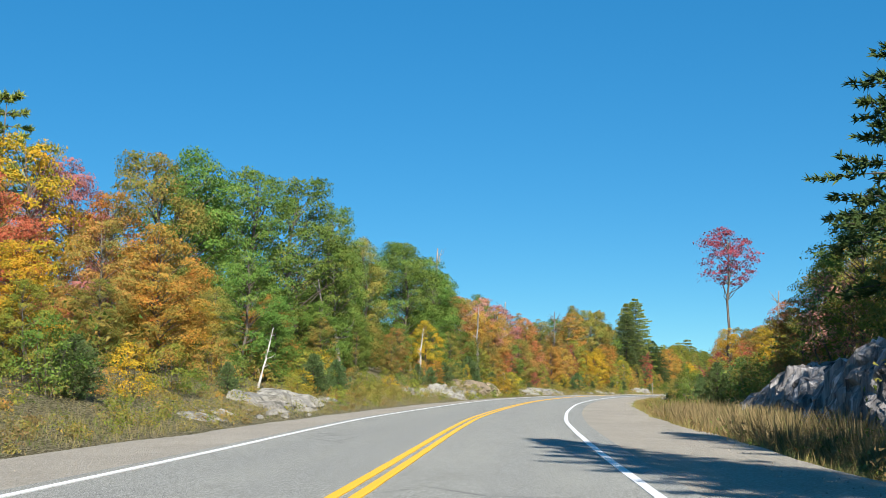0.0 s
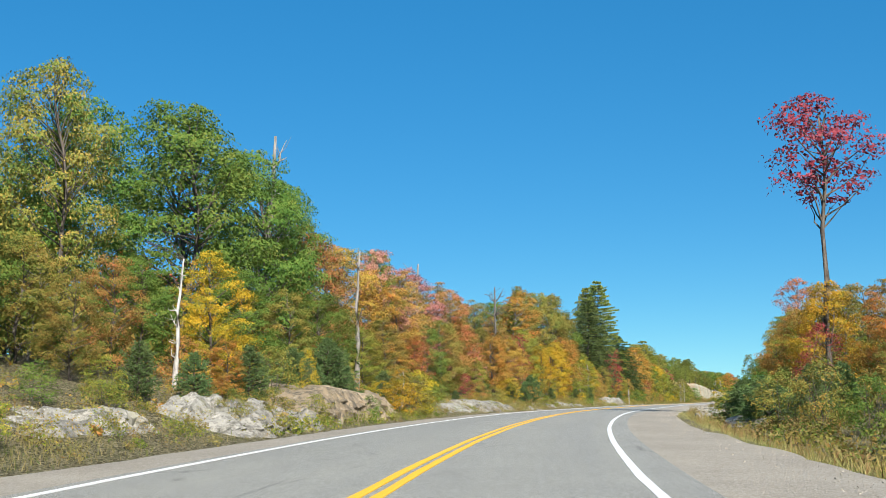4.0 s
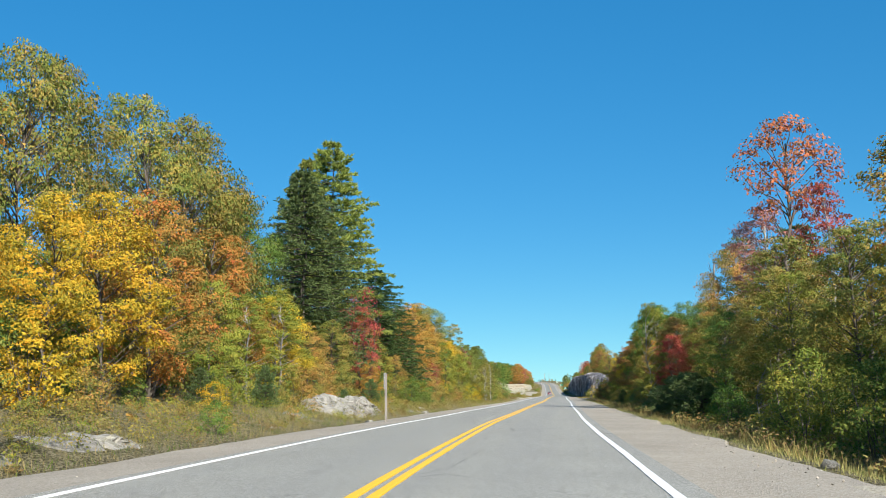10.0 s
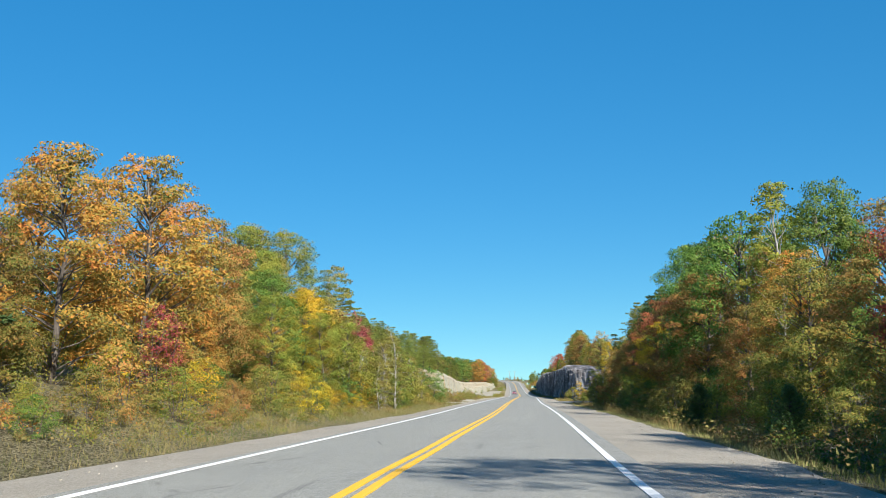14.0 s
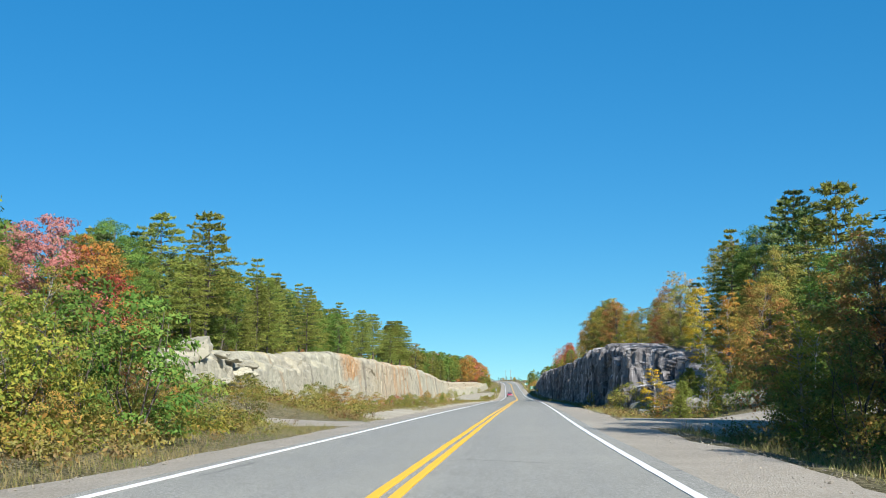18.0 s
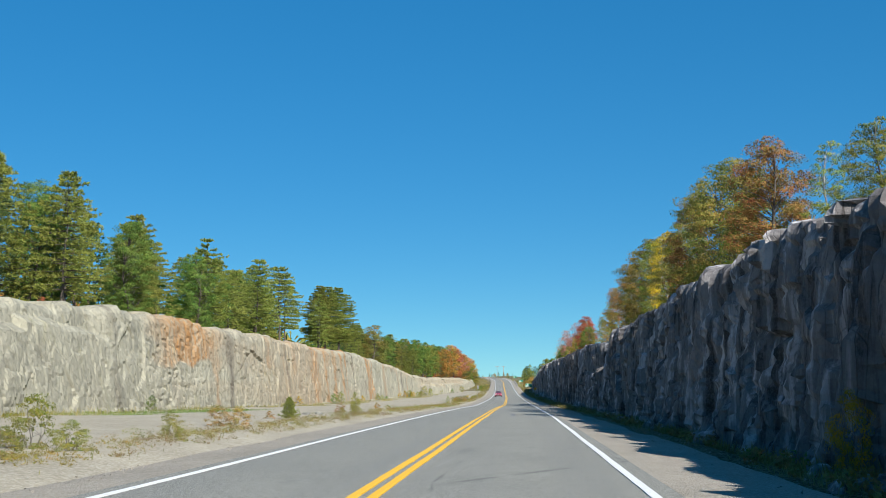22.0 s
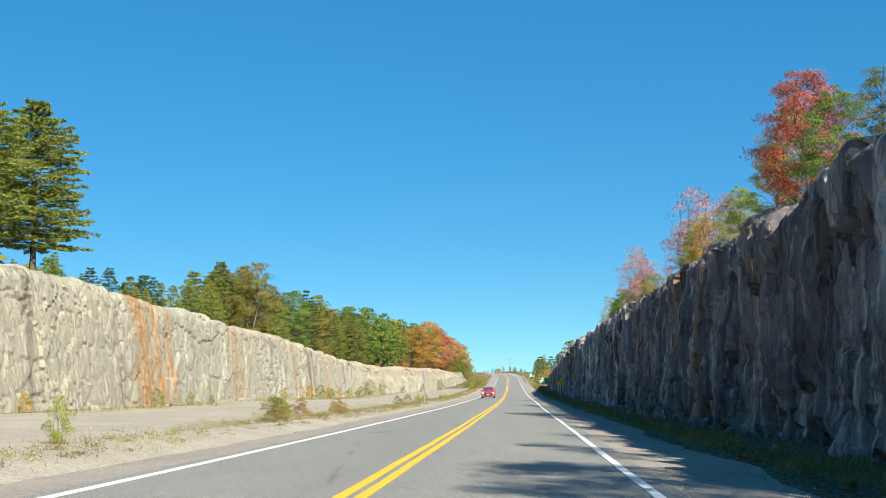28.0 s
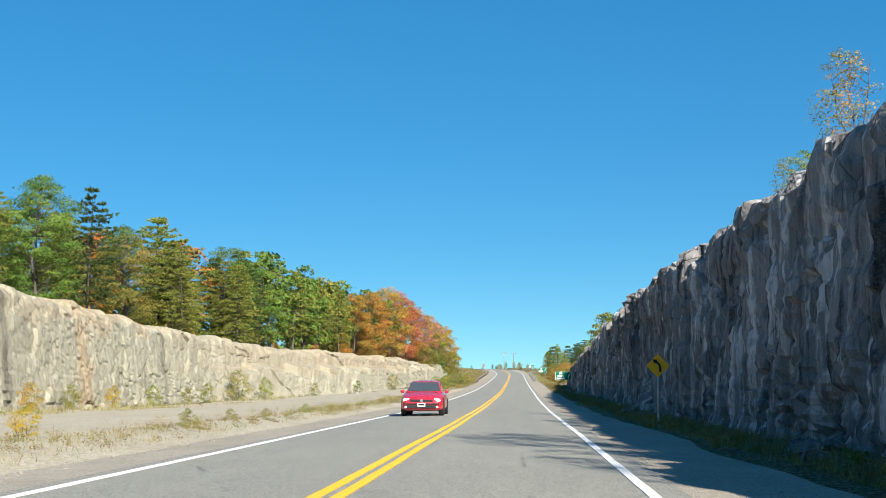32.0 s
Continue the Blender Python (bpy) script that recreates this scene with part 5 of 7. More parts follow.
grove("344 -9.8 4.6 birch lime, 349.4 -8.0 6.2 birch olive 1.0, 351.5 -8.8 5.6 birch olive 1.4, 347 -8.8 5.2 birch olive 1.4, 355 -9.4 5.6 birch olive 1.4, 352.6 -9.2 4.9 birch lime, 356 -8.8 5.0 birch lime, 361 -9.8 5.0 birch olive, 365 -10.2 5.0 birch lime, 369 -11 5.4 birch olive, 371 -9.6 5.2 birch olive, 373 -9.2 4.8 birch lime, 376.4 -9.5 5.2 birch olive, 382 -11 5.6 birch lime, 386 -10 4.4 birch olive, 379 -9 3.6 birch lime, 359 -12.0 5.2 aspen lime, 346 -11.4 5.0 aspen lime, 363 -12 5.2 aspen olive, 380 -13 5.8 aspen lime, 390 -12 4.2 aspen lime")
grove("399 -18 3.6 maple yellow 1.5, 393 -16 3.8 maple lime 1.1, 402 -23 7.5 maple orange, 420 -30 12.6 maple pink, 425.6 -27 12.4 maple pink, 427.5 -25 11.2 maple orange, 431 -26 10.8 maple red, 436 -28 11 maple green, 418 -27 10 maple lime, 412 -33 12 maple olive")
snag(83, -14.5, 8, 1, turn=60, tilt=-14), snag(86, -15, 9, 2, turn=200, tilt=8), snag(56, -12.0, 3.2, 0, BIRCH_BARK, 120, 14), snag(135, -13.4, 9.4, 0, turn=30), snag(194.2, -16.5, 12.4, 2, DARK_WOOD, turn=20), snag(128, -17, 14.5, 1, turn=10), snag(166, -17, 12, 1, turn=100), snag(105, -12.8, 5, 0, BIRCH_BARK, 20, 10)
wood(338, 390, -10.4, -8.2, 30, [("birch", "lime"), ("birch", "olive"), ("shrub", "lime"), ("shrub", "olive"), ("shrub", "green")], 1.6, 4.6)
wood(270, 345, -10.8, -8.8, 26, SHRUBS, 0.9, 2.2)
grove("113 -9.8 3.2 thin yellow 0.6, 126 -8.4 2.0 shrub yellow 1.2, 127.6 -8.2 2.4 shrub olive 1.2, 129.4 -8.3 2.6 shrub yellow 1.1, 131.5 -8.7 2.4 shrub olive 1.2, 134 -8.4 1.8 shrub lime 1.2, 128.4 -8.9 2.8 birch yellow 1.5, 118 -8.2 1.2 shrub green, 108 -8.1 1.3 shrub lime, 103 -8.3 1.5 shrub olive, 99 -8.4 1.4 shrub olive, 60 -8.8 1.2 shrub lime, 66 -9 1.4 shrub olive, 76 -8.6 1.1 shrub olive, 84 -8.8 1.5 shrub lime, 182 -8.2 1.3 shrub lime, 186 -8 1.0 shrub olive, 200 -8.4 1.2 shrub olive, 212 -8 0.9 shrub green")
wood(372, 440, -46, -30, 16, REDS + GREENS, 8, 13, False)
wood(380, 402, -15, -8.5, 14, [("shrub", "lime"), ("shrub", "olive"), ("shrub", "rust"), ("shrub", "olive")], 1.2, 2.6)
wood(417, 446, -24, -9, 30, [("shrub", "olive"), ("shrub", "lime"), ("shrub", "olive"), ("shrub", "rust")], 0.8, 2.2)
for s0, s1, kinds in ((10, 65, FALL), (65, 130, GREENS + MIXED), (130, 205, REDS + MIXED), (205, 300, MIXED + GREENS), (300, 372, MIXED)):
    n = int((s1 - s0) / 5.5)
    wood(s0, s1, -34, -25, n, kinds, 6.5, 9, False)
    wood(s0, s1, -18, -14, int((s1 - s0) / 4), kinds, 3.5, 6, True, 1.1)
    wood(s0, s1, -13, -10.2, int((s1 - s0) / 3.2), SHRUBS + [("youngpine", "blue")], 0.9, 2.4, False)
for s, u, top in ((32, -11, 2.6), (62.5, -10.8, 2.9), (68, -10.8, 2.7), (116, -11.4, 3.4), (123, -11.8, 4.2), (120, -12.4, 3.4), (185.4, -10.4, 3.4), (187, -11, 2.8), (183, -10.6, 2.4), (178, -11, 2.6)):
    tree("youngpine", "blue", s, u, top, wide=1.15)

# right of the road, up to the rock cut
grove("-5 13.4 17 oak green 0.7, 0.5 10.4 18 bigpine dark 0.7, 8 14.6 17.5 bigpine dark 0.75, 16 16 12 oak green 0.8, 22 18.5 10.5 pine dark, 28 16.5 11 oak olive 0.8, 34 18.5 12.8 bigpine dark 0.8, 26 20 15 oak green, 38 19.5 13 oak green 0.8, 50 18.5 16.4 pine dark, 44 17 9 maple olive, 47 17.5 8.6 hemlock dark, 56 17 10 maple green, 62 18 9.6 maple olive, 68 19 9.2 maple olive, 60 15 6 maple rust, 54 15.5 6.5 thin pink, 75 20 9 maple olive, 84 21 8 thin red, 88 24 10 pine dark, 94 20 6.8 maple olive, 100 21 7.6 maple olive, 108 19 7.4 maple yellow, 113 20 7.6 maple orange, 117 17 5.6 thin red, 121 19 7.6 maple olive, 128 18 7.6 maple orange, 136 15.7 19.1 lone crimson, 95 27 15 oak green, 100 24 11 maple red 0.8, 104 25 9.5 maple pink, 131 14.5 5 thin crimson, 136 15.5 8 maple yellow 0.9")
grove("141 17 8.4 maple olive, 146 15 7 maple orange, 150 18 8.4 maple green, 155 15.5 6.8 maple lime, 158.5 14 6 maple orange, 152.7 9.2 2.4 birch lime, 149 19.5 9 maple rust, 157 21 8 pine dark")
grove("198.3 16 10.4 maple olive, 204.7 17.5 11.5 maple rust, 203 13 5.6 maple green, 209.8 16.5 10.6 oak green 0.9, 210.5 22 11.7 pine needle, 215 15 8.4 maple yellow, 219 18.5 10 maple olive, 226 18 12.5 tall rust 1.2, 227 15 8.2 maple olive, 233 17 9.4 maple olive, 238 14.5 7.4 maple lime, 243.3 14.5 8 maple olive, 247.2 16 10.6 maple olive, 257 18.3 19.5 lone red 1.0, 251 19 14 tall red 0.8, 263.4 18 14.4 tall pink 1.1, 260 20 13 pine dark, 268 20 13.6 pine dark 0.8, 270 13.4 6.2 maple red 0.9, 272.8 9.8 8.4 aspen lime 0.8, 276 17 13.6 maple rust 0.8, 279 18.4 14.4 tall olive 0.9, 276 12 6.1 maple red 0.8, 252 13 6.5 maple green, 258 14 7.5 maple olive, 264 14 7 maple lime")
grove("286 13.4 8.2 maple rust, 291 17 10 maple green, 294.4 18 10.4 oak green 0.8, 296 14 7.2 maple red, 301 14 7.6 maple rust, 305 18 10.6 oak green 0.8, 309 13 6.6 maple olive, 312.5 13.4 7.3 maple orange, 319 14 11.2 aspen lime, 322 17 11 maple green, 325 18 12.2 oak green 0.8, 318 12.5 5.4 maple rust, 331 16 9.6 maple rust, 335.6 18 11.6 oak green 0.8, 338 16 13 maple green, 339 13.4 9 maple rust, 346 15.4 12.3 maple green, 349.3 17 13 maple rust, 352.7 13.6 8.8 maple rust, 355 15 9.3 maple orange, 359.6 12.6 7 maple yellow, 366.8 18 12.9 oak olive 0.8, 363 14 8 maple olive, 372 15 10 maple red, 378.8 18 15.4 oak green 0.8, 384 20 16.2 oak green 0.8, 380 14 8.4 maple rust, 376 12.4 6 maple olive, 386.5 13 6.6 maple rust, 391 16 9.5 maple olive, 397 16.5 12.2 hemlock dark, 396 13 6 maple rust, 400 14 7 maple rust, 390 21 14 pine dark")
grove("393 9.8 3.6 birch lime 1.3, 395 10.6 3.2 birch lime 1.3, 389 10 2.6 shrub olive, 399 11 3 shrub rust, 402 12.4 4.6 shrub rust, 419 14 6.8 maple rust 0.9, 423 11.6 4 birch lime, 425.5 12.4 3.4 aspen lime, 430 9.4 2.6 birch yellow 1.5, 446 9.2 1.8 shrub olive, 433 12 2.6 youngpine needle, 429 11 1.8 youngpine needle, 428 16 8 maple olive, 430 21 14 pine needle, 434 15 7.4 aspen orange, 438 17 8.6 aspen orange 1.2, 441 19.5 11 oak olive 0.8, 446 23 15 pine dark, 455 24 18 pine dark, 463.6 25 18.6 pine needle, 468 24 16.4 oak green 0.9, 473 22 17 pine needle, 480 24 16 oak green 0.8, 486 24 17.4 oak olive 0.9, 450 20 12.5 oak green 0.8, 424 19 9 maple green, 421 24 12 oak green 0.8")
grove("206 10 1.8 shrub green, 212 9.6 2.3 shrub lime, 215 10.4 2.6 birch lime 1.3, 220 9.8 2.2 birch lime 1.4, 200 10.2 1.7 shrub olive, 131 10.2 1.9 youngpine blue 1.5, 135 9.8 1.6 shrub lime, 246 10.4 2.2 youngpine blue 1.7, 250 9.8 1.9 youngpine blue 1.7, 254 10.6 2.4 youngpine blue 1.6, 241 10.2 1.8 youngpine blue 1.6, 258 10.2 2.2 youngpine blue 1.6, 262 9.6 1.6 youngpine blue 1.6, 150.5 9.6 2.4 birch yellow 1.2, 120 10.6 1.8 youngpine blue 1.6, 124 10.8 2.0 youngpine blue 1.6, 128 10.4 1.9 youngpine blue 1.6")
snag(112, 20, 9, 1, turn=70), snag(280, 16, 12, 1, turn=20), snag(330, 14.6, 8, 0, turn=50)
wood(10, 132, 19, 34, 24, [("maple", "olive"), ("pine", "dark"), ("maple", "green"), ("maple", "rust")], 5.5, 7.6, False)
wood(64, 160, 10.6, 15, 30, [("shrub", "green"), ("youngpine", "blue"), ("shrub", "olive"), ("shrub", "lime")], 1.2, 2.8)
wood(132, 160, 22, 38, 9, MIXED + [("pine", "dark")], 6.5, 8.5, False)
wood(195, 262, 20, 40, 18, MIXED + [("pine", "dark")], 6.5, 9, False)
wood(195, 262, 10, 13.5, 26, [("shrub", "lime"), ("youngpine", "blue"), ("shrub", "green"), ("shrub", "olive")], 1.0, 2.6)
wood(262, 345, 22, 44, 18, MIXED + [("pine", "dark")], 7, 10, False)
wood(262, 345, 9.6, 12.8, 34, [("shrub", "green"), ("shrub", "olive"), ("shrub", "lime"), ("youngpine", "blue"), ("shrub", "rust")], 1.0, 2.8)
wood(345, 402, 22, 46, 16, MIXED + [("pine", "dark"), ("pine", "needle")], 8, 11, False)
wood(345, 403, 9.4, 12.8, 26, [("shrub", "olive"), ("shrub", "green"), ("shrub", "rust"), ("shrub", "lime")], 1.2, 3.2)
wood(418, 444, 9.4, 22, 18, [("shrub", "olive"), ("shrub", "green"), ("shrub", "rust"), ("shrub", "lime"), ("youngpine", "needle")], 0.7, 2.0, False)

# above the left rock cut
def on_top(side, s):
    return (np.interp(s, *zip(*LEFT_LINE)), -1) if side < 0 else (np.interp(s, *zip(*RIGHT_LINE)), 1)


def top_wood(side, s0, s1, d0, d1, count, kinds, low, high, front=True, wide=1.0):
    for k in range(count):
        s = s0 + (s1 - s0) * (k + dice.uniform(0.1, 0.9)) / count
        line, sign = on_top(side, s)
        kind, colour = dice.choice(kinds)
        plant(kind, colour, s, float(line) + sign * dice.uniform(d0, d1), dice.uniform(low, high), front, wide * dice.uniform(0.9, 1.12))


tree("pine", "needle", 486, -34.2, 22), tree("pine", "needle", 476, -36, 20.5), tree("pine", "needle", 512, -33, 17), tree("pine", "needle", 515, -35, 20), tree("pine", "needle", 546, -34, 19.3), tree("pine", "needle", 628, -33.5, 20.6, wide=1.1)
tree("pine", "needle", 640, -35, 20.6), tree("pine", "needle", 622, -36, 20.2), tree("pine", "needle", 661, -33, 19, wide=0.8), tree("bigpine", "needle", 682, -32.5, 22, wide=1.55), tree("bigpine", "needle", 674, -34, 21.5, wide=1.55), tree("bigpine", "needle", 666, -34, 21, wide=1.2), tree("pine", "needle", 826, -37, 19), tree("bigpine", "needle", 767, -41, 19.5, wide=1.3), tree("bigpine", "needle", 786, -42, 20.6, wide=1.3)
top_wood(-1, 440, 625, 6, 12, 38, PINES, 10, 13)
top_wood(-1, 436, 690, 13, 26, 36, PINES, 11, 14, False)
top_wood(-1, 445, 860, 4.6, 7, 44, [("shrub", "orange"), ("shrub", "lime"), ("shrub", "green"), ("youngpine", "needle"), ("shrub", "red")], 0.7, 1.8, False)
top_wood(-1, 698, 730, 10, 18, 12, PINES, 3.8, 5.4, False)
top_wood(-1, 728, 752, 9, 18, 11, PINES, 5.5, 7, False)
top_wood(-1, 750, 778, 10, 18, 10, PINES, 8.5, 10.5, False)
top_wood(-1, 760, 850, 7, 16, 26, PINES + [("maple", "green"), ("maple", "olive")], 10, 12.5)
top_wood(-1, 800, 880, 16, 34, 20, PINES + MIXED, 10, 14, False)
top_wood(-1, 846, 905, 6, 14, 14, [("maple", "green"), ("maple", "olive"), ("oak", "green"), ("pine", "needle")], 10, 13, False)
for s, d, h, c in ((886, 11, 11, "orange"), (893, 9, 12, "orange"), (900, 10, 12, "rust"), (908, 8, 14, "orange"), (916, 7, 14, "red"), (924, 6, 13, "orange"), (931, 6, 13, "pink"), (937, 4.2, 12, "orange"), (944, 3.4, 11.5, "pink"), (951, 2.4, 10, "yellow"), (958, 1.2, 9.5, "orange"), (964, 0.4, 7.5, "yellow")):
    plant("maple", c, s, -13 - d, h)
for s, u, h, c in ((930, -14, 6.5, "green"), (938, -12.6, 6, "olive"), (947, -12.2, 5.5, "lime"), (955, -11.6, 5, "olive"), (942, -15, 8.5, "green"), (922, -15, 7, "olive")):
    plant("maple", c, s, u, h)
wood(900, 1010, -45, -24, 26, MIXED + PINES, 9, 13, False)
wood(1130, 1185, 7, 17, 14, [("shrub", "rust"), ("maple", "rust"), ("shrub", "olive"), ("pine", "dark")], 1.2, 2.6, False)
wood(1050, 1130, 10, 26, 16, [("shrub", "rust"), ("shrub", "olive"), ("pine", "dark")], 1.2, 2.4, False)
wood(1020, 1150, -90, -44, 24, [("pine", "dark"), ("hemlock", "dark"), ("maple", "rust")], 4, 7, False)

# above the right rock cut
for s, d, h, kind, c in ((441, 5.5, 6.0, "aspen", "lime"), (446, 5, 6.5, "aspen", "yellow"), (450, 4.6, 5.6, "maple", "olive"), (437, 8, 7, "birch", "lime"), (454, 5.2, 6.5, "thin", "orange"), (459, 5, 5.5, "maple", "rust"), (466, 5, 5, "maple", "olive"), (463, 4.4, 3, "thin", "red"), (472, 5, 4, "aspen", "lime"),
                         (480, 4.8, 4.8, "maple", "olive"), (487, 5, 4.4, "birch", "lime"), (491, 5, 4.8, "aspen", "yellow"), (496, 4.8, 4.8, "maple", "lime"), (503, 5, 5.2, "birch", "lime"), (511, 4.6, 7.4, "maple", "rust"), (514, 5, 6.6, "maple", "olive"), (518, 5, 6, "maple", "lime"), (523, 4.8, 9, "maple", "olive"), (529, 5, 9, "maple", "olive"),
                         (534, 5, 8.5, "maple", "rust"), (541, 4.8, 8.5, "aspen", "lime"), (548, 5.5, 8, "maple", "olive"), (556, 5, 8.5, "aspen", "yellow"), (566, 6.5, 8, "maple", "olive"), (577, 6, 8, "aspen", "lime"), (584, 6.5, 9.5, "maple", "olive"), (590, 6, 9, "maple", "olive"), (596, 5.5, 8, "aspen", "yellow"), (602, 5, 7.5, "maple", "orange"), (610, 4.8, 7, "birch", "lime"), (619, 4.8, 6, "thin", "orange"),
                         (628, 4.8, 5.5, "maple", "olive"), (634, 5, 4.5, "thin", "orange"), (765, 4.2, 1.6, "shrub", "lime"), (792, 4.2, 1.6, "shrub", "lime"), (812, 4.2, 1.3, "shrub", "yellow"), (826, 4.2, 1.2, "shrub", "lime")):
    grown = float(np.interp(s, [500, 512, 558, 570, 625, 640, 712, 718, 736, 744], [1, 0.95, 1.0, 1.2, 1.1, 1.1, 1.1, 1.4, 1.4, 0.9]))
    plant(kind, c, s, float(np.interp(s, *zip(*RIGHT_LINE))) + d, h * grown)
for s, d, h, kind, c in ((638, 2.6, 3.6, "maple", "olive"), (644, 2.6, 4.5, "maple", "green"), (648, 2.6, 6.3, "maple", "red"), (651, 2.8, 5.6, "maple", "orange"), (655, 2.8, 4.6, "maple", "lime"), (659, 2.5, 2.6, "shrub", "lime"), (663, 2.6, 4.0, "maple", "lime"), (667.5, 2.7, 4.2, "thin", "pink"),
                         (671, 2.8, 4.2, "thin", "pink"), (672.5, 2.4, 3.9, "maple", "yellow"), (677, 2.6, 4.0, "maple", "olive"), (679.5, 2.7, 6.6, "thin", "pink"), (683, 2.7, 4.8, "thin", "pink"), (691, 2.5, 2.6, "thin", "red"), (697, 2.4, 2.4, "shrub", "lime"), (703, 2.5, 2.8, "shrub", "olive"),
                         (708, 2.7, 4.7, "thin", "pink"), (713, 2.6, 3.4, "maple", "olive"), (713.5, 2.5, 6.6, "thin", "pink"), (716, 2.7, 6.0, "thin", "red"), (722, 2.4, 3.4, "thin", "rust"), (728, 2.5, 3.4, "maple", "green"), (731.5, 2.6, 4.1, "maple", "green"), (735.5, 2.4, 3.0, "youngpine", "needle"), (743, 2.2, 4.0, "thin", "rust"), (748, 2.0, 1.6, "shrub", "lime"), (753, 2.2, 2.4, "thin", "olive"), (760, 2.0, 1.1, "shrub", "olive"), (768, 2.0, 1.0, "shrub", "rust"), (777, 2.0, 1.1, "shrub", "olive"), (786, 2.0, 0.9, "shrub", "lime"), (799, 2.0, 1.0, "shrub", "olive")):
    plant(kind, c, s, float(np.interp(s, *zip(*RIGHT_LINE))) + d, h, up=float(np.interp(s, *zip(*RIGHT_TOP))) - 0.25)
top_wood(1, 455, 560, 8, 20, 22, PINES + [("maple", "olive"), ("aspen", "lime")], 3.5, 6, False)
top_wood(1, 630, 716, 5.5, 8, 11, [("thin", "pink"), ("thin", "olive"), ("thin", "lime"), ("thin", "rust"), ("maple", "pink")], 2.4, 3.8)
top_wood(1, 560, 640, 9, 24, 14, [("maple", "olive"), ("aspen", "yellow"), ("pine", "dark")], 5.5, 8, False)
top_wood(1, 870, 908, 4.5, 9, 12, [("pine", "needle"), ("maple", "olive"), ("aspen", "green"), ("maple", "green")], 6, 8.5, False)
wood(978, 1040, 9.5, 24, 30, [("pine", "dark"), ("pine", "needle"), ("hemlock", "needle"), ("pine", "dark")], 6, 9, False)
top_wood(1, 932, 972, -2.5, 4, 34, [("shrub", "rust"), ("shrub", "rust"), ("maple", "rust"), ("shrub", "olive")], 2.4, 3.6, False)

# ---- rocks by the road ----
PALE_WORDS, GREY_WORDS, TAN_WORDS = "pale lichened granite ledge beside the road", "low grey stepped granite ledge with moss", "tan granite ledge with a broken upright face"
for k, (s, u, long, wide, high, words, stone, front, cuts, steps) in enumerate((
        (38.5, -9.4, 8, 3.4, 0.45, GREY_WORDS, LEDGE, 1.0, 3, 0.3), (47.4, -9.3, 3.4, 2.8, 0.95, PALE_WORDS, LEDGE, 0.35, 1, 0.12), (51.6, -9.2, 4.4, 2.8, 1.0, PALE_WORDS, LEDGE, 0.35, 1, 0.12),
        (60, -9.6, 8, 2.6, 0.4, GREY_WORDS, LEDGE, 0.8, 3, 0.3), (91, -10.2, 8, 2.8, 0.75, PALE_WORDS, LEDGE, 0.6, 3, 0.25),
        (102.5, -9.2, 11, 4.0, 1.3, GREY_WORDS, LEDGE, 1.3, 4, 0.28), (115.6, -10.0, 12.5, 4.4, 1.8, TAN_WORDS, TAN_LEDGE, 0.55, 3, 0.07), (123.6, -9.6, 4.6, 2.6, 1.3, TAN_WORDS, TAN_LEDGE, 0.6, 2, 0.15),
        (152.5, -9.8, 28, 4.8, 1.0, "long low whaleback of pale lichened granite", LEDGE, 1.5, 6, 0.13), (134, -9.4, 7, 2.4, 0.5, GREY_WORDS, LEDGE, 0.8, 2, 0.3),
        (186, -8.7, 9, 2.4, 0.5, GREY_WORDS, LEDGE, 0.7, 3, 0.3), (196, -8.6, 5, 2.2, 0.7, PALE_WORDS, LEDGE, 0.5, 2, 0.25), (203.5, -8.6, 4.6, 2.0, 0.55, PALE_WORDS, LEDGE, 0.5, 2, 0.25),
        (217, -9.2, 20, 4.0, 0.32, GREY_WORDS, LEDGE, 1.6, 5, 0.5), (228, -9.2, 9, 3.0, 0.42, GREY_WORDS, LEDGE, 1.4, 3, 0.4), (240, -9.3, 11, 3.2, 1.2, PALE_WORDS, LEDGE, 0.7, 3, 0.14), (265, -8.6, 9, 3.2, 0.4, PALE_WORDS, LEDGE, 1.2, 3, 0.4),
        (422, -12, 6, 2.2, 0.5, GREY_WORDS, LEDGE, 0.7, 2, 0.3), (428, -13, 4, 2, 0.5, GREY_WORDS, LEDGE, 0.7, 2, 0.3), (437, -13, 6, 2.2, 0.6, PALE_WORDS, LEDGE, 0.6, 2, 0.3))):
    bedrock(s, u, long, wide, high, 200 + k, words, stone, front, cuts, steps)
# ledges under the trees: their shade is partly in the stone's colour
for k, (s, u, long, wide, high) in enumerate(((56, 13.8, 9, 4.6, 1.9), (47, 13.6, 9, 4.8, 2.4), (38, 14.0, 10, 5.0, 2.9), (28, 14.4, 10, 5.0, 3.0), (19, 14.6, 9, 5.0, 3.0))):
    bedrock(s, u, long, wide, high, 240 + k, "shaded grey granite ledge under the trees", SHADED_GRANITE, 0.8, 3, 0.16, ends=8.0, rise=0.1)
for k, (s, u, long, wide, high) in enumerate(((121, 9.6, 3.2, 1.8, 0.9), (141.5, 8.8, 3.4, 1.8, 1.0), (440, 13.6, 12, 4, 2.2), (436, 19, 10, 4, 1.6), (432, 11.4, 8, 3, 1.1), (427, 14.6, 8, 3, 0.9))):
    outcrop(s, u, long, wide, high, 250 + k)
for k, (s, u, long, wide, high) in enumerate(((444, 10.8, 7, 2.6, 1.2), (446, 13.0, 9, 3.2, 2.3), (438, 11.6, 5, 2.2, 1.0), (433.5, 9.9, 4, 1.8, 0.7), (441, 16, 9, 3, 2.4))):
    outcrop(s, u, long, wide, high, 270 + k, "tan layered ledge at the end of the rock cut", LEDGE)
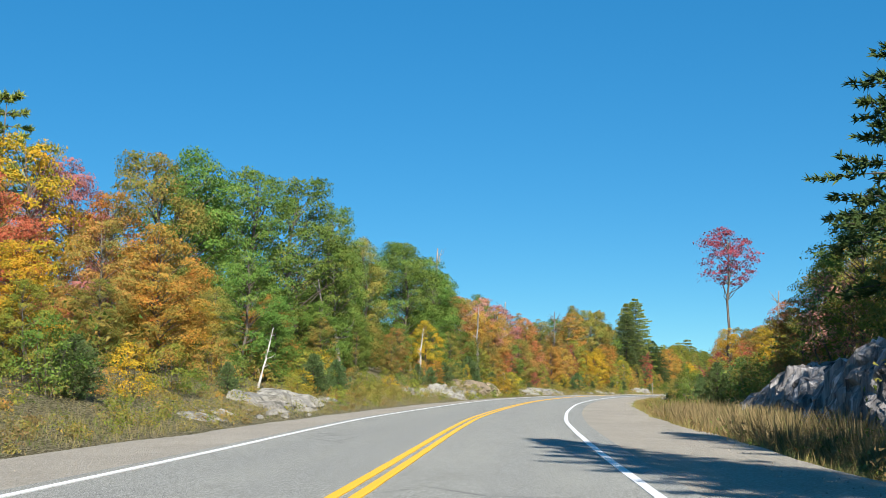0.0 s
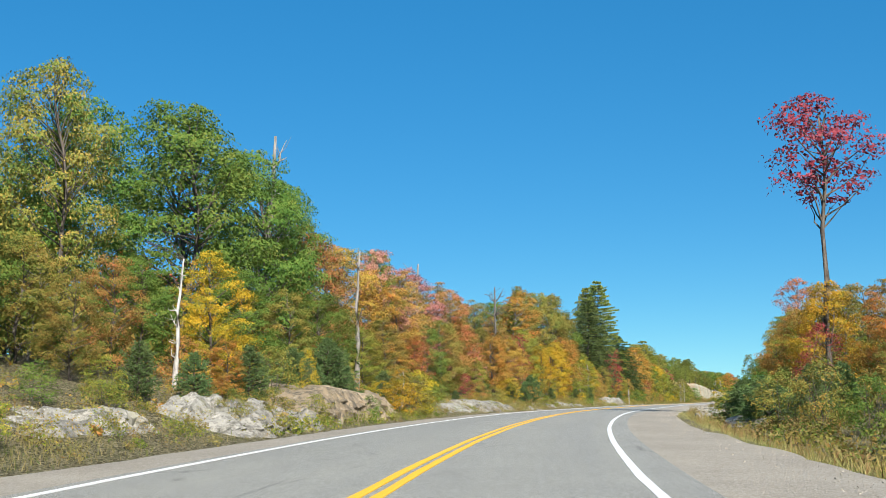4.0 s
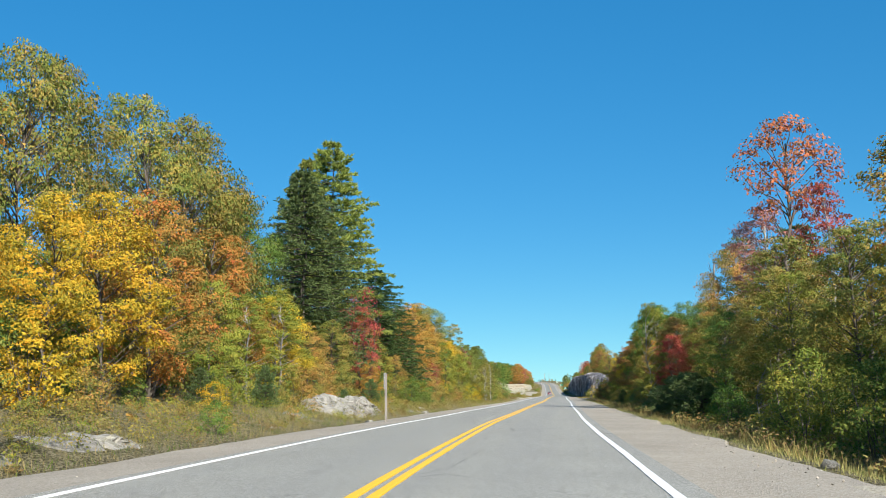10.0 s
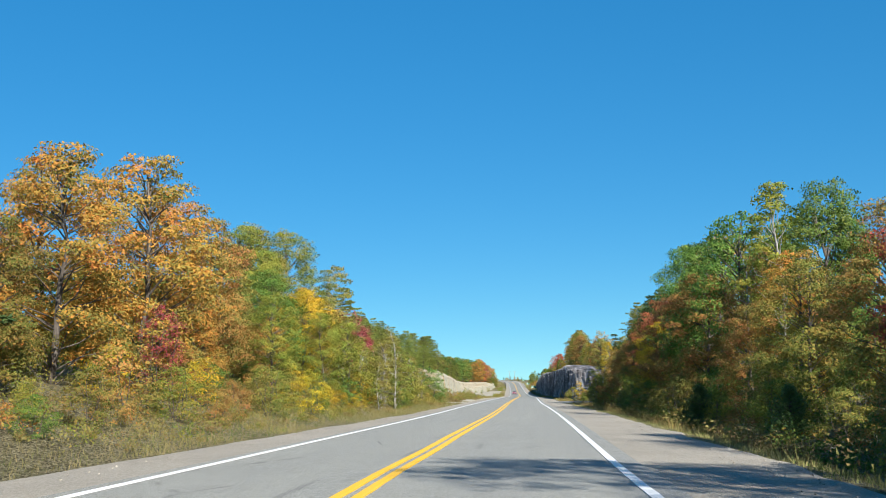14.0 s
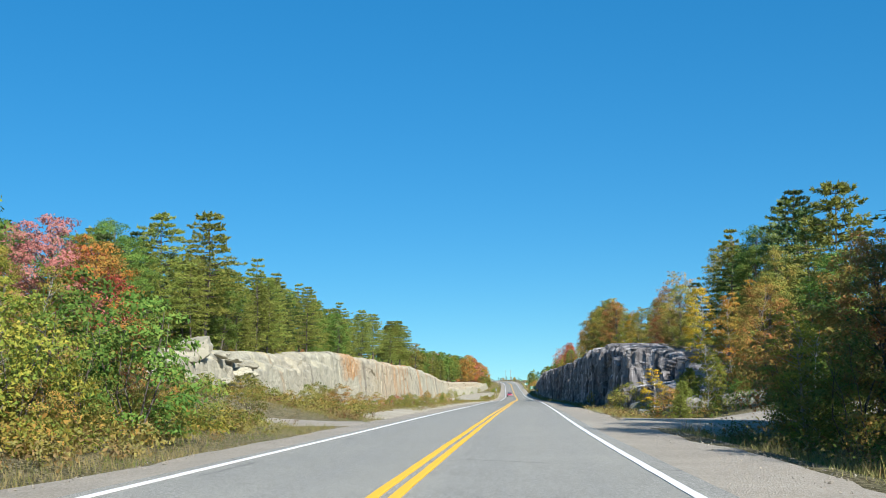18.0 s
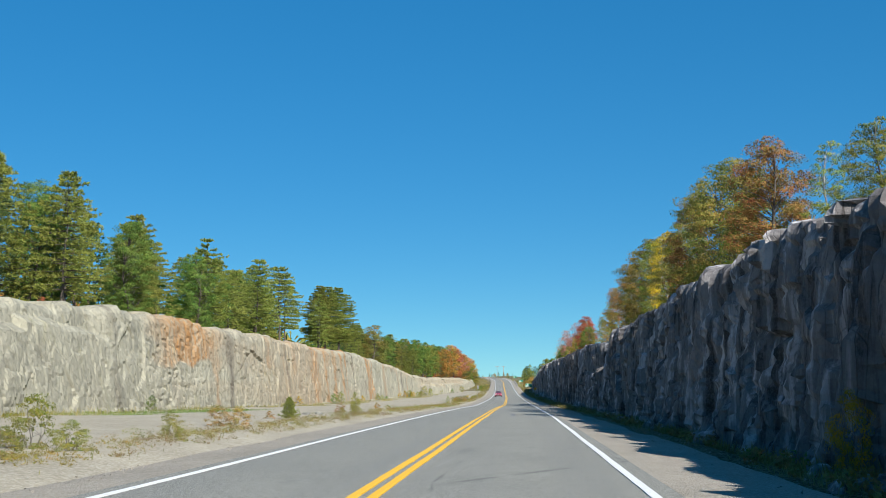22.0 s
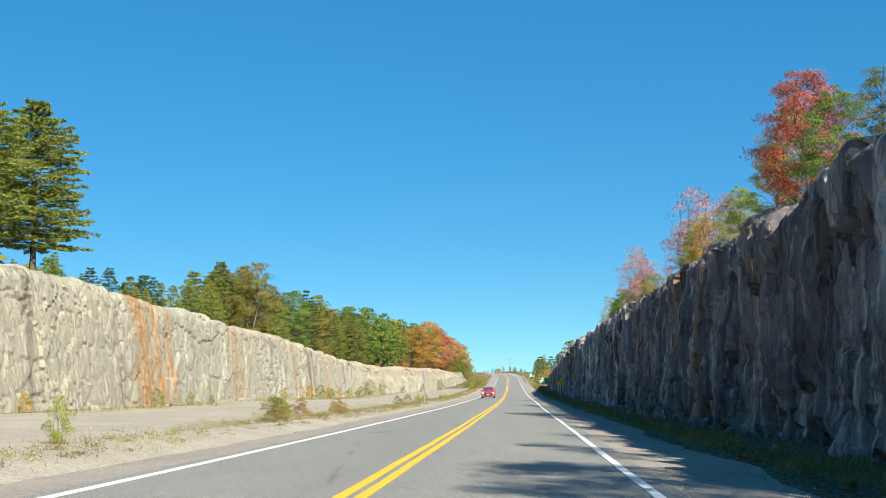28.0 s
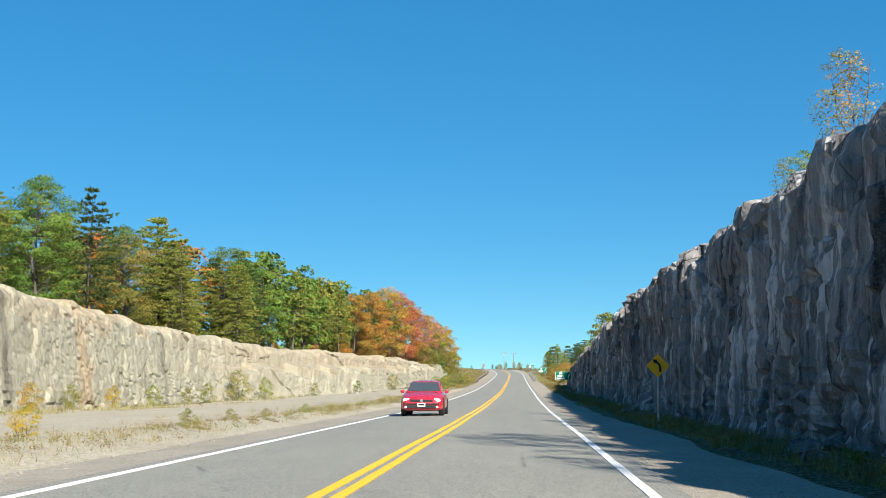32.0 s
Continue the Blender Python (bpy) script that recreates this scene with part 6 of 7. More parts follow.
# the tumbled blocks where the left rock cut begins
boulder(464, -29.6, 3.4, 300, up=4.7, stretch=(1.25, 0.9, 0.75), tilt=-12.0)
for k in range(46):
    s = 438 + 44 * (k + dice.random()) / 46
    line, tip = float(np.interp(s, *zip(*LEFT_LINE))), float(np.interp(s, *zip(*LEFT_TOP)))
    up = tip * dice.uniform(0.15, 0.98)
    boulder(s, line + 0.5 - 0.13 * up - dice.uniform(0.0, 0.5), dice.uniform(0.9, 1.9), 301 + k, up=up - 0.3, stretch=(1.35, 0.85, 0.55), tilt=dice.uniform(-20, 20))
# fallen stones at the foot of both cuts and by the tracks
for k in range(150):
    s = dice.uniform(470, 850)
    line = float(np.interp(s, *zip(*LEFT_LINE)))
    boulder(s, line + abs(dice.gauss(1.6, 0.7)), dice.uniform(0.18, 0.75) ** 1.2, 400 + k, GRANITE, "small fallen granite block below the rock cut", stretch=(1.1, 0.9, 0.75))
for k in range(110):
    s = dice.uniform(448, 900)
    line = float(np.interp(s, *zip(*RIGHT_LINE)))
    boulder(s, line - abs(dice.gauss(1.0, 0.5)), dice.uniform(0.18, 0.7), 600 + k, SHADED_GRANITE, "small fallen grey block below the rock cut", stretch=(1.1, 0.9, 0.75))
for k in range(60):
    s, u = dice.choice(((166, 8.4), (195, 8.6), (122, 8.8), (421, 9.5), (230, -7), (170, -7.4), (108, -7.6), (45, -8), (259, -7.4), (422, -11), (700, -8), (520, -10)))
    boulder(s + dice.gauss(0, 3), u + dice.gauss(0, 0.7), dice.uniform(0.12, 0.45), 800 + k, LEDGE, "loose pale stone in the roadside grass", stretch=(1.1, 0.9, 0.7))


# ---- grass, reeds and weeds ----
def blades(name, label, colour, s, u, tall, broad, seed, category="grass", lean=0.35):
    """Many single blades on the ground as one sheet of stuff."""
    rng = np.random.default_rng(seed)
    n = len(s)
    x, y, z = spot(s, u, ground_height(s, u) - 0.03)
    p = np.stack([x, y, z], 1)
    a = rng.uniform(0, 2 * np.pi, n)
    side = np.stack([np.cos(a), np.sin(a), np.zeros(n)], 1) * (broad * rng.uniform(0.6, 1.4, n))[:, None]
    tip = rng.normal(size=(n, 3)) * (lean * tall)[:, None]
    tip[:, 2] = tall * rng.uniform(0.7, 1.2, n)
    v = np.stack([p - side, p + side, p + tip], 1).reshape(-1, 3)
    me = mesh_of(name, v, np.arange(3 * n).reshape(-1, 3), LEAF[colour])
    return tagged(new(name, me), label, category, kind="stuff")


def scatter(n, s0, s1, u0, u1, seed, patchy=6.0, keep=0.0):
    """Places on a verge, thicker in patches."""
    rng = np.random.default_rng(seed)
    s, u = rng.uniform(s0, s1, n * 3), u0 + (u1 - u0) * rng.beta(1.1, 1.5, n * 3)
    good = ripple(s / patchy, u / 2.2, seed) + 0.5 * ripple(s / 1.3, u / 0.9, seed + 1) + rng.normal(size=3 * n) * 0.35 > keep
    return s[good][:n], u[good][:n]


verge = np.random.default_rng(77)
for name, colour, n, s0, s1, u0, u1, h0, h1, w, seed, keep in (
        ("dry_grass", "grass", 80000, 8, 428, -5.8, -12.0, 0.06, 0.30, 0.009, 1, 0.0), ("short_dry_grass", "grass", 110000, 8, 428, -5.9, -10.5, 0.03, 0.15, 0.009, 21, -0.5), ("short_dry_grass", "grass", 80000, 8, 440, 6.6, 10, 0.03, 0.16, 0.009, 22, -0.5), ("green_grass", "turf", 17000, 8, 428, -6.0, -13, 0.06, 0.26, 0.009, 2, 0.25),
        ("dry_grass", "grass", 60000, 14, 442, 7.2, 12.5, 0.06, 0.28, 0.009, 3, 0.0), ("green_grass", "turf", 12000, 14, 442, 7.4, 13, 0.08, 0.3, 0.009, 4, 0.25),
        ("dry_grass", "grass", 40000, 440, 900, -5.9, -8.6, 0.05, 0.3, 0.014, 5, 0.0), ("weeds", "weed", 8000, 440, 900, -5.6, -10.5, 0.08, 0.42, 0.012, 6, 0.55),
        ("green_grass", "turf", 9000, 560, 606, -6.2, -9.0, 0.06, 0.24, 0.016, 7, 0.0), ("green_grass", "turf", 6000, 520, 548, -17, -26, 0.1, 0.3, 0.03, 8, -0.2), ("dry_grass", "grass", 12000, 445, 860, -21, -27, 0.15, 0.6, 0.025, 9, 0.35),
        ("dark_grass", "weed", 22000, 446, 930, 7.3, 10.4, 0.12, 0.5, 0.02, 10, 0.05), ("dry_grass", "grass", 24000, 417, 930, 6.4, 9.0, 0.06, 0.32, 0.007, 11, 0.4), ("dry_grass", "grass", 30000, 415, 462, -8, -26, 0.12, 0.45, 0.010, 12, 0.1),
        ("dry_grass", "grass", 9000, 905, 1060, -5.4, -16, 0.2, 0.6, 0.05, 13, 0.0), ("dry_grass", "grass", 9000, 930, 1060, 5.6, 16, 0.2, 0.6, 0.05, 14, 0.0), ("weeds", "weed", 14000, 8, 440, 7.2, 9.5, 0.15, 0.55, 0.012, 15, 0.2)):
    s, u = scatter(n, s0, s1, u0, u1, 700 + seed, keep=keep)
    bare = (u < 0) & (-u < np.interp(s, *zip(*LEFT_REACH)) + 0.1 + 0.5 * verge.random(len(s)) ** 2)
    s, u = s[~bare], u[~bare]
    for d0, d1, sign in ((159, 195, 1), (402, 418, 1), (405.5, 415, -1)):
        off = (s > d0) & (s < d1) & (np.sign(u) == sign)
        s, u = s[~off], u[~off]
    blades(name, {"grass": "dry yellow roadside grass", "turf": "short green roadside grass", "weed": "brown seeding roadside weeds"}[colour], colour, s, u, verge.uniform(h0, h1, len(s)), np.full(len(s), w), seed)


def brush(name, label, colour, mounds, s0, s1, u0, u1, low, high, each, size, seed):
    """Low leafy growth that nobody could count: mounds of small leaves along a strip, as one sheet of stuff."""
    rng = np.random.default_rng(seed)
    s, u = rng.uniform(s0, s1, mounds), rng.uniform(min(u0, u1), max(u0, u1), mounds)
    keep = ripple(s / 8, u / 3, seed) + rng.normal(size=mounds) * 0.5 > -0.25
    for d0, d1, sign in ((158, 196, 1), (402, 418, 1), (405.5, 415.5, -1)):
        keep &= ~((s > d0) & (s < d1) & (np.sign(u) == sign))
    s, u = s[keep], u[keep]
    tall = rng.uniform(low, high, len(s))
    k = np.repeat(np.arange(len(s)), each)
    d = rng.normal(size=(len(k), 3))
    d /= np.linalg.norm(d, axis=1)[:, None]
    d *= rng.uniform(0, 1, len(k))[:, None] ** 0.4
    ps, pu = s[k] + d[:, 0] * tall[k] * 0.75, u[k] + d[:, 1] * tall[k] * 0.75
    x, y, z = spot(ps, pu, ground_height(ps, pu) + tall[k] * (0.45 + 0.5 * d[:, 2]))
    tris = leaf_triangles(np.stack([x, y, z], 1), size, rng, d + np.array([0, 0, 0.5]) + 0.6 * rng.normal(size=(len(k), 3)), long=1.2)
    v = tris.reshape(-1, 3)
    tagged(new(name, mesh_of(name, v, np.arange(len(v)).reshape(-1, 3), LEAF[colour])), label, "undergrowth", kind="stuff")


for k, (colour, words, n, s0, s1, u0, u1, low, high, each, size) in enumerate((
        ("olive", "olive and brown low undergrowth on the bank", 1500, 10, 445, -7.6, -13.5, 0.25, 0.8, 110, 0.055), ("weed", "brown seeding weeds on the bank", 1500, 10, 445, -7.2, -12.5, 0.2, 0.65, 110, 0.05),
        ("lime", "yellow-green low undergrowth on the bank", 700, 10, 445, -7.6, -13, 0.25, 0.8, 110, 0.055), ("rust", "rust-coloured low bushes on the bank", 350, 10, 400, -9, -13.5, 0.25, 0.7, 60, 0.085),
        ("olive", "olive and brown low undergrowth by the ditch", 1100, 10, 445, 8.2, 13, 0.3, 1.0, 60, 0.09), ("weed", "brown seeding weeds by the ditch", 1100, 10, 445, 7.6, 11.5, 0.25, 0.9, 60, 0.085), ("green", "green low undergrowth by the ditch", 1100, 10, 445, 8.6, 13.5, 0.3, 1.1, 60, 0.09),
        ("olive", "dense shady understorey of olive saplings", 420, 5, 400, -14, -26, 1.6, 4.2, 210, 0.16), ("green", "dense shady understorey of green saplings", 420, 5, 400, -14, -28, 1.6, 4.2, 210, 0.16),
        ("olive", "dense shady understorey of olive saplings", 420, 5, 445, 13.5, 26, 1.4, 4.2, 210, 0.16), ("green", "dense shady understorey of green saplings", 420, 5, 445, 13, 28, 1.4, 4.2, 210, 0.16),
        ("olive", "olive brush before the gravel track", 260, 380, 399, -7.6, -17, 0.4, 1.2, 70, 0.10), ("lime", "yellow-green brush before the gravel track", 160, 380, 399, -7.8, -17, 0.4, 1.1, 70, 0.10), ("weed", "brown weeds before the gravel track", 200, 376, 399, -7, -14, 0.3, 0.8, 70, 0.09), ("rust", "rust brush beyond the gravel track", 50, 419, 440, -9, -26, 0.5, 1.3, 70, 0.10), ("lime", "yellow-green brush beyond the gravel track", 60, 417, 440, -8, -26, 0.5, 1.4, 70, 0.10), ("olive", "olive brush beyond the gravel track", 110, 417, 428, -7, -28, 0.4, 1.1, 70, 0.10), ("weed", "brown weeds beyond the gravel track", 120, 417, 428, -6.5, -28, 0.3, 0.8, 70, 0.10), ("olive", "olive brush where the rock cut begins", 110, 414, 456, -9, -26, 0.35, 1.1, 70, 0.10), ("lime", "yellow-green brush where the rock cut begins", 60, 414, 456, -9, -26, 0.35, 1.0, 70, 0.10), ("weed", "brown weeds where the rock cut begins", 130, 414, 456, -7.5, -24, 0.3, 0.8, 70, 0.10),
        ("weed", "brown dry weeds along the shoulder of the cut", 1100, 417, 930, 6.4, 8.6, 0.15, 0.45, 50, 0.08), ("lime", "green weeds in front of the ledge", 90, 98, 132, -7.2, -8.6, 0.3, 0.8, 60, 0.085),
        ("olive", "far olive canopy of the woods behind the road", 1540, -60, 960, -44, -240, 4.5, 8, 30, 1.6), ("green", "far green canopy of the woods behind the road", 1540, -60, 960, -44, -240, 4.5, 8, 30, 1.6), ("rust", "far rust-coloured canopy of the woods behind the road", 260, -60, 900, -44, -240, 4, 7, 60, 1.2),
        ("olive", "far olive canopy of the woods behind the road", 1540, -60, 960, 44, 240, 4.5, 8, 30, 1.6), ("green", "far green canopy of the woods behind the road", 1540, -60, 960, 44, 240, 4.5, 8, 30, 1.6), ("orange", "far orange canopy of the woods behind the road", 260, -60, 900, 44, 240, 4, 7, 60, 1.2),
        ("dark", "far dark canopy of the woods over the crest", 150, 960, 1050, -60, -240, 4, 7, 60, 1.1), ("dark", "far dark canopy of the woods over the crest", 150, 960, 1100, 34, 240, 4, 6, 60, 1.1),
        ("green", "green weeds at the foot of the shaded cut", 90, 446, 930, 7.4, 9.6, 0.2, 0.6, 50, 0.09), ("weed", "brown weeds on the edge of the gravel pad", 2000, 446, 900, -6.1, -8.3, 0.12, 0.42, 90, 0.032), ("olive", "olive weeds on the edge of the gravel pad", 700, 446, 900, -6.3, -8.5, 0.12, 0.5, 100, 0.034), ("lime", "sparse yellow-green weeds on the gravel pad", 260, 446, 900, -6, -11, 0.12, 0.45, 90, 0.034))):
    brush("undergrowth", words, colour, n, s0, s1, u0, u1, low, high, each, size, 1100 + k)


def pebbles(label, n, s0, s1, u0, u1, small, big, material, seed):
    """Loose stones lying on gravel, as one sheet of stuff."""
    rng = np.random.default_rng(seed)
    s, u = rng.uniform(s0, s1, n), rng.uniform(min(u0, u1), max(u0, u1), n)
    x, y, z = spot(s, u, np.where(np.abs(u) < 7.0, -0.085, ground_height(s, u) + 0.08))
    size = rng.uniform(small, big, n) ** 1.0
    corners = rng.normal(size=(n, 4, 3))
    corners /= np.linalg.norm(corners, axis=2)[:, :, None]
    corners += np.array([[1, 0, -0.3], [-0.6, 0.8, -0.3], [-0.6, -0.8, -0.3], [0, 0, 0.9]])
    v = np.stack([x, y, z], 1)[:, None, :] + corners * (size * 0.4)[:, None, None] * np.array([1, 1, 0.8])
    f = np.array([[0, 1, 3], [1, 2, 3], [2, 0, 3], [0, 2, 1]])
    faces = (np.arange(n)[:, None, None] * 4 + f[None]).reshape(-1, 3)
    tagged(new("loose_stones", mesh_of("loose_stones", v.reshape(-1, 3), faces, material)), label, "stones", kind="stuff")


pebbles("loose stones on the gravel shoulder", 9000, 5, 450, -4.3, -5.8, 0.015, 0.06, SHOULDER, 71)
pebbles("loose stones on the gravel shoulder", 12000, 5, 720, 4.3, 6.6, 0.015, 0.06, SHOULDER, 72)
pebbles("loose stones on the gravel shoulder", 6000, 450, 860, -4.3, -5.6, 0.015, 0.06, SHOULDER, 73)
pebbles("loose stones on the gravel pad", 9000, 430, 860, -8, -25, 0.03, 0.12, SAND, 74)
pebbles("loose stones on the gravel drive", 3000, 162, 192, 7, 30, 0.03, 0.12, SAND, 75)


def reed_mesh(seed, count=170, tall=1.5):
    rng = np.random.default_rng(seed)
    p = np.concatenate([rng.normal(size=(count, 2)) * 0.38, np.zeros((count, 1))], 1)
    h = tall * rng.uniform(0.55, 1.1, count)
    a = rng.uniform(0, 6.28, count)
    side = np.stack([np.cos(a), np.sin(a), 0 * a], 1) * 0.02
    bend = np.concatenate([p[:, :2] * 0.5 + rng.normal(size=(count, 2)) * 0.12, h[:, None]], 1)
    mid = p + bend * np.array([0.4, 0.4, 0.6])
    tris = np.concatenate([np.stack([p - side, p + side, mid], 1), np.stack([mid - side, mid + side, p + bend], 1)])
    return crown_mesh("blades", tris)


def reeds():
    """All the reeds in the ditches as one sheet of stuff."""
    clumps = [reed_mesh(900 + k) for k in range(3)]
    raw = []
    for me in clumps:
        v = np.empty(len(me.vertices) * 3, np.float32)
        me.vertices.foreach_get("co", v)
        raw.append(v.reshape(-1, 3))
        bpy.data.meshes.remove(me)
    out = []
    for k in range(100):
        s, u = dice.choice(((30, 9.2), (36, 9.4), (42, 9.3), (48, 9.6), (26, 9.4), (54, 9.3), (60, 9.4), (38, 10.2), (46, 10.4), (52, 10.3), (33, 10.2), (44, 9.0), (62, 8.9), (50, 9.0)))
        at = np.array(on_ground(s + dice.gauss(0, 2.2), u + dice.gauss(0, 0.5), 0.05))
        out.append(dice.choice(raw) * dice.uniform(0.45, 0.9) * np.array([dice.choice((-1, 1)), 1, 1]) + at)
    v = np.concatenate(out)
    tagged(new("reeds", mesh_of("reeds", v, np.arange(len(v)).reshape(-1, 3), LEAF["reed"])), "tall straw-coloured reeds in the roadside ditch", "reeds", kind="stuff")


reeds()
# scattered saplings and weeds on the pad, and bushes at the foot of the left cut
plant("youngpine", "needle", 515, -9.6, 1.2), plant("shrub", "olive", 532, -8.7, 1.4, wide=0.5), plant("shrub", "lime", 628, -8.4, 1.2, wide=0.55), plant("shrub", "rust", 478, -8.6, 1.5, wide=0.9), plant("shrub", "lime", 483, -9, 1.3)
for s, colour, h in ((546, "green", 1.2), (640, "lime", 1.8), (632, "green", 1.6), (608, "yellow", 1.2), (666, "yellow", 1.2), (690, "lime", 1.4), (700, "lime", 1.1), (705, "green", 0.8), (739, "yellow", 1.4), (758, "yellow", 1.9), (762, "lime", 2.1), (768, "yellow", 1.7), (776, "lime", 1.6), (783, "yellow", 1.5),
                     (790, "lime", 1.6), (798, "olive", 1.4), (806, "lime", 1.8), (815, "olive", 3.0), (820, "lime", 2.2), (832, "olive", 1.5), (846, "green", 1.6), (860, "olive", 2.2)):
    plant("shrub", colour, s, float(np.interp(s, *zip(*LEFT_LINE))) + dice.uniform(1.2, 2.2), h, wide=0.8)
wood(645, 670, -9.5, -7.2, 9, [("shrub", "olive"), ("shrub", "rust"), ("shrub", "lime")], 0.5, 1.1)
wood(690, 760, -10, -7, 10, [("shrub", "lime"), ("shrub", "olive"), ("shrub", "yellow")], 0.4, 0.9)
wood(850, 905, -11, -6.5, 12, [("shrub", "green"), ("shrub", "olive"), ("shrub", "lime")], 0.8, 2.0, False)
wood(484, 560, -10.4, -7.2, 10, [("shrub", "olive"), ("shrub", "rust")], 0.4, 0.9)
wood(445, 456, -10.2, -7.4, 11, [("shrub", "rust"), ("shrub", "red"), ("shrub", "olive"), ("shrub", "lime")], 0.6, 1.4)
wood(456, 484, -10.4, -7.4, 14, [("shrub", "olive"), ("shrub", "rust"), ("shrub", "lime")], 0.4, 0.9)
plant("shrub", "yellow", 481, 8.4, 1.7, wide=0.5), plant("shrub", "olive", 449, 8.6, 1.8), plant("shrub", "lime", 453, 9.2, 2.2, wide=0.7)
build_back_woods()

# ---- signs, posts and rails ----
RUSTED_STEEL = plain("weathered_brown_steel", (0.075, 0.055, 0.042), 0.7, 0.4)
STEEL = plain("galvanised_steel", (0.42, 0.43, 0.43), 0.45, 0.7)
SIGN_YELLOW = plain("yellow_sign_sheeting", (0.85, 0.42, 0.01), 0.35, 0.0, 0.08)
SIGN_GREEN = plain("green_sign_sheeting", (0.0, 0.16, 0.075), 0.4, 0.0, 0.08)
SIGN_WHITE = plain("white_sign_sheeting", (0.8, 0.8, 0.78), 0.4, 0.0, 0.05)
SIGN_BLACK = plain("black_sign_paint", (0.012, 0.012, 0.012), 0.5)
SIGN_BACK = plain("bare_aluminium", (0.22, 0.225, 0.23), 0.6, 0.3)
OLD_TIMBER = bark("grey_weathered_timber", (0.34, 0.31, 0.27), (0.17, 0.15, 0.13), 6.0)


def panel(width, height, thick=0.012, radius=0.05):
    bm = bmesh.new()
    got = box(bm, (width, thick, height))
    edges = [e for e in bm.edges if abs(e.verts[0].co.y - e.verts[1].co.y) > thick / 2]
    bmesh.ops.bevel(bm, geom=edges, offset=radius, segments=4, affect="EDGES", profile=0.5)
    return bm


def bar(width, height, at, turn=0.0):
    bm = bmesh.new()
    box(bm, (width, 0.004, height), at, Matrix.Rotation(radians(turn), 4, "Y"))
    return bm


def post_mesh(height, size=0.09):
    bm = bmesh.new()
    box(bm, (size, size, height + 0.4), (0, 0, height / 2 - 0.2), bevel=0.008)
    return bm


def sign_base(name, label, s, u, turn=0.0):
    x, y, z = on_ground(s, u)
    return thing(name, label, "road sign", pose(x, y, z, 0, 0, heading(s) + turn), "road signs"), float(ground_height(s, u))


def arrow_outline(width, points):
    """A flat ribbon along points in the sign's plane, 4 mm thick."""
    bm = bmesh.new()
    left, right = [], []
    for i, (x, z) in enumerate(points):
        a, b = points[max(i - 1, 0)], points[min(i + 1, len(points) - 1)]
        d = Vector((b[0] - a[0], b[1] - a[1])).normalized()
        left.append((x - d.y * width / 2, z + d.x * width / 2)), right.append((x + d.y * width / 2, z - d.x * width / 2))
    for y in (0.0,):
        ls, rs = [bm.verts.new((x, y, z)) for x, z in left], [bm.verts.new((x, y, z)) for x, z in right]
        for i in range(len(ls) - 1):
            bm.faces.new((ls[i], rs[i], rs[i + 1], ls[i + 1]))
        d = (Vector(points[-1]) - Vector(points[-2])).normalized()
        n, tip = Vector((-d.y, d.x)), Vector(points[-1])
        bm.faces.new([bm.verts.new((p.x, y, p.y)) for p in (tip + n * width * 1.15, tip - n * width * 1.15, tip + d * width * 1.9)])
    got = bmesh.ops.extrude_face_region(bm, geom=bm.faces[:])
    bmesh.ops.translate(bm, verts=[v for v in got["geom"] if isinstance(v, bmesh.types.BMVert)], vec=(0, -0.004, 0))
    bmesh.ops.recalc_face_normals(bm, faces=bm.faces)
    return bm


def curve_sign(s, u):
    """A yellow diamond with a black arrow that bends to the left."""
    ob, low = sign_base("curve_warning_sign", "yellow diamond warning sign with black bent arrow, steel post", s, u, 0)
    part("post", post_mesh(2.36 - low, 0.065), ob, "galvanised steel post", STEEL)
    up = 2.02 - low
    plate = panel(0.62, 0.62)
    bmesh.ops.rotate(plate, verts=plate.verts, matrix=Matrix.Rotation(radians(45), 3, "Y"))
    bmesh.ops.translate(plate, verts=plate.verts, vec=(0, -0.05, up))
    plate = part("plate", plate, ob, material=SIGN_YELLOW)
    a = arrow_outline(0.085, [(0.09, -0.24), (0.09, -0.10), (0.075, -0.01), (0.03, 0.07), (-0.06, 0.14)])
    bmesh.ops.translate(a, verts=a.verts, vec=(0, -0.0585, up))
    part("arrow", a, plate, "black bent arrow", SIGN_BLACK)
    for dz in (-0.2, 0.2):
        b = bmesh.new()
        bmesh.ops.create_cone(b, cap_ends=True, segments=10, radius1=0.014, radius2=0.012, depth=0.01, matrix=Matrix.Translation((0, -0.062, up + dz)) @ Matrix.Rotation(radians(90), 4, "X"))
        part("bolt", b, plate, material=STEEL)


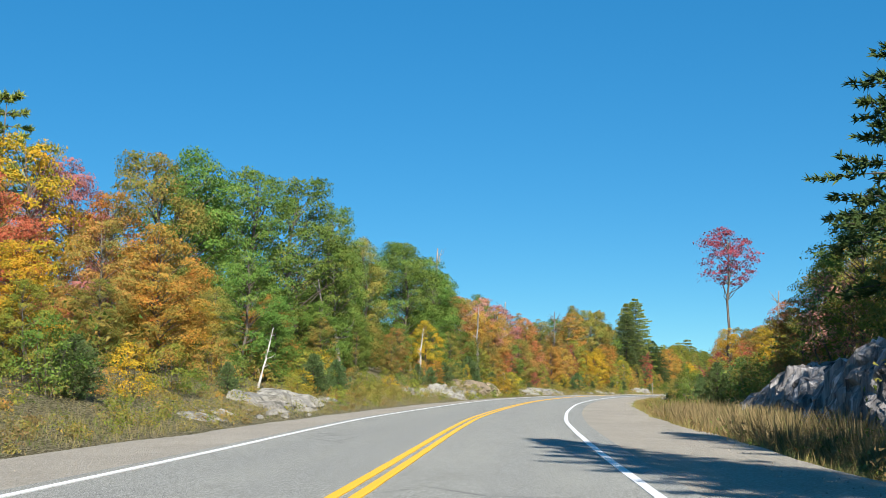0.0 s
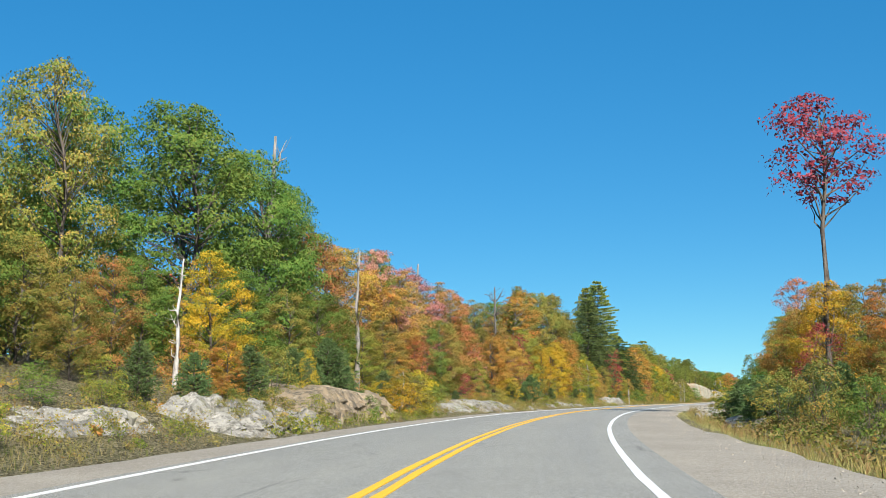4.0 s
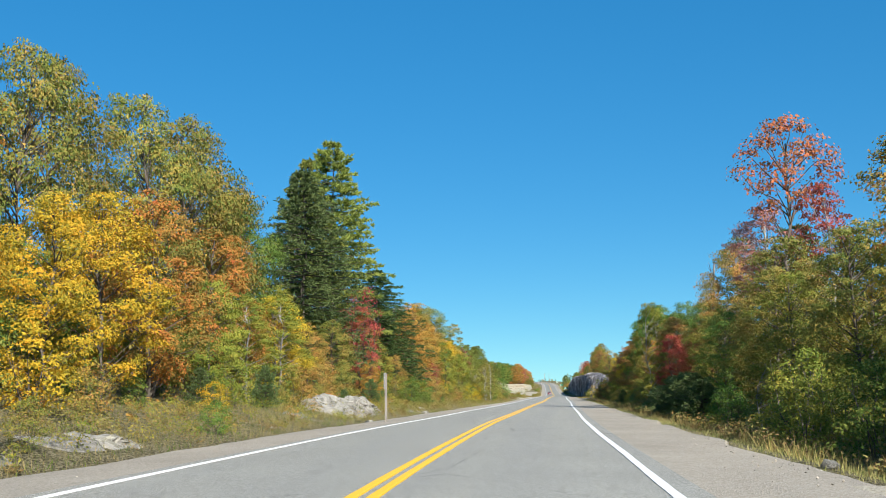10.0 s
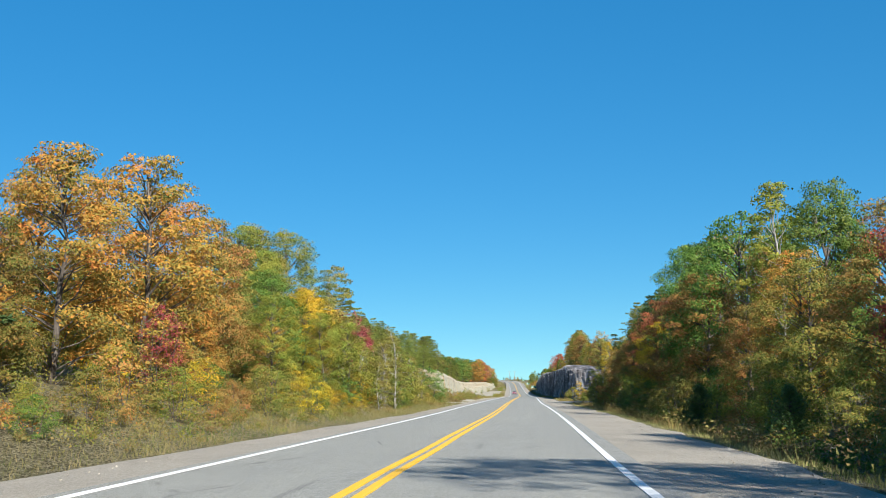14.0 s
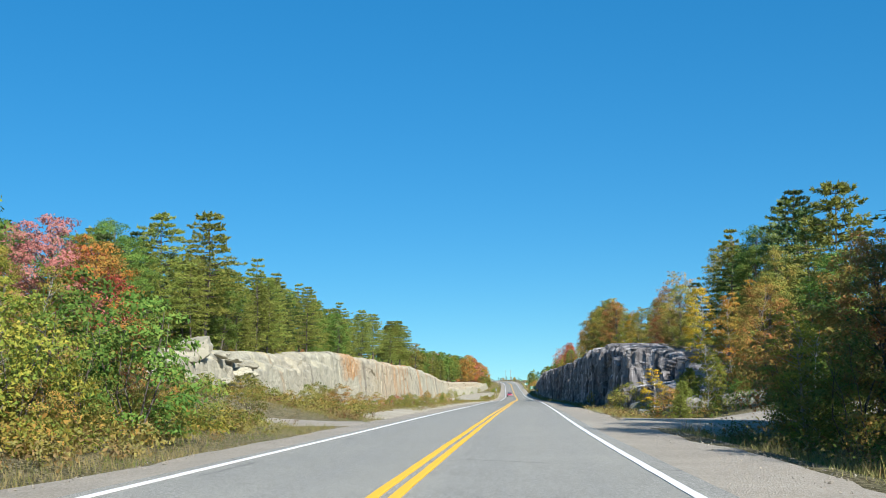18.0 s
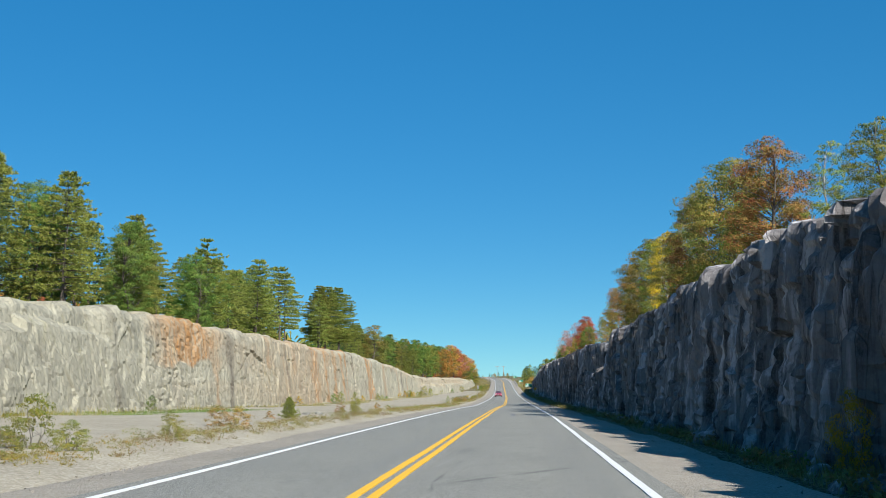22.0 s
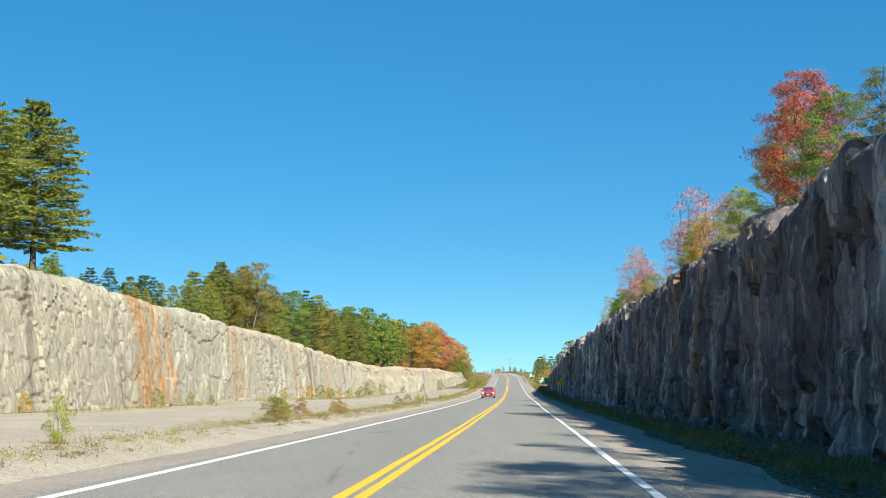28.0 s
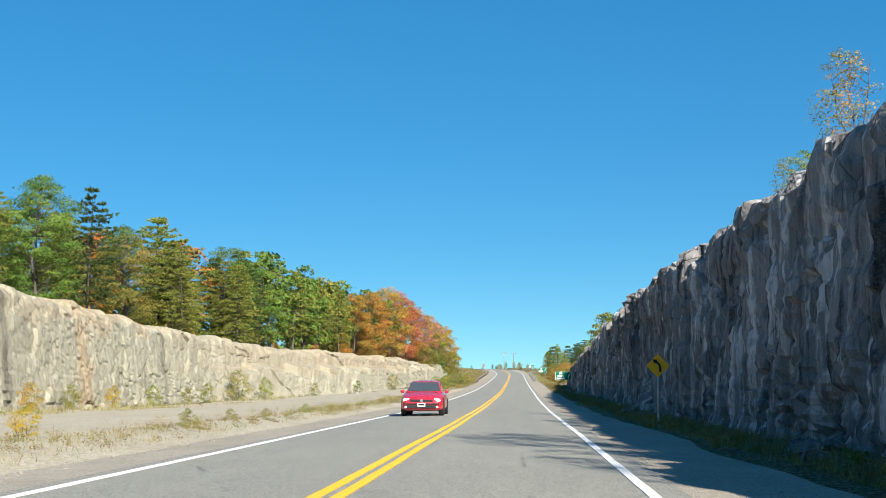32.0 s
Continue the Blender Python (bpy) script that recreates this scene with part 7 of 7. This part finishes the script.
def green_sign(s, u, width, height, centre):
    ob, low = sign_base("direction_sign", "green direction sign with white markings on two posts", s, u)
    for x in (-0.32 * width, 0.32 * width):
        p = post_mesh(centre + height / 2 - low, 0.1)
        bmesh.ops.translate(p, verts=p.verts, vec=(x, 0.07, 0))
        part("post", p, ob, "grey timber post", OLD_TIMBER)
    up = centre - low
    face = panel(width, height, 0.02, 0.08)
    bmesh.ops.translate(face, verts=face.verts, vec=(0, 0, up))
    face = part("plate", face, ob, material=SIGN_GREEN)
    for x, z, w, h in ((-0.16, 0.30, 0.16, 0.22), (-0.16, -0.02, 0.40, 0.12), (-0.16, -0.27, 0.50, 0.12)):
        b = bar(w * width, h * height, (x * width, -0.013, up + z * height))
        part("marking", b, face, "white bar of lettering", SIGN_WHITE)
    for x, z, w, h in ((0, 0.46, 0.96, 0.02), (0, -0.46, 0.96, 0.02), (-0.48, 0, 0.012, 0.94), (0.48, 0, 0.012, 0.94)):
        part("border", bar(w * width, h * height, (x * width, -0.0135, up + z * height)), face, "white border strip", SIGN_WHITE)
    a = arrow_outline(0.035 * width, [(0.30 * width, -0.3 * height), (0.30 * width, -0.05 * height), (0.33 * width, 0.1 * height), (0.36 * width, 0.17 * height)])
    bmesh.ops.translate(a, verts=a.verts, vec=(0, -0.011, up))
    part("arrow", a, face, "white arrow", SIGN_WHITE)


def sign_from_behind(s, u, top, width, height, label, turn=180.0, size=0.09):
    """A sign for the other direction: its bare back shows."""
    ob, low = sign_base("road_sign_back", label, s, u, turn)
    part("post", post_mesh(top - low, size), ob, "grey timber post", OLD_TIMBER)
    p = panel(width, height)
    bmesh.ops.translate(p, verts=p.verts, vec=(0, -size / 2 - 0.008, top - low - height / 2 + 0.03))
    part("plate", p, ob, "bare metal sign plate", SIGN_BACK)
    for dz in (0.2, height - 0.2):
        b = bmesh.new()
        box(b, (width * 0.8, 0.02, 0.04), (0, -size / 2 + 0.004, top - low - dz), bevel=0.004)
        part("bracket", b, ob, material=STEEL)


def utility_pole(s, u, height):
    """A bare timber pole with a crossarm, three insulators and two braces."""
    x, y, z = on_ground(s, u)
    ob = thing("utility_pole", "weathered grey timber utility pole with a crossarm beyond the crest", "utility pole", pose(x, y, z, 0, 0, heading(s)), "utility poles beyond the crest")
    bm = bmesh.new()
    bmesh.ops.create_cone(bm, cap_ends=True, segments=12, radius1=0.17, radius2=0.11, depth=height + 0.6, matrix=Matrix.Translation((0, 0, height / 2 - 0.3)))
    part("pole", bm, ob, material=OLD_TIMBER)
    bm = bmesh.new()
    box(bm, (2.2, 0.1, 0.12), (0, -0.16, height - 0.5), bevel=0.01)
    arm = part("crossarm", bm, ob, material=OLD_TIMBER)
    for dx in (-1.0, 0.45, 1.0):
        bm = bmesh.new()
        bmesh.ops.create_cone(bm, cap_ends=True, segments=10, radius1=0.06, radius2=0.03, depth=0.18, matrix=Matrix.Translation((dx, -0.16, height - 0.35)))
        part("insulator", bm, arm, "brown glazed insulator", MARK_RUBBER)
    for side in (-1, 1):
        bm = bmesh.new()
        box(bm, (0.9, 0.02, 0.04), (0.36 * side, -0.12, height - 0.78), Matrix.Rotation(radians(-38 * side), 4, "Y"))
        part("brace", bm, ob, material=STEEL)


utility_pole(1165, 15.6, 6.6)
utility_pole(1165, 19.6, 6.6)
curve_sign(749, 7.22)
green_sign(884, 8.9, 2.55, 1.3, 1.55)
green_sign(960, 7.4, 1.75, 1.0, 1.8)
green_sign(1052, 7.2, 1.7, 0.9, 1.7)
sign_from_behind(698, -5.9, 2.85, 0.36, 0.75, "grey timber post with the bare back of a sign plate")
sign_from_behind(231, -5.5, 2.15, 0.3, 0.75, "short grey timber post with a narrow metal sign plate", 262.0, 0.1)
sign_from_behind(1020, -7.0, 2.6, 0.9, 0.6, "small sign plate on a timber post far up the road")


def guard_rail(s0, s1, u, steel, words):
    """A steel W-beam rail on timber posts, its ends turned down."""
    x, y, z = on_ground(s0, u)
    ob = thing("guard_rail", words, "guard rail", pose(x, y, z, 0, 0, 0), "guard rails at the bend")
    inv = ob.matrix_world.inverted()
    profile = ((0.0, 0.16), (0.05, 0.11), (0.05, 0.07), (0.0, 0.02), (0.0, -0.02), (0.05, -0.07), (0.05, -0.11), (0.0, -0.16))
    ss = np.arange(s0, s1 + 0.1, 1.9)
    cols = []
    sign = -1 if u > 0 else 1
    for du, dz in profile:
        drop = 0.55 * np.clip(1 - np.minimum(ss - s0, s1 - ss) / 3.0, 0, 1)
        px, py, pz = spot(ss, u + sign * du, 0.45 + dz - drop)
        cols.append(np.stack([px, py, pz], 1) - np.array([x, y, z]))
    v = np.stack(cols, 1)
    part("beam", mesh_of("beam", v.reshape(-1, 3), grid_faces(len(ss), len(profile)), steel, True), ob, "steel W-shaped rail")
    pm = bmesh.new()
    box(pm, (0.16, 0.2, 1.1), (0, 0, 0.1), bevel=0.01)
    shared = bpy.data.meshes.new("post")
    pm.to_mesh(shared), pm.free()
    for s in ss[1:-1:2]:
        p = part("post", shared, ob, material=OLD_TIMBER)
        px, py, pz = spot(s, u - sign * 0.12, 0.05)
        p.matrix_local = inv @ pose(float(px), float(py), float(pz), 0, 0, heading(s))


guard_rail(925, 1060, -5.6, RUSTED_STEEL, "dark weathered steel guard rail on short timber posts")
guard_rail(935, 1030, 5.6, STEEL, "galvanised steel guard rail on short timber posts")

# ---- the red car ----
CAR_RED = Nodes("red_car_paint", 0.25, 0.0, 0.5).set("Base Color", (0.42, 0.016, 0.03)).set("Coat Weight", 0.8)
_dust = CAR_RED.noise(3, 5, 0.7)
CAR_RED.set("Roughness", CAR_RED.ramp(_dust, [(0.3, 0.2), (0.8, 0.45)]))
CAR_RED = CAR_RED.mat
GLASS = Nodes("dark_car_glass", 0.05, 0.0, 0.6).set("Base Color", (0.05, 0.06, 0.065)).mat
RUBBER = plain("black_rubber", (0.018, 0.018, 0.018), 0.85)
TRIM = plain("black_plastic_trim", (0.02, 0.02, 0.022), 0.6)
LENS = Nodes("clear_headlamp", 0.08, 0.0, 0.6).set("Base Color", (0.75, 0.76, 0.78)).set("Emission Color", (1.0, 0.95, 0.85)).set("Emission Strength", 0.8).mat
ALLOY = plain("grey_alloy", (0.45, 0.46, 0.47), 0.35, 0.8)


def car_body(sections):
    """A shell through cross sections (y, half width, sill, belt or top heights), rounded at the shoulders."""
    bm = bmesh.new()
    rings = []
    for y, w, low, high, crown in sections:
        pts = [(0, low), (0.75 * w, low), (0.96 * w, low + 0.06), (w, low + 0.22 * (high - low)), (0.995 * w, low + 0.6 * (high - low)), (0.95 * w, low + 0.9 * (high - low)), (0.86 * w, high), (0.45 * w, high + crown * 0.8), (0, high + crown)]
        full = [(x, z) for x, z in pts] + [(-x, z) for x, z in pts[-2:0:-1]]
        rings.append([bm.verts.new((x, y, z)) for x, z in full])
    n = len(rings[0])
    for a, b in zip(rings, rings[1:]):
        for k in range(n):
            bm.faces.new((a[k], a[(k + 1) % n], b[(k + 1) % n], b[k]))
    bm.faces.new(rings[0]), bm.faces.new(rings[-1][::-1])
    bmesh.ops.recalc_face_normals(bm, faces=bm.faces)
    return bm


def shaded(bm, smooth=True):
    for f in bm.faces:
        f.smooth = smooth
    return bm


def plate_on(points, thick=0.012):
    """A thin pane through its corners, given in order."""
    bm = bmesh.new()
    f = bm.faces.new([bm.verts.new(p) for p in points])
    f.normal_update()
    n = f.normal.copy()
    got = bmesh.ops.extrude_face_region(bm, geom=[f])
    bmesh.ops.translate(bm, verts=[v for v in got["geom"] if isinstance(v, bmesh.types.BMVert)], vec=n * thick)
    bmesh.ops.recalc_face_normals(bm, faces=bm.faces)
    return bm


def red_car(s, u):
    x, y, z = spot(s, u, 0.03)
    car = thing("car", "small red hatchback car with its lamps lit on the road", "car", pose(float(x), float(y), float(z), 0, 0, heading(s)))
    # the nose points to -y, towards the viewer
    body = part("body", shaded(car_body([(-2.06, 0.62, 0.30, 0.58, 0.02), (-2.02, 0.74, 0.24, 0.66, 0.02), (-1.85, 0.83, 0.20, 0.73, 0.03), (-1.4, 0.865, 0.18, 0.84, 0.05), (-0.95, 0.868, 0.18, 0.93, 0.05),
                                         (-0.3, 0.868, 0.18, 0.95, 0.02), (0.6, 0.868, 0.18, 0.96, 0.02), (1.4, 0.86, 0.2, 0.97, 0.02), (1.8, 0.82, 0.24, 0.96, 0.02), (2.04, 0.70, 0.32, 0.86, 0.0)])), car, "glossy red painted body", CAR_RED)
    part("cabin", shaded(car_body([(-0.92, 0.78, 0.88, 0.94, 0.01), (-0.05, 0.64, 0.92, 1.37, 0.03), (0.5, 0.65, 0.92, 1.42, 0.03), (1.2, 0.63, 0.92, 1.38, 0.03), (1.78, 0.66, 0.92, 1.02, 0.02)])), body, "red roof and pillars", CAR_RED)
    part("windscreen", plate_on([(-0.70, -0.85, 0.985), (0.70, -0.85, 0.985), (0.545, -0.15, 1.345), (-0.545, -0.15, 1.345)], 0.02), car, "dark windscreen", GLASS)
    for g in (-1, 1):
        corners = [(g * 0.668, -0.42, 0.99), (g * 0.655, 0.42, 0.99), (g * 0.61, 0.42, 1.36), (g * 0.62, -0.02, 1.33)]
        part("side_window", plate_on(corners if g > 0 else corners[::-1], 0.02), car, "dark side window", GLASS)
        b = bmesh.new()
        bmesh.ops.create_uvsphere(b, u_segments=16, v_segments=10, radius=1, matrix=Matrix.Translation((g * 0.60, -1.97, 0.62)) @ Matrix.Rotation(radians(-18), 4, "X") @ Matrix.Diagonal((0.175, 0.07, 0.088, 1)))
        part("headlamp", shaded(b), car, "clear glass headlamp", LENS)
        b = bmesh.new()
        box(b, (0.2, 0.04, 0.07), (g * 0.58, -2.055, 0.34), bevel=0.015)
        part("fog_lamp", b, car, "small clear fog lamp", LENS)
        b = bmesh.new()
        box(b, (0.17, 0.09, 0.11), (g * 0.93, -0.50, 0.97), bevel=0.03)
        mirror = part("wing_mirror", shaded(b), car, "red wing mirror", CAR_RED)
        for yy in (-1.26, 1.26):
            b = bmesh.new()
            tube(b, [(g * 0.66, yy, 0.31), (g * 0.68, yy, 0.31), (g * 0.84, yy, 0.31), (g * 0.86, yy, 0.31)], [0.28, 0.31, 0.31, 0.28], 28)
            tyre = part("wheel", shaded(b, False), car, "black rubber tyre", RUBBER)
            b = bmesh.new()
            tube(b, [(g * 0.80, yy, 0.31), (g * 0.868, yy, 0.31)], [0.2, 0.19], 20)
            part("rim", b, tyre, "grey alloy rim", ALLOY)
            arch = bmesh.new()
            tube(arch, [(g * 0.70, yy, 0.33), (g * 0.873, yy, 0.33)], [0.36, 0.36], 24)
            part("wheel_arch", arch, car, "dark wheel arch", TRIM)
    for name, size, at, mat, label in (("grille", (0.92, 0.03, 0.10), (0, -2.055, 0.60), TRIM, "black grille"), ("lower_grille", (1.2, 0.03, 0.12), (0, -2.07, 0.36), TRIM, "black lower air intake"), ("bumper_strip", (1.45, 0.04, 0.05), (0, -2.075, 0.47), TRIM, "black bumper strip"),
                                       ("number_plate", (0.32, 0.012, 0.15), (0, -2.105, 0.44), SIGN_WHITE, "white number plate"), ("badge", (0.1, 0.012, 0.09), (0, -2.075, 0.61), ALLOY, "round grey badge")):
        b = bmesh.new()
        box(b, size, at, bevel=0.005)
        owner = part(name, b, car, label, mat)
        if name == "number_plate":
            part("marking", bar(0.24, 0.06, (0, -2.115, 0.44)), owner, "dark bar of lettering", SIGN_BLACK)
    for g in (-1, 1):
        b = bmesh.new()
        tube(b, [(g * 0.15 - 0.3, -0.68, 0.985), (g * 0.15, -0.66, 1.01)], [0.008, 0.006], 5)
        part("wiper", b, car, "black wiper", TRIM)


red_car(754.0, -1.95)
